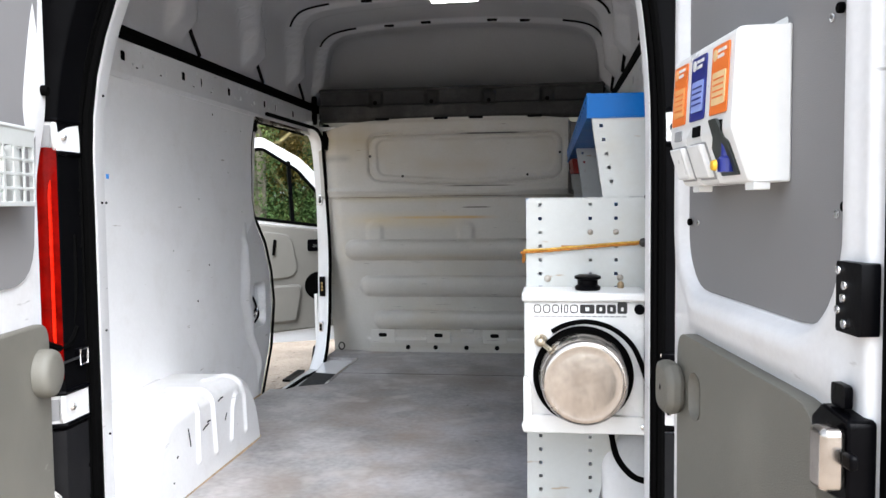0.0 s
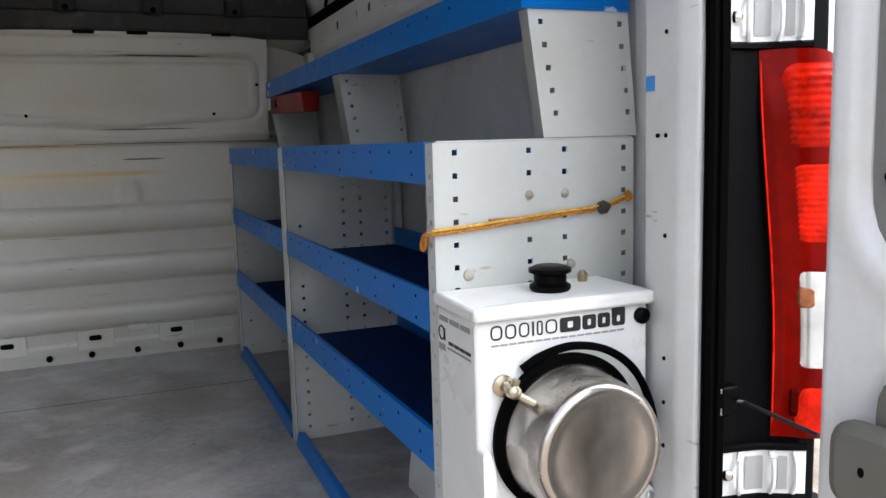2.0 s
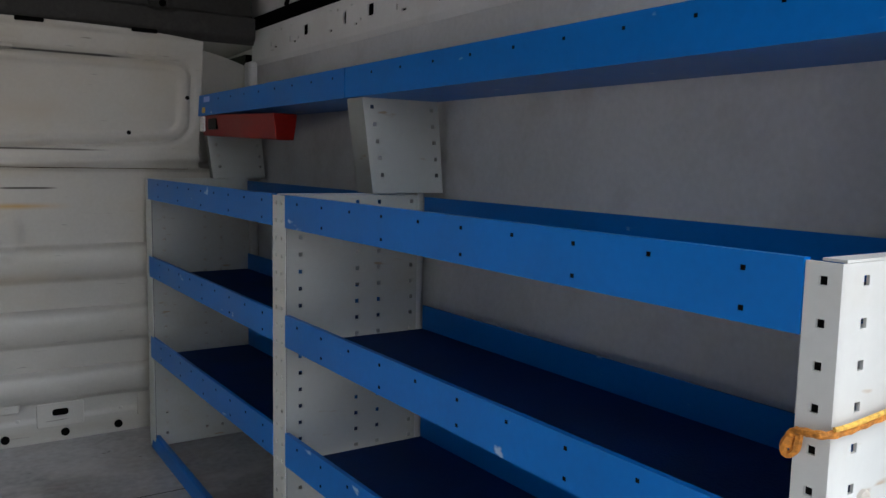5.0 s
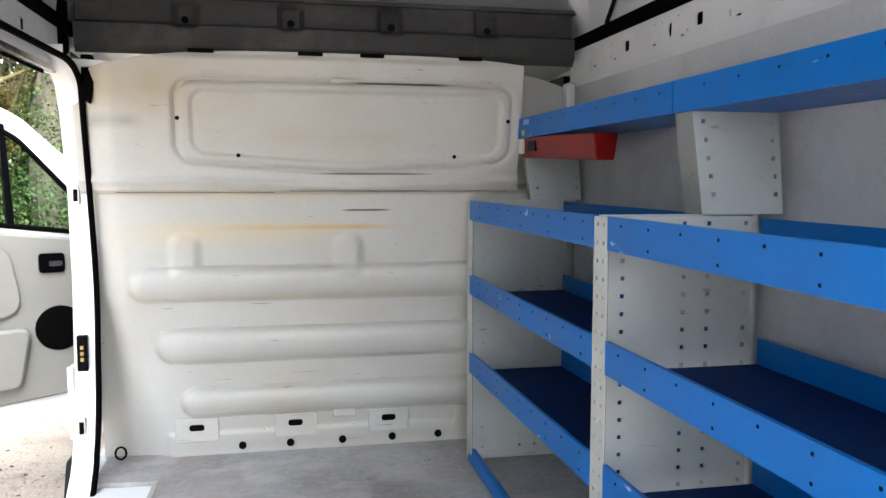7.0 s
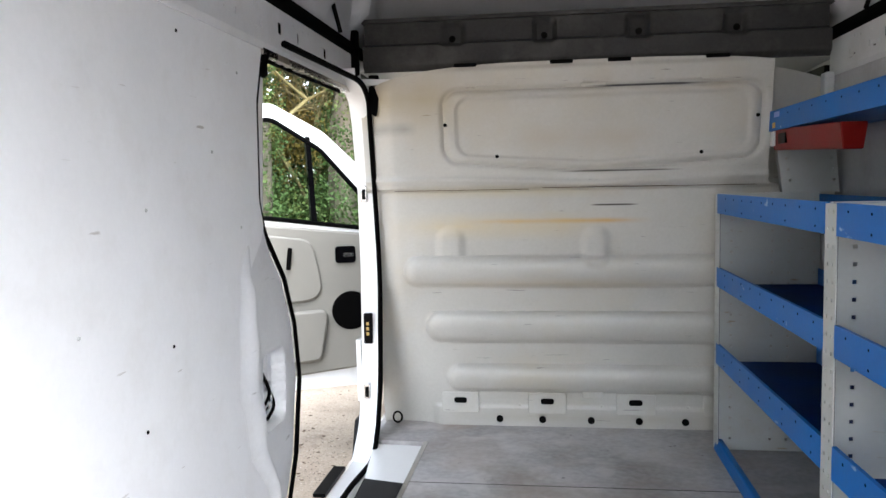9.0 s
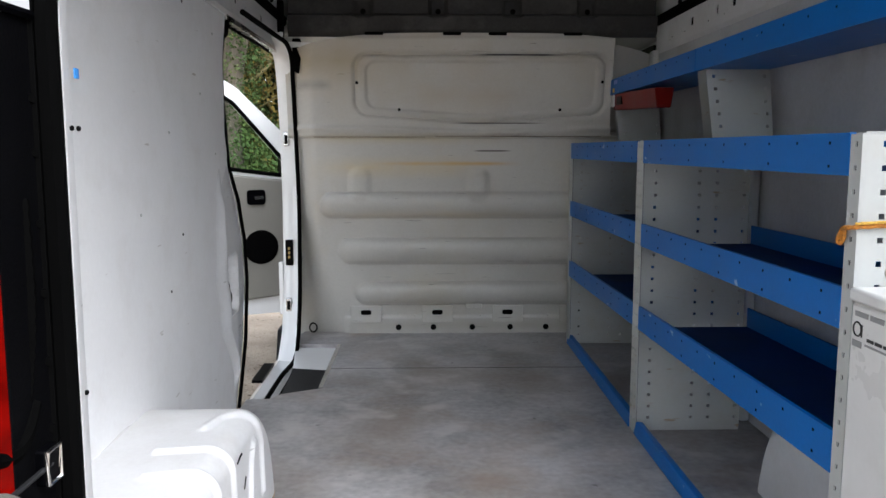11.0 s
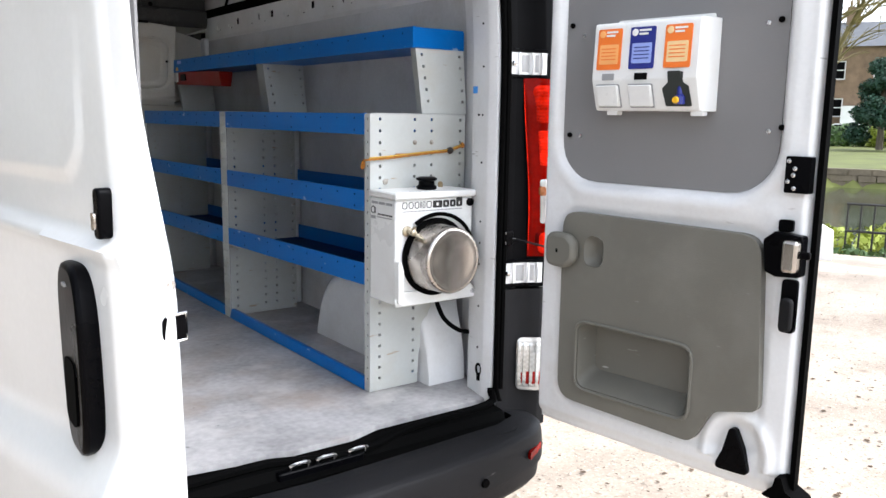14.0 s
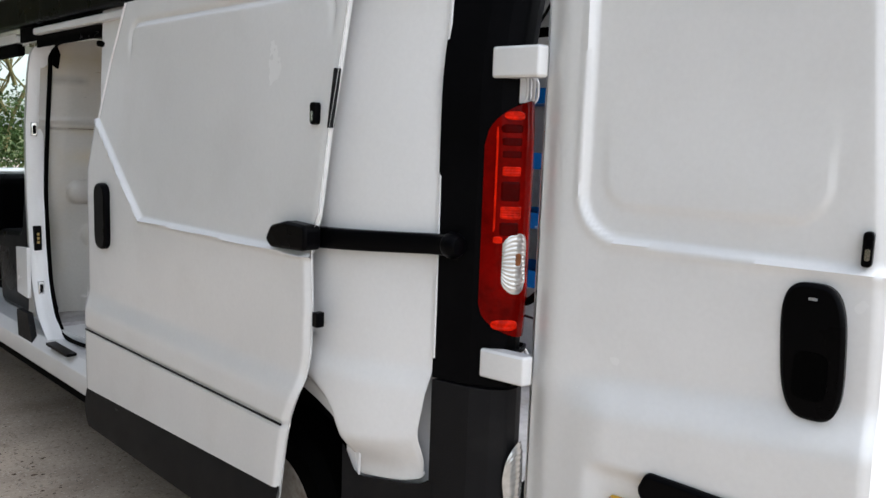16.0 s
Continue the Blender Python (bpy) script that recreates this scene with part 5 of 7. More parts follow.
# ---- right rear door, seen from inside ----
def build_right_door():
    put = frame_at(0.795, -0.152, 0.135, -0.991, 1)     # v points outwards
    def inner_face(s, t):
        u, z = -0.092 + 0.787 * s, 0.552 + 1.668 * t
        d = rdist(u, z, 0.3015, 1.40, 0.3935, 0.85, 0.05)
        v = 0.004 + 0.030 * step(-0.026, 0.0, d) ** 2
        w = rdist(u, z, 0.286, 1.704, 0.318, 0.408, 0.13)
        v += 0.022 * step(0.016, -0.004, w) - 0.004 * math.exp(-((w - 0.03) / 0.016) ** 2)
        v -= 0.006 * math.exp(-((z - 1.262) / 0.030) ** 2) * step(0.0, 0.05, u) * step(0.64, 0.60, u)
        v += 0.010 * step(0.605, 0.575, z)
        v += 0.008 * step(0.02, -0.01, rdist(u, z, 0.30, 0.93, 0.31, 0.285, 0.06))
        r = math.hypot(u - 0.562, (z - 0.645) * 0.8)
        v -= 0.012 * math.exp(-((r - 0.083) / 0.015) ** 2) * (z > 0.62) - 0.004 * step(0.07, 0.05, r)
        v += 0.048 * step(0.006, 0.0, rdist(u, z, 0.253, 0.798, 0.18, 0.098, 0.04))
        return put(u, v, z)
    door = part("rear_door", surface(inner_face, 150, 300), INNER, van, "open right rear door, white frame with grey inner panels", smooth=50)
    part("outer_skin", plate(rect(-0.088, 0.694, 0.555, 2.22, 0.05), 0.0345, 0.062, put, [rect(0.07, 0.436, 0.70, 0.90, 0.03, 4)]), PAINT, door, "white outer door skin")
    part("pocket_back", plate(rect(0.066, 0.44, 0.696, 0.904), 0.0622, 0.066, put), PAINT, door)
    part("edge_seal", plate(rect(0.6955, 0.708, 0.575, 2.2, 0.003, 2), 0.012, 0.036, put), BLACK, door, "black rubber edge seal")
    part("window_board", plate(rect(-0.030, 0.602, 1.298, 2.108, 0.128, 7), 0.020, 0.0265, put), BOARD, door, "plain grey felt-faced board")
    # trim panel
    outline = fillet([(0.008, 0.655), (0.445, 0.645), (0.50, 0.745), (0.618, 0.775), (0.592, 1.205), (0.006, 1.212)], [0.06, 0.04, 0.05, 0.03, 0.06, 0.05])
    cupr = rect(0.085, 0.148, 1.062, 1.148, 0.03, 6)
    rim = rect(0.078, 0.428, 0.705, 0.892, 0.035, 6)
    foot = rect(0.092, 0.418, 0.745, 0.886, 0.025, 6)
    trim = part("trim_panel", plate(outline, -0.014, 0.013, put, [rim, cupr]), TRIM, door, "grey-green moulded plastic trim panel", bevel=0.006)
    part("pocket", cup(rim, foot, -0.015, 0.056, put), TRIM, trim, "moulded grab pocket", smooth=50)
    lip = [put(p.x, -0.017, p.y) for p in rect(0.070, 0.436, 0.697, 0.90, 0.04, 6)]
    part("pocket_lip", tube([*lip, lip[0]], 0.005, 6), TRIM, trim)
    cap = fillet([(-0.030, 1.052), (0.040, 1.050), (0.070, 1.075), (0.072, 1.125), (0.045, 1.150), (-0.030, 1.152)], [0.03, 0.03, 0.03, 0.03, 0.03, 0.03], 5)
    part("latch_cap", plate(cap, -0.050, -0.0142, put), TRIM, trim, "rounded grey plastic latch cover", smooth=60, bevel=0.012)
    part("latch_pin", puck(put, 0.014, 1.10, 0.004, 0.006, -0.0495, -0.0508), DARK, trim)
    part("finger_cup", cup(rect(0.085, 0.148, 1.062, 1.148, 0.03, 6), rect(0.100, 0.138, 1.078, 1.132, 0.018, 6), -0.0155, 0.011, put), TRIM, trim, "recessed finger cup", smooth=60)
    for u, z in ((0.03, 1.426), (0.573, 1.45), (0.553, 1.70), (0.03, 1.70)):
        part("screw", puck(put, u, z, 0.006, 0.006, 0.0202, 0.017), CHROME, door)
    for u, z in ((-0.004, 1.427), (0.605, 1.46), (0.585, 1.705), (-0.008, 1.73)):
        part("rubber_stop", puck(put, u, z, 0.007, 0.007, 0.016, 0.009), BLACK, door)
    # lock on the closing edge
    st = part("strike_plate", plate(rect(0.632, 0.690, 1.312, 1.396, 0.004, 2), -0.010, 0.012, put), BLACKPAINT, door, "black striker plate with bright screws")
    for u, z in ((0.640, 1.385), (0.655, 1.368), (0.652, 1.353), (0.640, 1.338), (0.655, 1.323)):
        part("screw", puck(put, u, z, 0.0055, 0.0055, -0.0102, -0.014), CHROME, st)
    lock = part("lock_body", plate(fillet([(0.598, 1.20), (0.606, 1.125), (0.632, 1.115), (0.69, 1.12), (0.69, 1.215), (0.625, 1.222)], 0.008, 3), -0.022, 0.012, put), BLACKPAINT, door, "black door lock with bright latch", bevel=0.003)
    part("lock_tab", plate(rect(0.628, 0.662, 1.222, 1.25, 0.006, 2), -0.012, -0.0025, put), BLACKPAINT, lock)
    part("latch_block", plate(rect(0.655, 0.690, 1.133, 1.207, 0.010, 4), -0.052, -0.0225, put), STEEL, lock, bevel=0.007)
    part("latch_tongue", plate(rect(0.69, 0.712, 1.165, 1.183, 0.004, 2), -0.030, -0.02, put), BLACKPAINT, lock, bevel=0.003)
    part("lock_rod", plate(rect(0.648, 0.684, 0.985, 1.112, 0.01, 3), -0.014, -0.0025, put), BLACKPAINT, lock)
    part("pull_lever", plate(rect(0.652, 0.682, 0.99, 1.07, 0.014, 4), -0.032, -0.0145, put), BUMPER, lock, bevel=0.005)
    part("foot_bracket", plate(fillet([(0.508, 0.598), (0.602, 0.602), (0.585, 0.665), (0.562, 0.715), (0.545, 0.712), (0.53, 0.65)], 0.012, 3), -0.010, 0.012, put), BLACKPAINT, door, "black lower latch bracket", bevel=0.003)
    part("corner_foot", plate(fillet([(0.640, 0.575), (0.74, 0.568), (0.735, 0.582), (0.70, 0.60), (0.688, 0.632), (0.675, 0.632), (0.668, 0.602)], 0.005, 2), -0.02, 0.05, put), BLACK, door, "black rubber corner buffer")
    return put


def puck(put, u, z, ru, rz, v0, v1, n=24):
    """A low rounded button on a door's face."""
    bm = bmesh.new()
    rings = []
    for f, v in ((1, v0), (1, v0 + (v1 - v0) * 0.55), (0.93, v0 + (v1 - v0) * 0.85), (0.75, v1)):
        rings.append([bm.verts.new(put(u + ru * f * math.cos(2 * math.pi * k / n), v, z + rz * f * math.sin(2 * math.pi * k / n))) for k in range(n)])
    for a, b in zip(rings, rings[1:]):
        for k in range(n):
            bm.faces.new((a[k - 1], a[k], b[k], b[k - 1]))
    bm.faces.new(rings[-1])
    bm.faces.new(rings[0])
    return bm


RDOOR = build_right_door()


# ---- left rear door, seen from outside ----
def build_left_door():
    put = frame_at(-0.753, -0.018, 0.176, -0.984, 1)     # v points inwards

    inset = lambda z: 0.074 - 0.034 * step(1.22, 1.55, z)
    edge = [(0.5, 0.832), (0.9, 0.830), (1.2, 0.822), (1.3, 0.816), (1.64, 0.785), (2.23, 0.73)]

    def depth(u, z, w):
        v = 0.004 + 0.035 * (1 - step(0.078, 0.17, u)) ** 2 + 0.008 * step(w - 0.02, w, u)
        # ledge under the window blank, and the blank's own lower rim
        q = rdist(u, z, 0.62, 1.322 + 0.5 - 0.02 * (u - 0.24), 0.42, 0.5, 0.09)
        v += 0.012 * step(0.012, -0.004, q) - 0.006 * math.exp(-((q - 0.012) / 0.010) ** 2)
        q = rdist(u, z, 0.462, 1.79, 0.222, 0.405, 0.07)
        v -= 0.005 * step(0.004, -0.004, q) * step(1.62, 1.40, z)
        # swelling low down, with the plate's recess
        low = step(1.02, 0.92, z - 0.07 * (u - 0.2)) * step(0.12, 0.3, u)
        v -= 0.034 * low - 0.02 * step(0.84, 0.80, z) * step(0.24, 0.30, u) * step(0.84, 0.80, u)
        return v + 0.03 * step(0.56, 0.5, z)

    def skin(s, t):
        z = 0.50 + 1.73 * t
        w = lerp(edge, z)
        u = 0.078 + (w - 0.106) * s
        return put(u, depth(u, z, w - 0.028), z)

    door = part("rear_door", surface(skin, 90, 190), PAINT, van, "open left rear door with white outer skin, seen from outside", smooth=60)

    def rim(s, t):
        z = 0.50 + 1.73 * s
        w = lerp(edge, z)
        v0 = depth(w - 0.028, z, w - 0.028)
        return put(w - 0.028 + 0.031 * math.sin(min(t * 1.15, 1) * math.pi / 2) - 0.016 * max(t - 0.8, 0) / 0.2, v0 + (inset(z) - v0) * t, z)
    part("door_edge", surface(rim, 190, 10), PAINT, door, smooth=60)

    inside = lambda u: 0.112 - 0.034 * step(0.45, 0.80, u)
    swell = lambda u, z: 0.028 * step(1.5, 1.72, z) * step(0.27, 0.14, u)     # the frame thickens towards its upper hinge
    lie = lambda u, v, z: put(u, inside(u) + swell(u, z) + v, z)

    def hinge_edge(s, t):
        return put(0.075 - 0.02 * math.sin(t * 3.14) + 0.035 * t * t, 0.036 + (0.076 + swell(0.1, 0.52 + 1.7 * s)) * t, 0.52 + 1.7 * s)
    part("hinge_edge", surface(hinge_edge, 40, 8), PAINT, door, smooth=60)

    def back(s, t):
        z = 0.50 + 1.73 * t
        w = lerp(edge, z) - 0.014
        u = 0.11 + (w - 0.11) * s
        return put(u, 0.112 + swell(u, z) - (0.112 - inset(z)) * step(0.45, w, u), z)
    part("inner_skin", surface(back, 60, 70), INNER, door, smooth=60)
    part("window_board", plate(rect(0.14, 0.70, 1.30, 2.1, 0.12, 6), 0.002, 0.006, lie), BOARD, door, "grey felt-faced board")
    part("trim_panel", plate(rect(0.12, 0.70, 0.66, 1.21, 0.05), 0.002, 0.022, lie), TRIM, door, "grey-green moulded plastic trim panel", bevel=0.006)
    part("latch_cap", puck(lie, 0.165, 1.10, 0.05, 0.054, 0.02, 0.055), TRIM, door, "rounded grey plastic latch cover", smooth=60)
    part("rubber_stop", puck(lie, 0.125, 1.73, 0.012, 0.012, 0.0, 0.014), BLACK, door)
    # hinges
    for z in (1.66, 0.955):
        bm = plate(fillet([(-0.045, -0.006), (0.078, -0.012), (0.09, 0.012), (0.08, 0.03), (-0.045, 0.035)], 0.008, 3), z, z + 0.07, lambda u, v, w: put(u, w, v))
        part("hinge", bm, PAINT, door, "white painted hinge arm", bevel=0.006)
    # handle and lock
    hput = lambda u, v, z: put(u, v - 0.179 * (u - 0.68), z)      # it lies turned a little against the skin
    hole = []
    for k in range(48):
        c, s = math.cos(k * math.pi / 24), math.sin(k * math.pi / 24)
        rise = 0.129 * math.copysign(abs(s) ** 0.62, s)
        hole.append((0.681 - 0.05 * rise + (0.058 + 0.04 * rise * (c < 0)) * math.copysign(abs(c) ** 0.62, c), 1.149 + rise))
    h = part("door_handle", plate(hole, -0.014, 0.02, hput), BLACKPAINT, door, "glossy black oval pull handle", bevel=0.008)
    part("handle_cup", plate(fillet([(0.652, 1.06), (0.712, 1.06), (0.712, 1.15), (0.652, 1.15)], 0.02), -0.0165, -0.013, hput), BLACK, h)
    part("handle_badge", plate(rect(0.668, 0.684, 1.247, 1.252, 0.002, 2), -0.017, -0.0135, hput), GREYINK, h)
    lk = part("key_plate", plate(rect(0.745, 0.763, 1.316, 1.380, 0.008, 5), -0.001, 0.02, put), BLACKPAINT, door, "black lock escutcheon", bevel=0.003)
    part("key_barrel", plate(rect(0.7505, 0.7595, 1.328, 1.350, 0.004, 3), -0.006, -0.0035, put), STEEL, lk)
    # plate lamp bar and number plate
    part("plate_lamp", plate(fillet([(0.378, 0.805), (0.40, 0.765), (0.595, 0.745), (0.625, 0.785), (0.61, 0.828), (0.395, 0.846)], 0.02, 4), -0.045, 0.03, put), BLACKPAINT, door, "black plate lamp housing", bevel=0.008)
    pl = part("number_plate", plate(rect(0.31, 0.815, 0.648, 0.764, 0.008, 3), -0.020, 0.03, put), YELLOWP, door, "yellow rear number plate with a blue end band")
    part("blue_band", plate(rect(0.313, 0.348, 0.651, 0.761), -0.0215, -0.019, put), PLATEBLUE, pl)
    for k in range(7):
        u = 0.378 + k * 0.057 + (0.03 if k > 3 else 0)
        part("dark_bar", plate(rect(u, u + 0.018, 0.665, 0.742), -0.0215, -0.019, put), INK, pl)
    # latch on the closing edge
    lt = part("edge_latch", plate(rect(1.187, 1.223, 0.046, 0.080, 0.012, 4), 0.78, 0.8215, lambda z, u, v: put(u, v, z)), BLACKPAINT, door, "black latch slot on the door edge")
    part("latch_pin", tube([put(0.8215, 0.050, 1.188), put(0.8195, 0.078, 1.188), put(0.8195, 0.078, 1.222), put(0.8215, 0.050, 1.222)], 0.003, 8), CHROME, lt)
    for z in (1.26, 1.15):
        part("edge_bolt", lathe([(0.007, 0), (0.006, 0.004)], put(0.8165, 0.060, z), put(1, 0, 0) - put(0, 0, 0), 10), CHROME, door)
    part("edge_strip", plate(rect(1.29, 1.468, 0.028, 0.043, 0.007, 4), 0.772, 0.7885, lambda z, u, v: put(u - 0.095 * (z - 1.28) + 0.45 * (v - 0.016), v, z)), CABTRIM, door, "grey rubber edge strip")
    return put


LDOOR = build_left_door()


# ---- left side outside ----
def build_left_side():
    def flank(y):
        """The side's plan: it curves in towards the rear corner."""
        return -0.798 - 0.100 * math.sin(min(max((y - 0.148) / 0.34, 0), 1) * math.pi / 2)

    under = [(0.148, 0.665), (0.17, 0.648), (0.22, 0.635), (0.375, 0.611), (0.392, 0.622), (0.42, 0.68), (0.45, 0.715), (0.50, 0.746), (0.568, 0.772), (0.637, 0.792), (0.72, 0.81), (0.85, 0.815), (1.02, 0.79), (1.16, 0.70), (1.215, 0.48), (1.95, 0.46)]

    def lower(s, t):
        y = 0.148 + 1.802 * s ** 1.5
        z0 = lerp(under, y)
        z = z0 + (0.985 - z0) * t
        y += 0.034 * step(0.99, 0.68, z) * (1 - s) ** 8
        return Vector((flank(y) - 0.014 * step(0.96, 0.88, z) + (0.040 + 0.030 * step(0.2, 0.4, y)) * step(z0 + 0.13, z0 + 0.02, z) * step(1.3, 1.1, y), y, z))
    side = part("outer_side", surface(lower, 160, 30), PAINT, van, "white outer side panel with the wheel arch", smooth=60)
    part("arch_lip", tube([lower(k / 160, 0) + Vector((0.004, 0, 0.002)) for k in range(161)], 0.003, 6), PAINT, side)

    def upper(s, t):
        y, z = 0.148 + 1.802 * s ** 1.5, 0.98 + 1.06 * t
        return Vector((flank(y) + 0.042 * max(z - 1.3, 0) ** 1.3, y, z))
    part("upper_side", surface(upper, 60, 40), PAINT, side, smooth=50)
    part("rear_lip", tube([upper(0, k / 20) for k in range(21)], 0.005, 6), PAINT, side)
    part("gutter", box(-0.92, -0.868, 0.45, 4.1, 1.96, 2.10), BLACKPAINT, van, "black roof gutter strip", bevel=0.01)
    # wheel housing: a dark tunnel behind the flat-topped opening
    def hood(y):
        return 0.365 + 0.455 * max(1 - abs((y - 0.78) / 0.392) ** 3, 0) ** (1 / 3)
    tunnel = lambda s, t: Vector((-0.838 + 0.138 * t, 0.78 - 0.392 * math.cos(math.pi * s), hood(0.78 - 0.392 * math.cos(math.pi * s))))
    part("arch_liner", surface(tunnel, 48, 2), DARK, van, "black plastic wheel arch liner")
    part("arch_back", plate([(tunnel(k / 32, 1).y, tunnel(k / 32, 1).z) for k in range(33)], -0.70, -0.695, YZ), DARK, van)
    guard = lambda s, t: Vector((lerp([(0.14, -0.800), (0.37, -0.838), (0.43, -0.858)], 0.14 + 0.29 * s), 0.14 + 0.29 * s, 0.36 + (lerp(under, 0.14 + 0.29 * s) - 0.362) * t))
    part("arch_guard", surface(guard, 24, 6), BUMPER, van, "dark plastic cladding behind the wheel")
    # door rail
    def track(s, t):
        y = 0.085 + 0.56 * s
        a = t * 2 * math.pi
        cx, cz = math.copysign(abs(math.cos(a)) ** 0.4, math.cos(a)), math.copysign(abs(math.sin(a)) ** 0.4, math.sin(a))
        return Vector((flank(y) - 0.012 - 0.018 * cx, y, 1.268 - 0.023 * s + (0.0245 + 0.005 * s) * cz))
    rail = part("door_track", surface(track, 24, 24), BLACKPAINT, van, "black sliding door track cover", smooth=60)
    part("track_end", lathe([(0.004, -0.022), (0.022, -0.02), (0.031, -0.008), (0.032, 0.012), (0.028, 0.02)], (-0.806, 0.085, 1.268), (0, 1, 0), 20), BLACKPAINT, rail)
    # wheel
    hub = Vector((-0.745, 0.80, 0.335))
    w = part("wheel", lathe([(0.19, -0.09), (0.29, -0.095), (0.325, -0.06), (0.332, 0), (0.325, 0.06), (0.29, 0.095), (0.225, 0.092), (0.205, 0.08)], hub, (-1, 0, 0), 48), BLACK, van, "black tyre on a dirty steel rim")
    rim_ = part("rim", lathe([(0.214, 0.090), (0.205, 0.092), (0.196, 0.078), (0.180, 0.066), (0.150, 0.070), (0.105, 0.082), (0.075, 0.080), (0.045, 0.088), (0.0001, 0.090)], hub, (-1, 0, 0), 48), RIM, w, "dull grey steel rim with brown dirt", smooth=50)
    for k in range(8):
        a = k * math.pi / 4
        part("rim_hole", lathe([(0.022, 0), (0.022, 0.003)], hub + Vector((-0.0755, 0.138 * math.cos(a), 0.138 * math.sin(a))), (-1, 0, 0), 14), DARK, rim_)
        part("wheel_nut", lathe([(0.011, 0), (0.010, 0.014), (0.004, 0.018)], hub + Vector((-0.081, 0.06 * math.cos(a + 0.2), 0.06 * math.sin(a + 0.2))), (-1, 0, 0), 6), STEEL, rim_)
    # sill and front post
    part("side_sill", plate(fillet([(-0.90, 0.38), (-0.62, 0.38), (-0.62, 0.50), (-0.86, 0.512), (-0.90, 0.47)], 0.012, 3), 1.92, 4.3, XZ), PAINT, van, "white painted side sill", bevel=0.004)
    part("lower_track", box(-0.905, -0.862, 2.34, 2.60, 0.5125, 0.525), BLACKPAINT, van, "black lower door track")
    rim = [(0.48, 2.62), (0.52, 2.70), (0.60, 2.80), (0.66, 2.83), (0.77, 2.87), (0.95, 2.892), (1.2, 2.905), (1.51, 2.89), (1.76, 2.83), (1.84, 2.79), (1.885, 2.72), (1.90, 2.62)]

    def post(s, t):
        z = 0.44 + 1.50 * t
        y0 = lerp(rim, z)
        if s < 0.8:
            k = s / 0.8
            return Vector((-0.792 - 0.074 * k, y0 + 0.020 * k * k + 0.004 * math.sin(k * 6.3) * step(1.5, 1.2, z), z))
        k = (s - 0.8) / 0.2
        return Vector((-0.866 + 0.02 * k, y0 + 0.020 + 0.09 * k, z))
    p = part("side_post", surface(post, 24, 60), PAINT, van, "white front door post of the side opening with strikers", smooth=60)
    seal = [(-0.785, min(y - 0.003, bulk_y(-0.785, z) - 0.012), z) for z, y in rim]
    part("door_seal", tube(smoothline([(-0.79, 1.92, 0.535), (-0.79, 2.35, 0.532), (-0.79, 2.52, 0.52), *seal[1:], (-0.79, 2.5, 1.902), (-0.80, 1.9, 1.902)], 4), 0.010, 8), BLACK, p, "black rubber seal round the side opening")
    for z, m in ((1.50, CHROME), (0.735, CHROME)):
        s = part("striker", box(-0.848, -0.822, lerp(rim, z) - 0.008, lerp(rim, z) + 0.02, z - 0.032, z + 0.032), m, p, "bright steel striker", bevel=0.004)
        part("striker_slot", box(-0.842, -0.828, lerp(rim, z) - 0.0095, lerp(rim, z) - 0.007, z - 0.022, z + 0.018), DARK, s)
    c = part("contact_block", box(-0.850, -0.816, 2.882, 2.91, 0.915, 1.035), BLACKPAINT, p, "black electrical contact block", bevel=0.004)
    for z in (0.955, 0.975, 0.995):
        part("contact", box(-0.838, -0.828, 2.879, 2.883, z - 0.006, z + 0.006), mat("brass", (0.42, 0.3, 0.12), 0.4, 1.0, bump=0), c)
    part("skirt_cap", plate(fillet([(2.80, 0.42), (3.02, 0.44), (3.04, 0.61), (2.88, 0.61)], 0.02), -0.895, -0.868, YZ), BUMPER, p)
    part("fuel_flap", plate([(2.90, 0.68), (3.05, 0.69), (3.05, 0.92), (2.89, 0.93)], -0.885, -0.866, YZ), PAINT, p, bevel=0.003)
    # black slot and header over the side opening
    part("seal_fin", plate(fillet([(-0.78, 1.80), (-0.755, 1.78), (-0.735, 1.90), (-0.745, 1.935), (-0.78, 1.935)], 0.006, 2), 2.775, 2.785, XZ), BLACK, p)
    hd = part("side_header", box(-0.90, -0.845, 1.60, 2.66, 1.916, 1.945), INNER, van, "white header over the side opening", bevel=0.006)
    part("track_channel", box(-0.872, -0.842, 1.86, 2.8, 1.872, 1.889), STEEL, hd)
    part("roller_arm", tube(smoothline([(-0.85, 1.90, 1.885), (-0.855, 1.885, 1.85), (-0.87, 1.93, 1.835), (-0.89, 1.96, 1.838)], 5), 0.012, 8), BLACK, hd, "black upper roller arm")
    part("corner_gusset", plate(fillet([(-0.84, 1.893), (-0.66, 1.902), (-0.70, 1.916), (-0.84, 1.922)], 0.005), 2.765, 2.79, XZ), INNER, hd)
    part("channel_back", box(-0.872, -0.866, 1.95, 2.70, 1.865, 1.9155), BLACK, hd)
    part("corner_seal", box(-0.862, -0.815, 2.772, 2.797, 1.935, 2.10), BLACK, hd, "black sealant in the corner", bevel=0.008)
    # cab door opening past the post
    cab = part("cab_header", plate(fillet([(2.93, 1.90), (3.6, 1.895), (4.15, 1.85), (4.2, 1.885), (3.65, 1.935), (2.93, 1.94)], 0.02, 3), -0.885, -0.845, YZ), PAINT, van, "white upper frame of the cab door opening")
    part("cab_seal", plate(fillet([(2.93, 1.845), (3.6, 1.835), (4.1, 1.79), (4.15, 1.846), (3.6, 1.891), (2.93, 1.896)], 0.02, 3), -0.88, -0.85, YZ), BLACK, cab, "black rubber cab door seal")
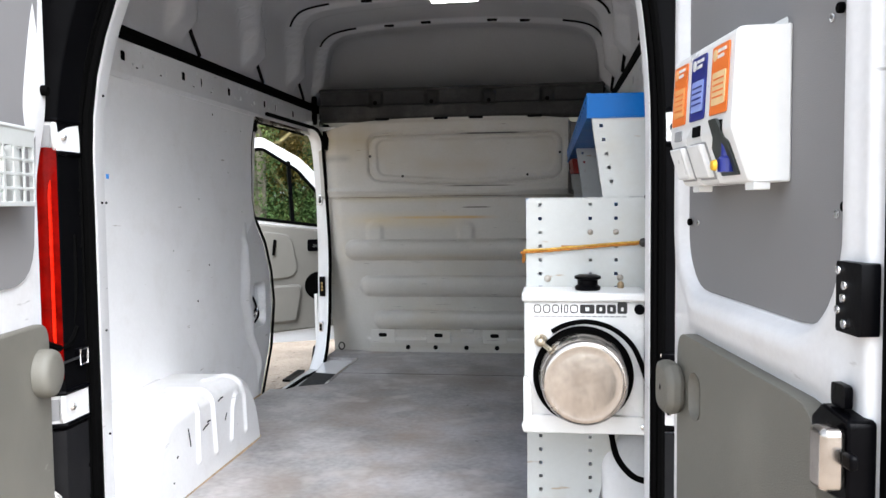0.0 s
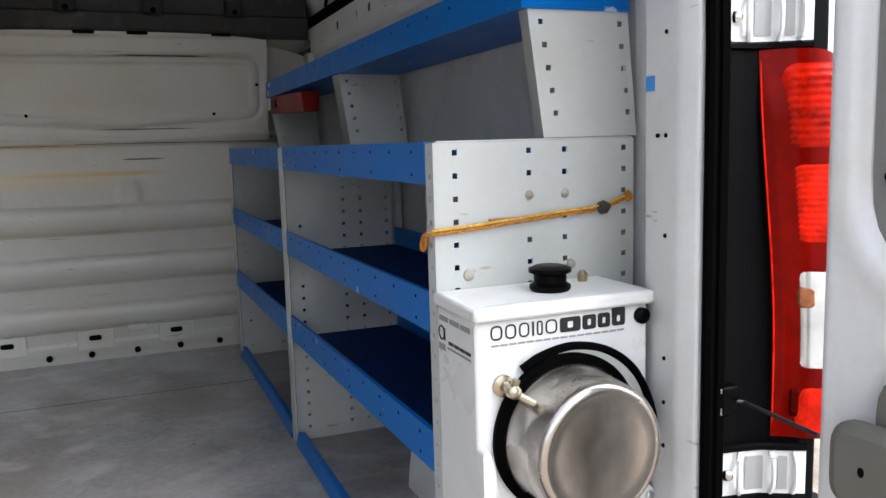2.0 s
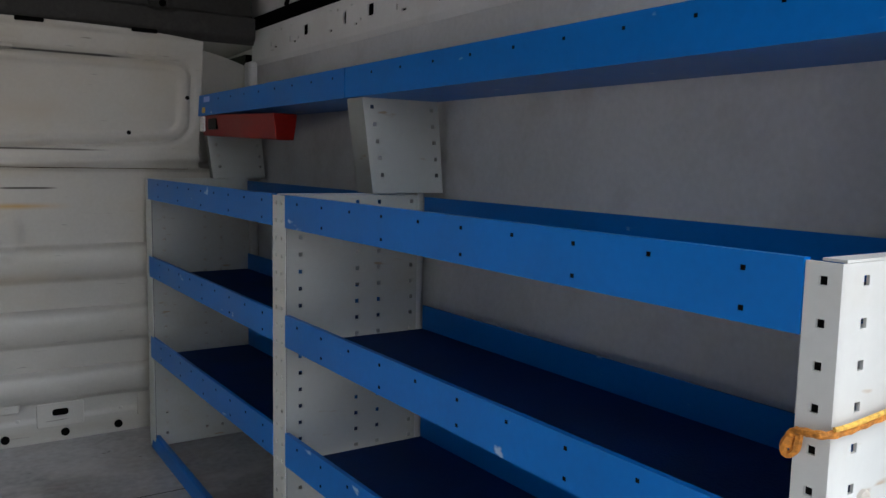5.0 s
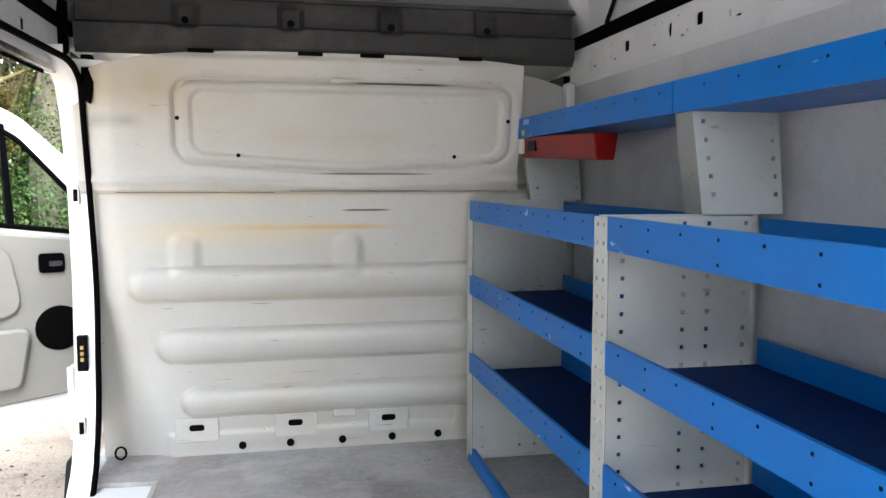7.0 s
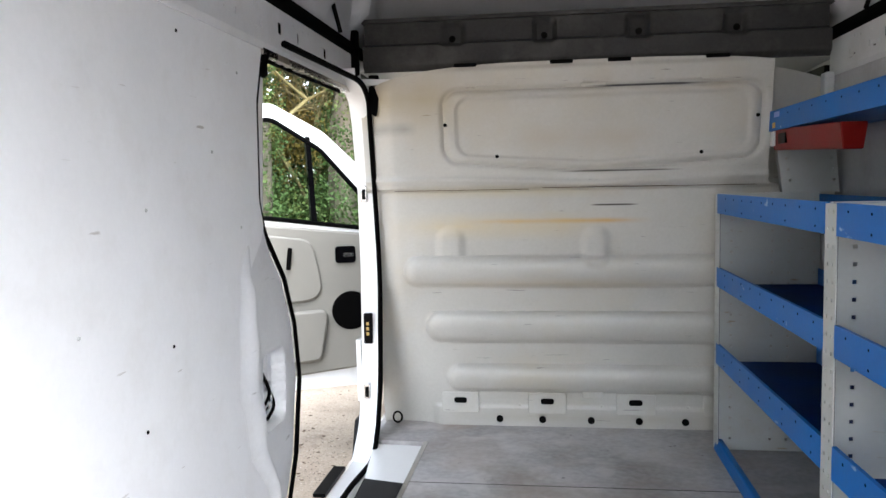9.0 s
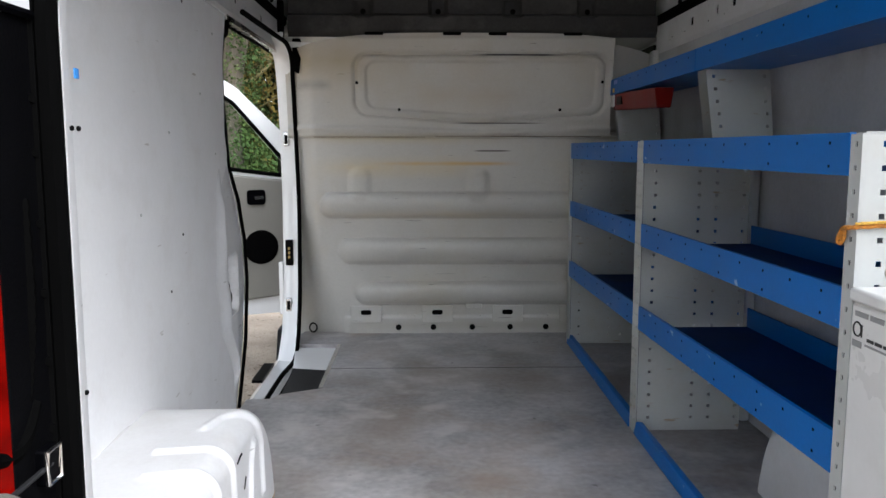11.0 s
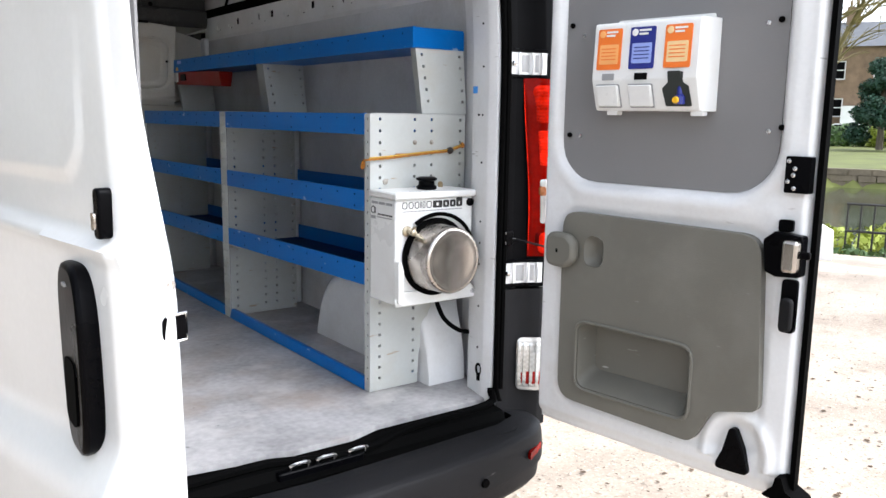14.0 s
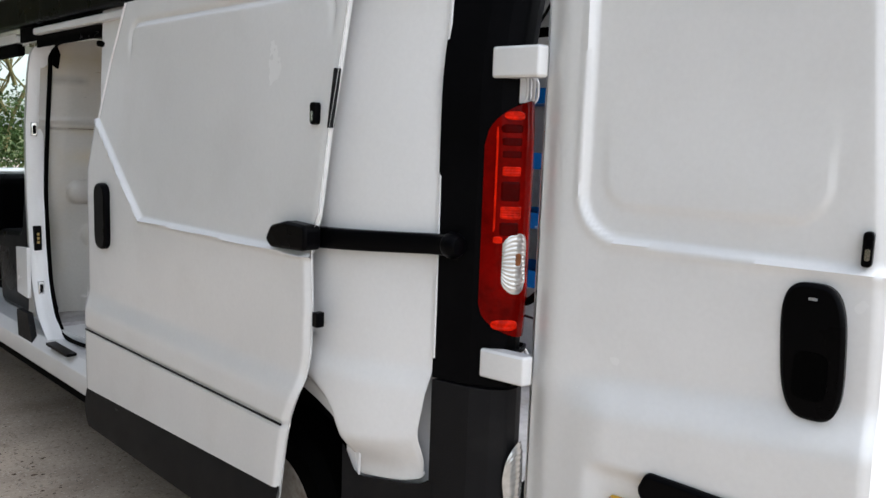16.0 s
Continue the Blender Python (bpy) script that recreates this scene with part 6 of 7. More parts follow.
    # cab shell past the post
    part("cab_floor", box(-0.85, 0.9, 3.1, 4.9, 0.42, 0.50), DARK, van)
    part("cab_roof", plate(fillet([(2.95, 1.975), (4.1, 1.945), (4.2, 1.96), (4.2, 2.02), (2.95, 2.045)], 0.02), -0.86, 0.92, YZ), PAINT, van, "white cab roof")
    for x in (-0.86, 0.86):
        part("screen_pillar", plate(fillet([(4.08, 1.945), (4.85, 1.25), (4.95, 1.25), (4.2, 2.02)], 0.02), x, x + 0.06, YZ), PAINT, van, "white windscreen pillar")
    part("windscreen", plate([(4.14, 1.955), (4.88, 1.255), (4.886, 1.26), (4.146, 1.96)], -0.80, 0.86, YZ), GLASS, van, "clear windscreen").visible_shadow = False
    part("cab_side_trim", box(0.90, 0.925, 3.08, 4.9, 0.45, 1.95), BLACKPAINT, van, "dark trim of the far cab side")
    part("dashboard", box(-0.85, 0.9, 4.45, 4.95, 0.5, 1.2), BLACKPAINT, van, "dark dashboard", bevel=0.06)
    part("bonnet", plate(fillet([(4.8, 0.3), (5.6, 0.3), (5.7, 0.8), (5.5, 1.0), (4.95, 1.22), (4.8, 1.22)], 0.08), -0.88, 0.94, YZ), PAINT, van, "white bonnet and front end")
    for x in (-0.75, 0.25):
        part("cab_seat", plate(fillet([(3.25, 0.5), (3.8, 0.5), (3.85, 0.92), (3.42, 0.95), (3.25, 1.62), (3.12, 1.62)], 0.06), x, x + 0.5, YZ), BLACKPAINT, van, "dark cloth cab seat", bevel=0.03)


build_left_side()


def build_sliding_door():
    REAR = [(0.44, 0.58), (0.55, 0.562), (0.68, 0.54), (0.76, 0.518), (0.85, 0.478), (0.95, 0.455), (1.08, 0.450), (1.22, 0.458), (1.27, 0.45), (1.31, 0.432), (1.52, 0.405), (1.67, 0.378), (1.96, 0.335)]
    FRONT = [(0.44, 1.925), (0.6, 1.93), (0.8, 1.93), (0.95, 1.925), (1.2, 1.925), (1.36, 1.925), (1.52, 1.865), (1.75, 1.755), (1.96, 1.635)]

    def skin(s, t):
        z0 = 0.545 - 0.05 * s
        z = z0 + (1.955 - z0) * t
        y = lerp(REAR, z) + (lerp(FRONT, z) - lerp(REAR, z)) * s
        x = -0.962 + 0.045 * max(z - 1.25, 0) ** 1.2 - 0.018 * step(0.90, 0.80, z) + 0.007 * math.exp(-((z - 0.735) / 0.007) ** 2)
        line = min(z - 1.208, (z - 1.208) - (y - 1.46) * 0.87)
        x += 0.012 * step(-0.004, 0.012, line) - 0.010 * math.exp(-((line + 0.004) / 0.0055) ** 2)
        x += 0.009 * math.exp(-(rdist(y, z, 1.0, 1.55, 0.585, 0.33, 0.06) / 0.009) ** 2) * step(1.74, 1.84, z)
        x += 0.012 * step(0.022, 0.0, y - lerp(REAR, z)) + 0.005 * step(0.02, 0, lerp(FRONT, z) - y)
        return Vector((x, y, z))
    d = part("sliding_door", surface(skin, 190, 240), PAINT, van, "white sliding side door slid fully open", smooth=60)

    def rim(edge):
        def fn(s, t):
            z = 0.46 + 1.495 * s
            x = -0.962 + 0.045 * max(z - 1.25, 0) ** 1.2 - 0.018 * step(0.90, 0.80, z)
            return Vector((x + 0.010 + 0.014 * t, lerp(edge, z) + (0.010 if edge is REAR else -0.010) * t, z))
        return fn
    part("rear_edge", surface(rim(REAR), 40, 4), PAINT, d, smooth=60)
    part("front_edge", surface(rim(FRONT), 40, 4), PAINT, d, smooth=60)

    def inside(s, t):
        z = 0.46 + 1.495 * t
        return Vector((-0.962 + 0.045 * max(z - 1.25, 0) ** 1.2 - 0.018 * step(0.90, 0.80, z) + 0.0235, lerp(REAR, z) + 0.010 + (lerp(FRONT, z) - lerp(REAR, z) - 0.020) * s, z))
    part("inner_skin", surface(inside, 6, 20), INNER, d)

    def skirt(s, t):
        z = 0.335 + (0.215 - 0.05 * s) * t
        y = lerp(REAR, z) + (lerp(FRONT, z) - lerp(REAR, z)) * s
        return Vector((-0.985 + 0.012 * (2 * t - 1) ** 2, y, z))
    # dark thread laid in the pressed crease to imitate its shade
    crease = [Vector((-0.9805, lerp(REAR, 0.735) + 0.02 + (lerp(FRONT, 0.735) - lerp(REAR, 0.735) - 0.04) * k / 20, 0.735)) for k in range(21)]
    part("crease_shade", tube(crease, 0.0032, 6), BUMPER, d)
    part("skirt", surface(skirt, 10, 10), BUMPER, d, "dark grey plastic lower skirt", smooth=60)
    part("door_handle", plate(rect(1.70, 1.80, 1.07, 1.315, 0.05, 6), -0.985, -0.955, YZ), BLACKPAINT, d, "black oval pull handle", bevel=0.008)
    k = part("key_plate", plate(rect(0.443, 0.468, 1.542, 1.598, 0.011, 5), -0.956, -0.93, YZ), BLACKPAINT, d, "black lock escutcheon", bevel=0.003)
    part("key_barrel", plate(rect(0.450, 0.461, 1.550, 1.575, 0.004, 2), -0.958, -0.955, YZ), CHROME, k)
    part("edge_strip", plate([(0.4035, 1.535), (0.408, 1.535), (0.384, 1.68), (0.3795, 1.68)], -0.944, -0.925, YZ), BUMPER, d, "grey rubber edge strip")
    part("roller_bracket", plate(fillet([(0.44, 1.222), (0.60, 1.215), (0.628, 1.235), (0.60, 1.275), (0.53, 1.292), (0.44, 1.288)], 0.02, 4), -0.985, -0.93, YZ), BLACKPAINT, d, "black roller bracket", bevel=0.008)
    part("edge_latch", box(-0.95, -0.925, 0.43, 0.452, 1.02, 1.06), BLACKPAINT, d, bevel=0.003)


build_sliding_door()


def build_cab_door():
    d = Vector((-0.9, -0.43, 0)).normalized()
    o = Vector((-0.87, 4.243, 0))
    nrm = Vector((-0.43, 0.9, 0)).normalized()
    put = lambda u, v, z: o + d * u + nrm * v + Vector((0, 0, z))
    out = fillet([(0.0, 0.52), (0.15, 0.44), (1.02, 0.44), (1.06, 0.8), (1.06, 1.42), (1.0, 1.915), (0.78, 1.975), (0.50, 1.82), (0.02, 1.36)], [0.05, 0.05, 0.1, 0.1, 0.02, 0.1, 0.12, 0.2, 0.05], 6)
    win = fillet([(0.13, 1.28), (0.96, 1.39), (0.91, 1.85), (0.78, 1.89), (0.52, 1.725)], [0.03, 0.03, 0.06, 0.1, 0.2], 6)
    door = part("cab_door", plate(out, 0.0, 0.07, put, [win]), PAINT, van, "white front passenger door standing open", bevel=0.015)
    part("window_pane", plate(win, 0.03, 0.034, put), GLASS, door).visible_shadow = False
    sealline = [put(p.x, -0.004, p.y) for p in win]
    part("window_seal", tube([*sealline, sealline[0]], 0.012, 6), BLACK, door)
    part("window_bar", plate([(0.545, 1.335), (0.575, 1.34), (0.595, 1.80), (0.57, 1.79)], -0.008, 0.05, put), BLACKPAINT, door)
    trim = part("trim_panel", plate(fillet([(0.10, 0.56), (1.0, 0.50), (1.02, 1.36), (0.08, 1.25)], 0.08), -0.03, -0.001, put), CABTRIM, door, "beige-grey moulded door trim", bevel=0.012)
    part("arm_panel", plate(fillet([(0.52, 0.93), (1.0, 0.90), (1.0, 1.31), (0.58, 1.25)], [0.1, 0.02, 0.02, 0.1]), -0.05, -0.031, put), CABTRIM, trim, bevel=0.012)
    part("door_pocket", plate(fillet([(0.55, 0.60), (1.0, 0.58), (1.0, 0.86), (0.5, 0.88)], 0.05), -0.07, -0.031, put), CABTRIM, trim, bevel=0.015)
    part("speaker", puck(put, 0.38, 0.86, 0.105, 0.105, -0.031, -0.04), BLACK, trim, "black round speaker grille")
    hb = part("handle_cup", plate(rect(0.35, 0.46, 1.12, 1.21, 0.02), -0.042, -0.031, put), BLACKPAINT, trim, "black door release")
    part("release", plate(rect(0.36, 0.42, 1.15, 1.175, 0.008, 3), -0.048, -0.043, put), CHROME, hb)
    part("window_winder", tube([put(0.70, -0.055, 1.21), put(0.71, -0.075, 1.15), put(0.715, -0.075, 1.10)], 0.012, 8), BLACK, trim, "black window winder")
    part("door_mirror", plate(rect(0.0, 0.2, 1.28, 1.5, 0.05), 0.10, 0.2, put), BLACKPAINT, door)


build_cab_door()


# ---- shelving ----
def hole_rows(cols, z0, z1, pitch=0.0373, size=0.0045, skip=()):
    out = []
    n = int((z1 - z0) / pitch)
    for x0, x1 in cols:
        for k in range(n + 1):
            z = z1 - k * pitch
            x = x0 + (x1 - x0) * (z - z0) / (z1 - z0)
            if not any(a < x < b and c < z < d for a, b, c, d in skip):
                out.append(rect(x - size, x + size, z - size, z + size))
    return out


def build_shelves():
    unit = thing("shelf_unit", (0.65, 1.6, FZ), "blue and cream steel van shelving with three long shelves", "shelving")
    end_out = [(0.470, FZ + 0.002), (0.658, FZ + 0.002), (0.662, 0.66), (0.69, 0.78), (0.74, 0.89), (0.80, 0.93), (0.846, 0.94), (0.846, 1.478), (0.470, 1.478)]
    cut = [(0.64, 0.9, 0.5, 0.90), (0.60, 0.68, 0.5, 0.60), (0.79, 0.9, 0.5, 0.96)]
    slew = lambda y: 0.009 * max(1.6 - y, 0) / 1.2      # the front runs a little askew towards the rear
    uprights = []
    for y, nm in ((0.395, "end_panel"), (1.625, "upright"), (2.78, "upright")):
        out = end_out if y < 1 else [(0.462, FZ + 0.002), (0.80, FZ + 0.002), (0.80, 1.478), (0.462, 1.478)]
        cols = [(0.505, 0.505), (0.639, 0.639), (0.707, 0.707), (0.826, 0.826)] if y < 1 else [(0.508, 0.508), (0.645, 0.645), (0.70, 0.70), (0.785, 0.785)]
        holes = hole_rows(cols, 0.60, 1.462, skip=cut if y < 1 else ())
        u = part(nm, plate(out, y, y + 0.003, XZ, holes), CREAM, unit, "perforated cream steel end panel" if y < 1 else "perforated cream steel upright", smooth=0)
        w = 0.034 if y < 1 else 0.07
        fh = [rect(y - 0.002 + f - 0.004, y - 0.002 + f + 0.004, 1.462 - k * 0.0373 - 0.004, 1.462 - k * 0.0373 + 0.004) for k in range(24) for f in ((w / 2,) if y < 1 else (w * 0.28, w * 0.72))]
        y0 = y if y < 1 else y - 0.035
        fh = [[(p[0] + (y0 - y + 0.002), p[1]) for p in h] for h in fh]
        part("front_flange", plate(rect(y0, y0 + w, FZ + 0.002, 1.478), 0.4585 + slew(y), 0.4615 + slew(y), YZ, fh), CREAM, u, smooth=0)
        part("flange_back", box(0.4616 + slew(y), 0.463 + slew(y), y0 + 0.002, y0 + w - 0.002, FZ + 0.003, 1.477), DARK, u, smooth=0)
        part("back_flange", box(0.80 if y > 1 else 0.8465, 0.803 if y > 1 else 0.8495, y + 0.0035, y + 0.03, FZ + 0.01 if y > 1 else 0.95, 1.478), CREAM, u)
        part("top_flange", box(0.464 + slew(y), 0.80 if y > 1 else 0.844, y, y + 0.022, 1.4785, 1.481), CREAM, u)
        uprights.append(u)
    for x, z, r in ((0.639, 1.388, 0.008), (0.707, 1.388, 0.008), (0.525, 1.262, 0.010), (0.718, 1.265, 0.009)):
        part("bolt", lathe([(r, 0), (r * 0.9, 0.003), (r * 0.4, 0.006)], (x, 0.395, z), (0, -1, 0), 12), RIM, uprights[0])
    # shelves: two bays, three levels with lips front and back
    bays = ((0.430, 1.589), (1.661, 2.778))
    levels = ((1.480, 1.412, 0.0), (1.228, 1.160, 0.006), (0.972, 0.900, 0.022))
    for y0, y1 in bays:
        for zt, zb, tilt in levels:
            lean = lambda z, y, t=tilt: z + t * (1.6 - y) / 1.2
            bm = bmesh.new()

            def slab(pts, a, b):
                va = [bm.verts.new((x + slew(a), a, lean(z, a))) for x, z in pts]
                vb = [bm.verts.new((x + slew(b), b, lean(z, b))) for x, z in pts]
                for i in range(len(pts)):
                    bm.faces.new((va[i - 1], va[i], vb[i], vb[i - 1]))
                bm.faces.new(va)
                bm.faces.new(vb)
            slab([(0.4575, zb), (0.800, zb), (0.800, zt - 0.006), (0.797, zt - 0.006), (0.797, zb + 0.003), (0.4605, zb + 0.003), (0.4605, zt - 0.003), (0.467, zt - 0.003), (0.467, zt), (0.4575, zt)], y0, y1)
            sh = part("shelf", bm, BLUE, unit, "blue steel shelf tray with a folded front lip")
            # added navy sheet that imitates shade on the tray's blue floor
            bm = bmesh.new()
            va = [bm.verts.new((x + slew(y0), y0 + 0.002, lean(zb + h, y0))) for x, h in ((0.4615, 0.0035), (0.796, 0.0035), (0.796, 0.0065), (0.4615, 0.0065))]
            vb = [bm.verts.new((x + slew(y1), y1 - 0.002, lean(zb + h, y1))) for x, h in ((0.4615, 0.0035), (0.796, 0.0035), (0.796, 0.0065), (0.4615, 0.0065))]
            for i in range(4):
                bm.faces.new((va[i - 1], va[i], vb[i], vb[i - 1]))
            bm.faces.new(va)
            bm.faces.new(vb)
            part("shelf_shade", bm, TRAYSHADE, sh, "dark navy sheet imitating shade on the blue tray floor", smooth=0)
            n = int((y1 - y0) / 0.115)
            for k in range(n):
                y = y0 + 0.06 + k * 0.115
                for dz in ((0.018,) if k % 2 else (0.018, -0.02)):
                    z = lean((zt + zb) / 2 + dz, y)
                    part("lip_hole", box(0.4565 + slew(y), 0.4578 + slew(y), y - 0.0025, y + 0.0025, z - 0.0025, z + 0.0025), DARK, sh, smooth=0)
        part("floor_rail", plate(fillet([(0.452, FZ + 0.001), (0.488, FZ + 0.001), (0.484, FZ + 0.04), (0.462, FZ + 0.044)], 0.006, 3), y0, y1, lambda u, v, w: Vector((u + slew(v), v, w))), BLUE, unit, "blue painted bottom rail on the floor")
    # raised top shelf
    for y, w in ((0.402, 0.0), (1.605, 0.08), (2.765, 0.03)):
        front = [(0.672, 1.482), (0.858, 1.482), (0.838, 1.694), (0.643, 1.694)]
        cols = [(0.700, 0.668), (0.842, 0.822)]
        u = part("top_upright", plate(front, y, y + 0.003, XZ, hole_rows(cols, 1.50, 1.672)), CREAM, unit, "slanted cream steel bracket of the top shelf", smooth=0)
        bm = bmesh.new()
        q = [bm.verts.new(p) for p in ((0.672, y + 0.0035, 1.482), (0.672, y + 0.075 * (w == 0.08) + 0.03 * (w != 0.08), 1.482), (0.643, y + 0.075 * (w == 0.08) + 0.03 * (w != 0.08), 1.694), (0.643, y + 0.0035, 1.694))]
        bm.faces.new(q)
        bmesh.ops.solidify(bm, geom=bm.faces, thickness=0.003)
        part("flange", bm, CREAM, u)
        part("back_flange", box(0.832, 0.835, y + 0.0035, y + 0.04, 1.482, 1.69), CREAM, u)
    for y0, y1 in ((0.398, 1.663), (1.667, 2.81)):
        t = part("top_shelf", plate([(0.630, 1.692), (0.838, 1.692), (0.838, 1.752), (0.835, 1.752), (0.835, 1.695), (0.633, 1.695), (0.633, 1.756), (0.640, 1.756), (0.640, 1.759), (0.630, 1.759)], y0, y1), BLUE, unit, "blue steel top shelf tray")
        if y0 < 1:
            part("end_lip", box(0.6335, 0.8345, 0.398, 0.401, 1.6955, 1.757), BLUE, t)
        for k in range(int((y1 - y0) / 0.12)):
            y = y0 + 0.06 + k * 0.12
            part("lip_hole", box(0.629, 0.6302, y - 0.0025, y + 0.0025, 1.737, 1.742), DARK, t, smooth=0)
        if y0 > 1:
            part("price_mark", box(0.6285, 0.6302, 2.66, 2.72, 1.735, 1.752), PALEBLUE, t, "small pale sticker")
            part("yellow_mark", box(0.6285, 0.6302, 2.71, 2.74, 1.70, 1.718), YELLOWP, t, "small yellow sticker")
    return unit


build_shelves()


def build_red_bin():
    bin_ = thing("red_bin", (0.70, 2.4, 1.635), "long red plastic bin hung under the top shelf", "bin")
    bm = plate(fillet([(0.648, 1.627), (0.70, 1.627), (0.71, 1.700), (0.638, 1.700)], 0.006, 3), 2.12, 2.79)
    bm.transform(Matrix.Translation((0, 2.79, 1.66)) @ Matrix.Rotation(radians(1.9), 4, "X") @ Matrix.Translation((0, -2.79, -1.66)))
    body = part("body", bm, RED, bin_, bevel=0.003)
    part("end_label", box(0.634, 0.6395, 2.74, 2.785, 1.64, 1.69), WHITEBOX, body, "white paper label")
    part("face_print", plate(rect(2.62, 2.70, 1.645, 1.68, 0.005, 2), 0.637, 0.648, YZ), BLACKPAINT, body)


build_red_bin()


def build_wash_unit():
    unit = thing("wash_unit", (0.613, 0.31, 0.883), "white enamelled wash unit with a round steel bowl", "wash basin")
    case = part("case", box(0.466, 0.766, 0.238, 0.390, 0.887, 1.218), WHITEBOX, unit, "white enamelled steel case", bevel=0.006)
    part("lid", box(0.460, 0.772, 0.226, 0.3900, 1.2185, 1.241), WHITEBOX, unit, "white overlapping lid", bevel=0.006)
    part("lower_flange", plate(fillet([(0.462, 0.884), (0.772, 0.884), (0.776, 0.905), (0.76, 0.93), (0.474, 0.93), (0.458, 0.905)], 0.008, 3), 0.226, 0.2375), WHITEBOX, case, bevel=0.003)
    part("side_flange", plate(fillet([(0.464, 0.90), (0.484, 0.89), (0.484, 1.0), (0.475, 1.03), (0.464, 1.03)], 0.006, 3), 0.215, 0.2375), WHITEBOX, case)
    for x in (0.476, 0.762):
        part("corner_screw", lathe([(0.008, 0), (0.007, 0.004), (0.003, 0.006)], (x, 0.2255, 0.905), (0, -1, 0), 12), CHROME, case)
    c = Vector((0.613, 0.2375, 1.033))
    part("gasket", lathe([(0.113, 0.0), (0.124, 0.002), (0.125, 0.011), (0.119, 0.016), (0.107, 0.012)], c, (0, -1, 0), 64), BLACK, case, "black rubber gasket ring")
    bowl = lathe([(0.108, 0.004), (0.111, 0.012), (0.109, 0.020), (0.107, 0.022), (0.1055, 0.06), (0.104, 0.096), (0.101, 0.103), (0.095, 0.107), (0.088, 0.1065), (0.076, 0.1050), (0.072, 0.1058), (0.050, 0.1046), (0.046, 0.1052), (0.02, 0.1044), (0.0001, 0.1042)], c, (0, -1, 0), 72)
    part("bowl", bowl, STEEL, unit, "brushed stainless steel bowl", smooth=50)
    part("filler_cap", lathe([(0.030, 0), (0.033, 0.004), (0.033, 0.009), (0.026, 0.014), (0.026, 0.026), (0.034, 0.030), (0.034, 0.036), (0.024, 0.040), (0.0001, 0.0395)], (0.628, 0.305, 1.2412), (0, 0, 1), 36), BLACKPAINT, unit, "black plastic filler cap")
    part("fitting", lathe([(0.008, 0), (0.009, 0.012), (0.004, 0.018)], (0.716, 0.35, 1.2412), (0, 0, 1), 12), mat("tarnished_brass", (0.4, 0.3, 0.18), 0.4, 1.0, bump=0.01), unit)
    # tap
    metal = mat("tarnished_nickel", (0.46, 0.40, 0.30), 0.28, 1.0, var=0.35, scale=40, fine=120, bump=0.01)
    tap = part("tap", lathe([(0.017, 0), (0.017, 0.005), (0.008, 0.008), (0.007, 0.028), (0.011, 0.03), (0.010, 0.042), (0.004, 0.046)], (0.508, 0.2375, 1.120), (0, -1, 0), 20), metal, unit, "tarnished nickel tap")
    part("lever", tube([(0.508, 0.205, 1.122), (0.512, 0.200, 1.138)], 0.006, 8), metal, tap)
    part("spout", tube(smoothline([(0.508, 0.21, 1.12), (0.525, 0.195, 1.108), (0.545, 0.185, 1.095), (0.556, 0.18, 1.083)], 5), 0.006, 8), metal, tap)
    # hose
    pts = [(0.536, 0.229, 1.143), (0.57, 0.225, 1.161), (0.622, 0.222, 1.170), (0.682, 0.220, 1.155), (0.733, 0.219, 1.112), (0.764, 0.220, 1.04), (0.782, 0.232, 0.965), (0.786, 0.262, 0.92)]
    part("hose", tube(smoothline(pts, 6), 0.0065, 8), BLACK, unit, "black rubber hose")
    part("drain_hose", tube(smoothline([(0.69, 0.33, 0.8865), (0.692, 0.325, 0.85), (0.705, 0.30, 0.80), (0.74, 0.27, 0.765), (0.785, 0.262, 0.752)], 6), 0.008, 8), BLACK, unit, "black drain hose hanging below")
    part("cable", tube(smoothline([(0.765, 0.36, 1.17), (0.785, 0.35, 1.13), (0.79, 0.345, 1.06), (0.775, 0.35, 1.0)], 6), 0.006, 8), BLACK, unit)
    part("button", lathe([(0.013, 0), (0.013, 0.008), (0.008, 0.012)], (0.752, 0.238, 1.200), (0, -1, 0), 14), BLACKPAINT, case, "small black push button")
    # maker's mark as plain shapes: thin rings and strokes, then heavy blocks
    flat = lambda u, v, w: Vector((u, 0.2378 - v, w))
    x = 0.490
    for w, ring in ((0.019, True), (0.018, True), (0.017, True), (0.0032, False), (0.010, True), (0.020, True)):
        hole = [rect(x + 0.0024, x + w - 0.0024, 1.1915, 1.2085, min(w / 2 - 0.0034, 0.006), 4)] if ring else []
        part("thin_print", plate(rect(x, x + w, 1.189, 1.211, min(w / 2 - 0.0001, 0.009), 5), 0.0, 0.0012, flat, hole), INK, case, smooth=0)
        x += w + 0.0048
    for w, h in ((0.036, 0.0225), (0.024, 0.0225), (0.022, 0.0225), (0.024, 0.030)):
        part("bold_print", plate(rect(x, x + w, 1.1885, 1.1885 + h, 0.005, 4), 0.0, 0.0012, flat, [rect(x + w * 0.36, x + w * 0.64, 1.1945, 1.2045, 0.002, 2)]), INK, case, smooth=0)
        x += w + 0.0035
    for x in range(16):
        part("print_line", box(0.491 + x * 0.0145, 0.503 + x * 0.0145, 0.2368, 0.2379, 1.1795, 1.1825), GREYINK, case, smooth=0)
    # printed side label: a heading, an emblem and two lines, all too small to read
    def side_bar(name, y0, y1, z0, z1, material):
        part(name, box(0.4650, 0.4660, y0, y1, z0, z1), material, case, smooth=0)
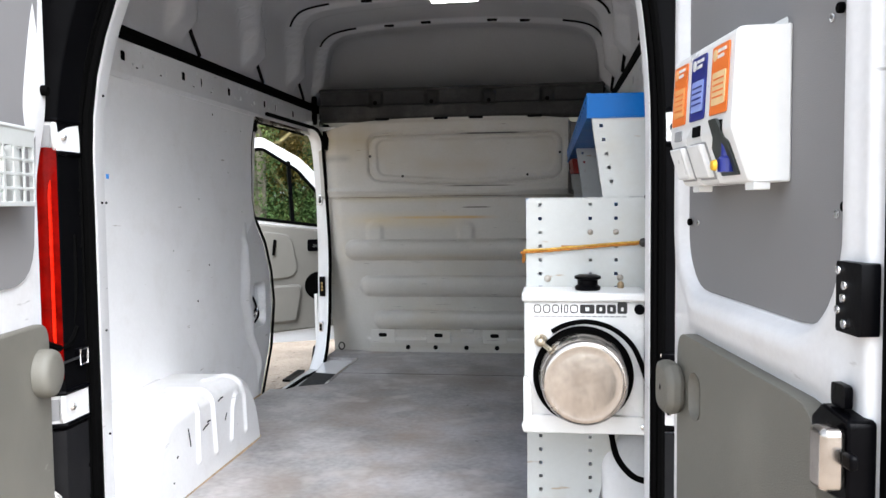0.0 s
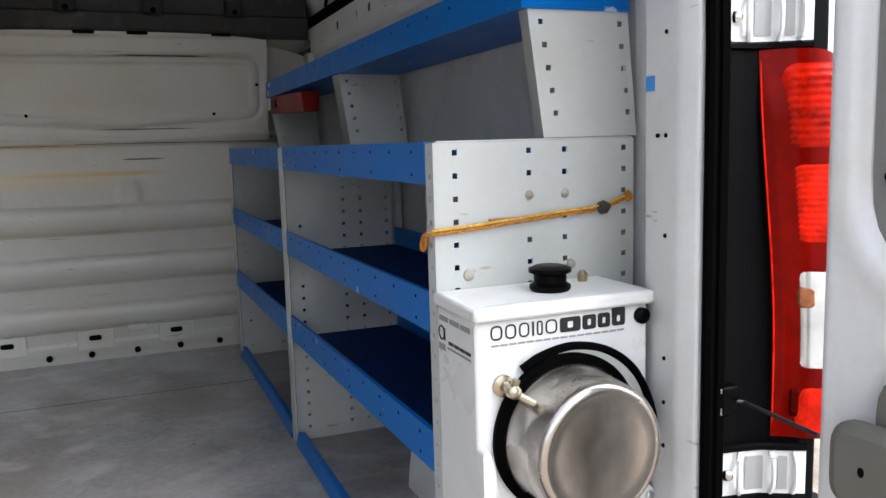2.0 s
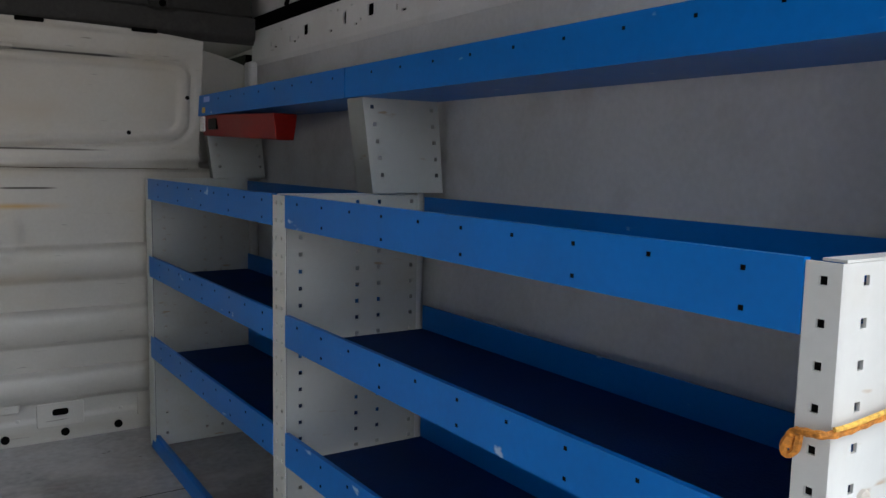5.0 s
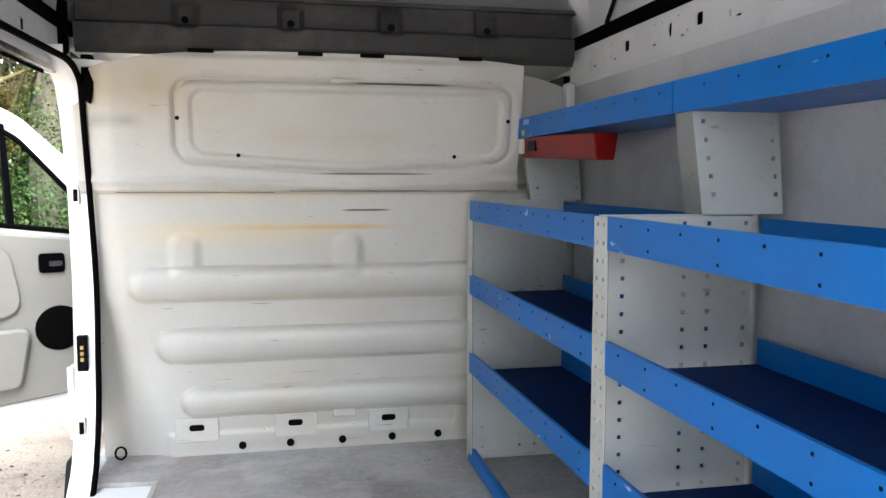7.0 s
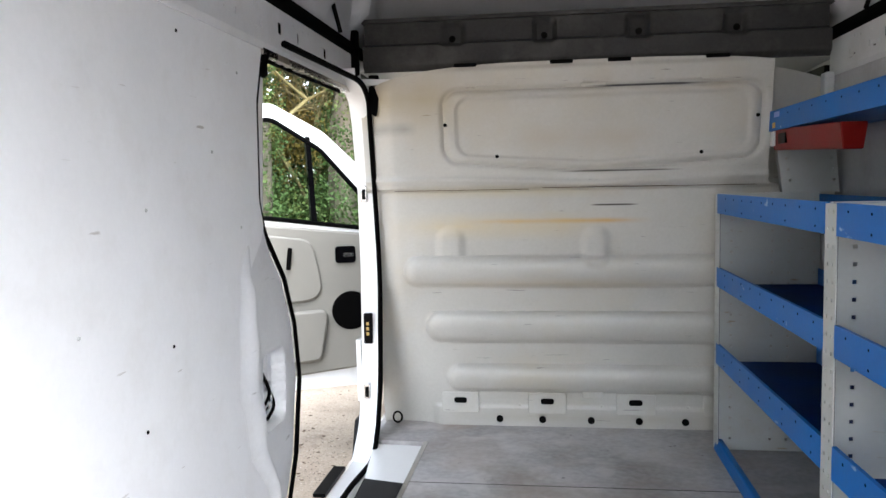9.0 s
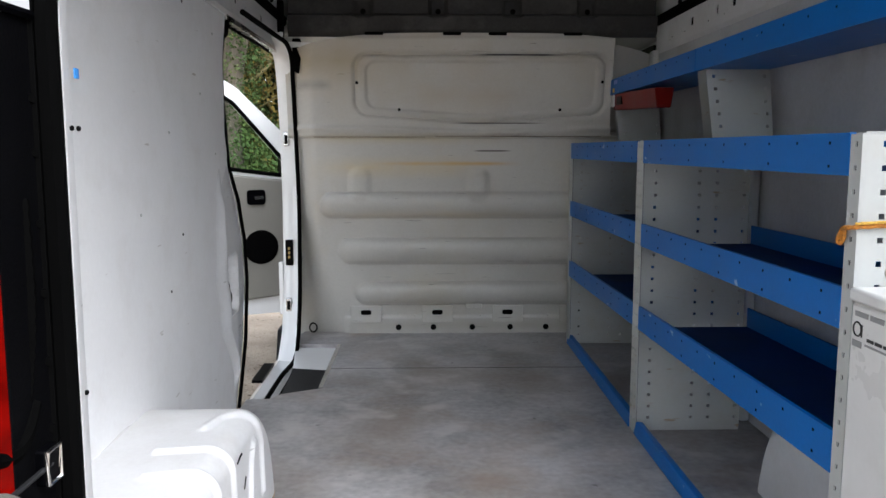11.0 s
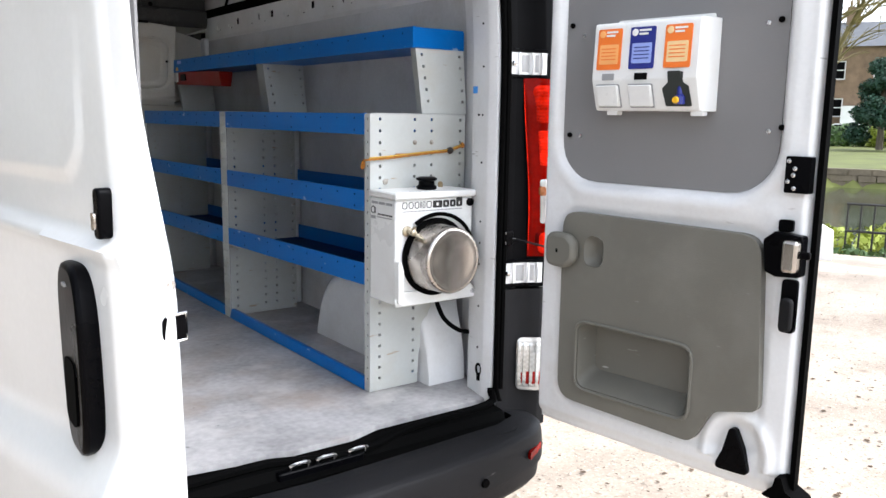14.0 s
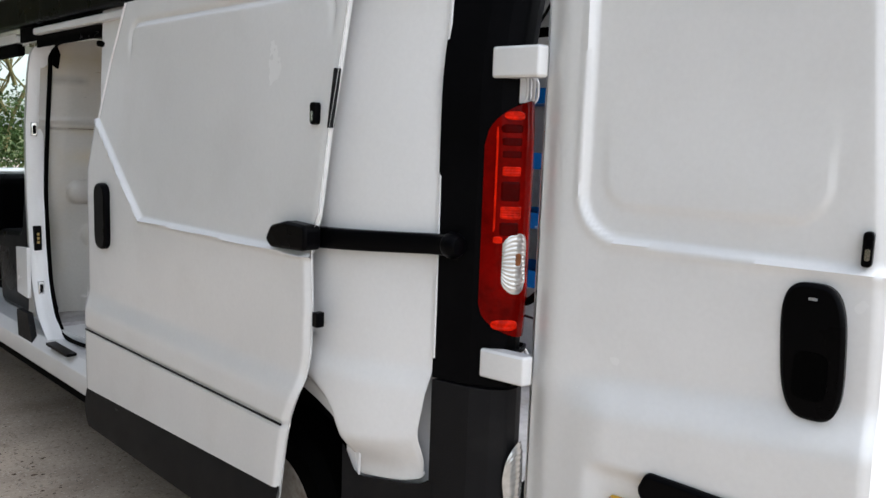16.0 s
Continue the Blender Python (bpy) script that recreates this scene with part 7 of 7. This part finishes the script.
    for k in range(3):
        side_bar("print_line", 0.256 + 0.042 * k, 0.292 + 0.042 * k, 1.198, 1.206, GREYINK)
    ring = [(0.4656, 0.368 + 0.011 * math.cos(a), 1.178 + 0.011 * math.sin(a)) for a in [k * 0.45 for k in range(15)]]
    part("print_emblem", tube(ring, 0.0016, 5), INK, case)
    side_bar("print_emblem", 0.354, 0.357, 1.167, 1.187, INK)
    side_bar("print_line", 0.354, 0.380, 1.150, 1.160, GREYINK)
    for k in range(4):
        side_bar("print_line", 0.256 + 0.022 * k, 0.274 + 0.022 * k, 1.164, 1.169, INK)
    side_bar("print_line", 0.256, 0.345, 1.156, 1.159, GREYINK)
    unit.location.y += 0.004


build_wash_unit()


def build_cord():
    cord = thing("bungee_cord", (0.65, 0.39, 1.35), "orange and yellow elastic cord stretched across the end panel", "cord")
    line = smoothline([(0.4555, 0.408, 1.312), (0.453, 0.402, 1.328), (0.4545, 0.370, 1.334), (0.52, 0.3675, 1.338), (0.60, 0.3675, 1.345), (0.70, 0.3675, 1.353), (0.765, 0.3675, 1.358), (0.815, 0.3685, 1.372), (0.822, 0.371, 1.374)], 10)
    bm = bmesh.new()
    n = len(line)
    rings = []
    for i, p in enumerate(line):
        d = (line[min(i + 1, n - 1)] - line[max(i - 1, 0)]).normalized()
        s = d.cross(Vector((0, 1, 0.2))).normalized()
        t = d.cross(s)
        r = 0.0038 * (1 + 0.14 * math.sin(i * 1.9))
        rings.append([bm.verts.new(p + r * (math.cos(k * 1.0472) * s + math.sin(k * 1.0472) * t)) for k in range(6)])
    for a, b in zip(rings, rings[1:]):
        for k in range(6):
            bm.faces.new((a[k - 1], a[k], b[k], b[k - 1]))
    part("strand", bm, ROPE, cord)
    part("strand_second", tube([p + Vector((0, -0.003, 0.0055)) for p in line[20:72:1]], 0.0024, 6), mat("yellow_rope", (0.6, 0.36, 0.06), 0.8, var=0.5, scale=200, bump=0.1), cord)
    part("knot", lathe([(0.003, -0.012), (0.011, -0.006), (0.012, 0.003), (0.006, 0.012)], (0.772, 0.365, 1.360), (1, 0, 0.2), 12), mat("dark_toggle", (0.04, 0.035, 0.03), 0.6), cord, "dark cord toggle")
    part("frayed_end", tube(smoothline([(0.82, 0.367, 1.372), (0.826, 0.362, 1.376), (0.818, 0.363, 1.384)], 4), 0.006, 6), ROPE, cord)
    part("loose_loop", tube(smoothline([(0.4545, 0.404, 1.328), (0.452, 0.411, 1.313), (0.453, 0.408, 1.305), (0.4555, 0.401, 1.312), (0.4545, 0.398, 1.328)], 5), 0.0036, 6), ROPE, cord)
    part("tag", box(0.556, 0.62, 0.3635, 0.372, 1.345, 1.3525), mat("rusty_tag", (0.35, 0.16, 0.04), 0.7), cord, "brown cord sleeve")

    cord.location += Vector((0.006, 0.021, 0))


build_cord()


def build_dispenser():
    put = RDOOR
    d = thing("soap_dispenser", put(0.28, -0.03, 1.49), "white three-bottle soap dispenser with coloured labels on the door", "dispenser")
    # profile across depth (v, z): sloping front, set-back foot
    prof = fillet([(0.020, 1.495), (-0.036, 1.495), (-0.062, 1.575), (-0.054, 1.72), (0.020, 1.72)], [0.004, 0.012, 0.015, 0.012, 0.004], 4)

    def hull(u0, u1, bm):
        a = [bm.verts.new(put(u0 + 0.0, p.x, p.y)) for p in prof]
        b = [bm.verts.new(put(u1 + (0.014 if p.x > -0.02 else 0.0), p.x, p.y)) for p in prof]
        for i in range(len(a)):
            bm.faces.new((a[i - 1], a[i], b[i], b[i - 1]))
        bm.faces.new(a)
        bm.faces.new(b)
        return bm
    part("case", hull(0.118, 0.424, bmesh.new()), WHITEBOX, d, "white moulded plastic case", bevel=0.006)
    slope = lambda z: -0.0625 + (z - 1.575) * (0.008 / 0.145) - 0.0008
    lower = lambda z: -0.0635 + (1.575 - z) * (0.026 / 0.08)
    for k, (u, m, m2) in enumerate(((0.132, ORANGE, PALEORANGE), (0.230, NAVY, PALEBLUE), (0.330, ORANGE, mat("cream_print", (0.85, 0.6, 0.3), 0.3, bump=0)))):
        f = lambda uu, v, z: put(uu, slope(z) + v, z)
        lb = part("label_card", plate(rect(u, u + 0.073, 1.600, 1.704, 0.005, 3), -0.0012, 0.0005, f), m, d, ("orange" if k != 1 else "navy") + " printed product label")
        part("label_panel", plate(rect(u + 0.008, u + 0.065, 1.614, 1.664, 0.004, 3), -0.0022, -0.001, f), m2, lb)
        part("label_badge", puck(f, u + 0.014, 1.691, 0.009, 0.009, -0.0012, -0.0022), WHITEBOX if k == 1 else m2, lb)
        for j in range(2):
            part("print_bar", plate(rect(u + 0.026, u + 0.06 - 0.008 * j, 1.693 - 0.009 * j, 1.698 - 0.009 * j), -0.0022, -0.001, f), WHITEBOX, lb, smooth=0)
        for j in range(4):
            part("print_line", plate(rect(u + 0.014, u + 0.058, 1.652 - 0.009 * j, 1.6545 - 0.009 * j), -0.003, -0.002, f), m, lb, smooth=0)
        part("level_window", plate(rect(u + 0.02, u + 0.056, 1.573, 1.590, 0.002, 2), -0.0012, 0.002, f), DARK if k else GREYINK, d)
        g = lambda uu, v, z: put(uu, lower(z) + v, z)
        if k < 2:
            part("push_pad", plate(rect(u + 0.002, u + 0.068, 1.506, 1.560, 0.004, 3), -0.010, 0.002, g), WHITEBOX, d, "white push pad", bevel=0.003)
            part("pad_gap", plate(rect(u - 0.001, u + 0.071, 1.503, 1.563, 0.004, 3), -0.001, 0.002, g), GREYINK, d)
        else:
            part("open_bay", plate(fillet([(u + 0.004, 1.507), (u + 0.074, 1.507), (u + 0.070, 1.556), (u + 0.056, 1.565), (u + 0.053, 1.592), (u + 0.018, 1.592), (u + 0.016, 1.565), (u - 0.002, 1.55)], 0.004, 2), -0.0022, 0.002, g), mat("bay_dark", (0.02, 0.025, 0.022), 0.5), d, "dark open bottle bay")
            part("pump", lathe([(0.013, 0), (0.013, 0.02), (0.008, 0.024), (0.008, 0.045)], put(u + 0.046, lower(1.52) - 0.006, 1.512), (0, 0, 1), 14), NAVY, d, "blue bottle pump")
            part("pump_tip", lathe([(0.009, 0), (0.007, 0.006)], put(u + 0.044, lower(1.525) - 0.02, 1.522), put(0, -1, 0) - put(0, 0, 0), 12), YELLOWP, d)
    for u in (0.15, 0.395):
        part("bracket_foot", plate(rect(u, u + 0.032, 1.484, 1.4955, 0.003, 2), -0.030, -0.006, put), WHITEBOX, d)
    part("back_plate", plate(rect(0.14, 0.42, 1.50, 1.733, 0.006, 3), 0.0195, 0.0215, put), WHITEBOX, d)


build_dispenser()


def build_basket():
    put = LDOOR
    b = thing("storage_basket", put(0.25, 0.14, 1.49), "cream plastic lattice basket with bottles hung on the open door", "basket")
    u0, u1, v0, v1, z0, z1 = 0.23, 0.45, 0.112, 0.162, 1.472, 1.632

    def lattice(a0, a1, cols):
        """Open cells between bars, below a solid rim."""
        w, h = (a1 - a0 - 0.008) / cols, (z1 - z0 - 0.042) / 4
        return [rect(a0 + 0.008 + w * i, a0 + w * (i + 1), z0 + 0.010 + h * j, z0 + 0.010 + h * (j + 1) - 0.006, 0.002, 2) for i in range(cols) for j in range(4)]
    part("front", plate(rect(u0, u1, z0, z1, 0.004, 2), v1, v1 + 0.004, put, lattice(u0, u1, 5)), CREAM, b, bevel=0.001)
    across = lambda v, u, z: put(u, v, z)
    for u in (u0, u1 - 0.004):
        part("end", plate(rect(v0, v1 - 0.0005, z0, z1, 0.002, 2), u, u + 0.004, across, lattice(v0, v1, 1)), CREAM, b, bevel=0.001)
    part("bottom", plate(rect(u0 + 0.0045, u1 - 0.0045, v0, v1 - 0.0005), z0, z0 + 0.003, lambda u, z, v: put(u, v, z)), CREAM, b)
    part("rim", tube([put(u0, v0, z1), put(u0, v1 + 0.002, z1), put(u1, v1 + 0.002, z1), put(u1, v0, z1)], 0.005, 8), CREAM, b)
    for k, m in enumerate((CREAM, WHITEBOX, CREAM)):
        c = thing("spray_can", put(0.272 + 0.066 * k, 0.137, z0 + 0.004), "pale labelled bottle standing in the lattice basket", "bottle", "bottles in the basket")
        part("body", lathe([(0.0175, 0), (0.0185, 0.004), (0.0185, 0.105), (0.014, 0.118), (0.008, 0.122), (0.008, 0.14)], put(0.272 + 0.066 * k, 0.137, z0 + 0.004), (0, 0, 1), 20), m, c)


build_basket()
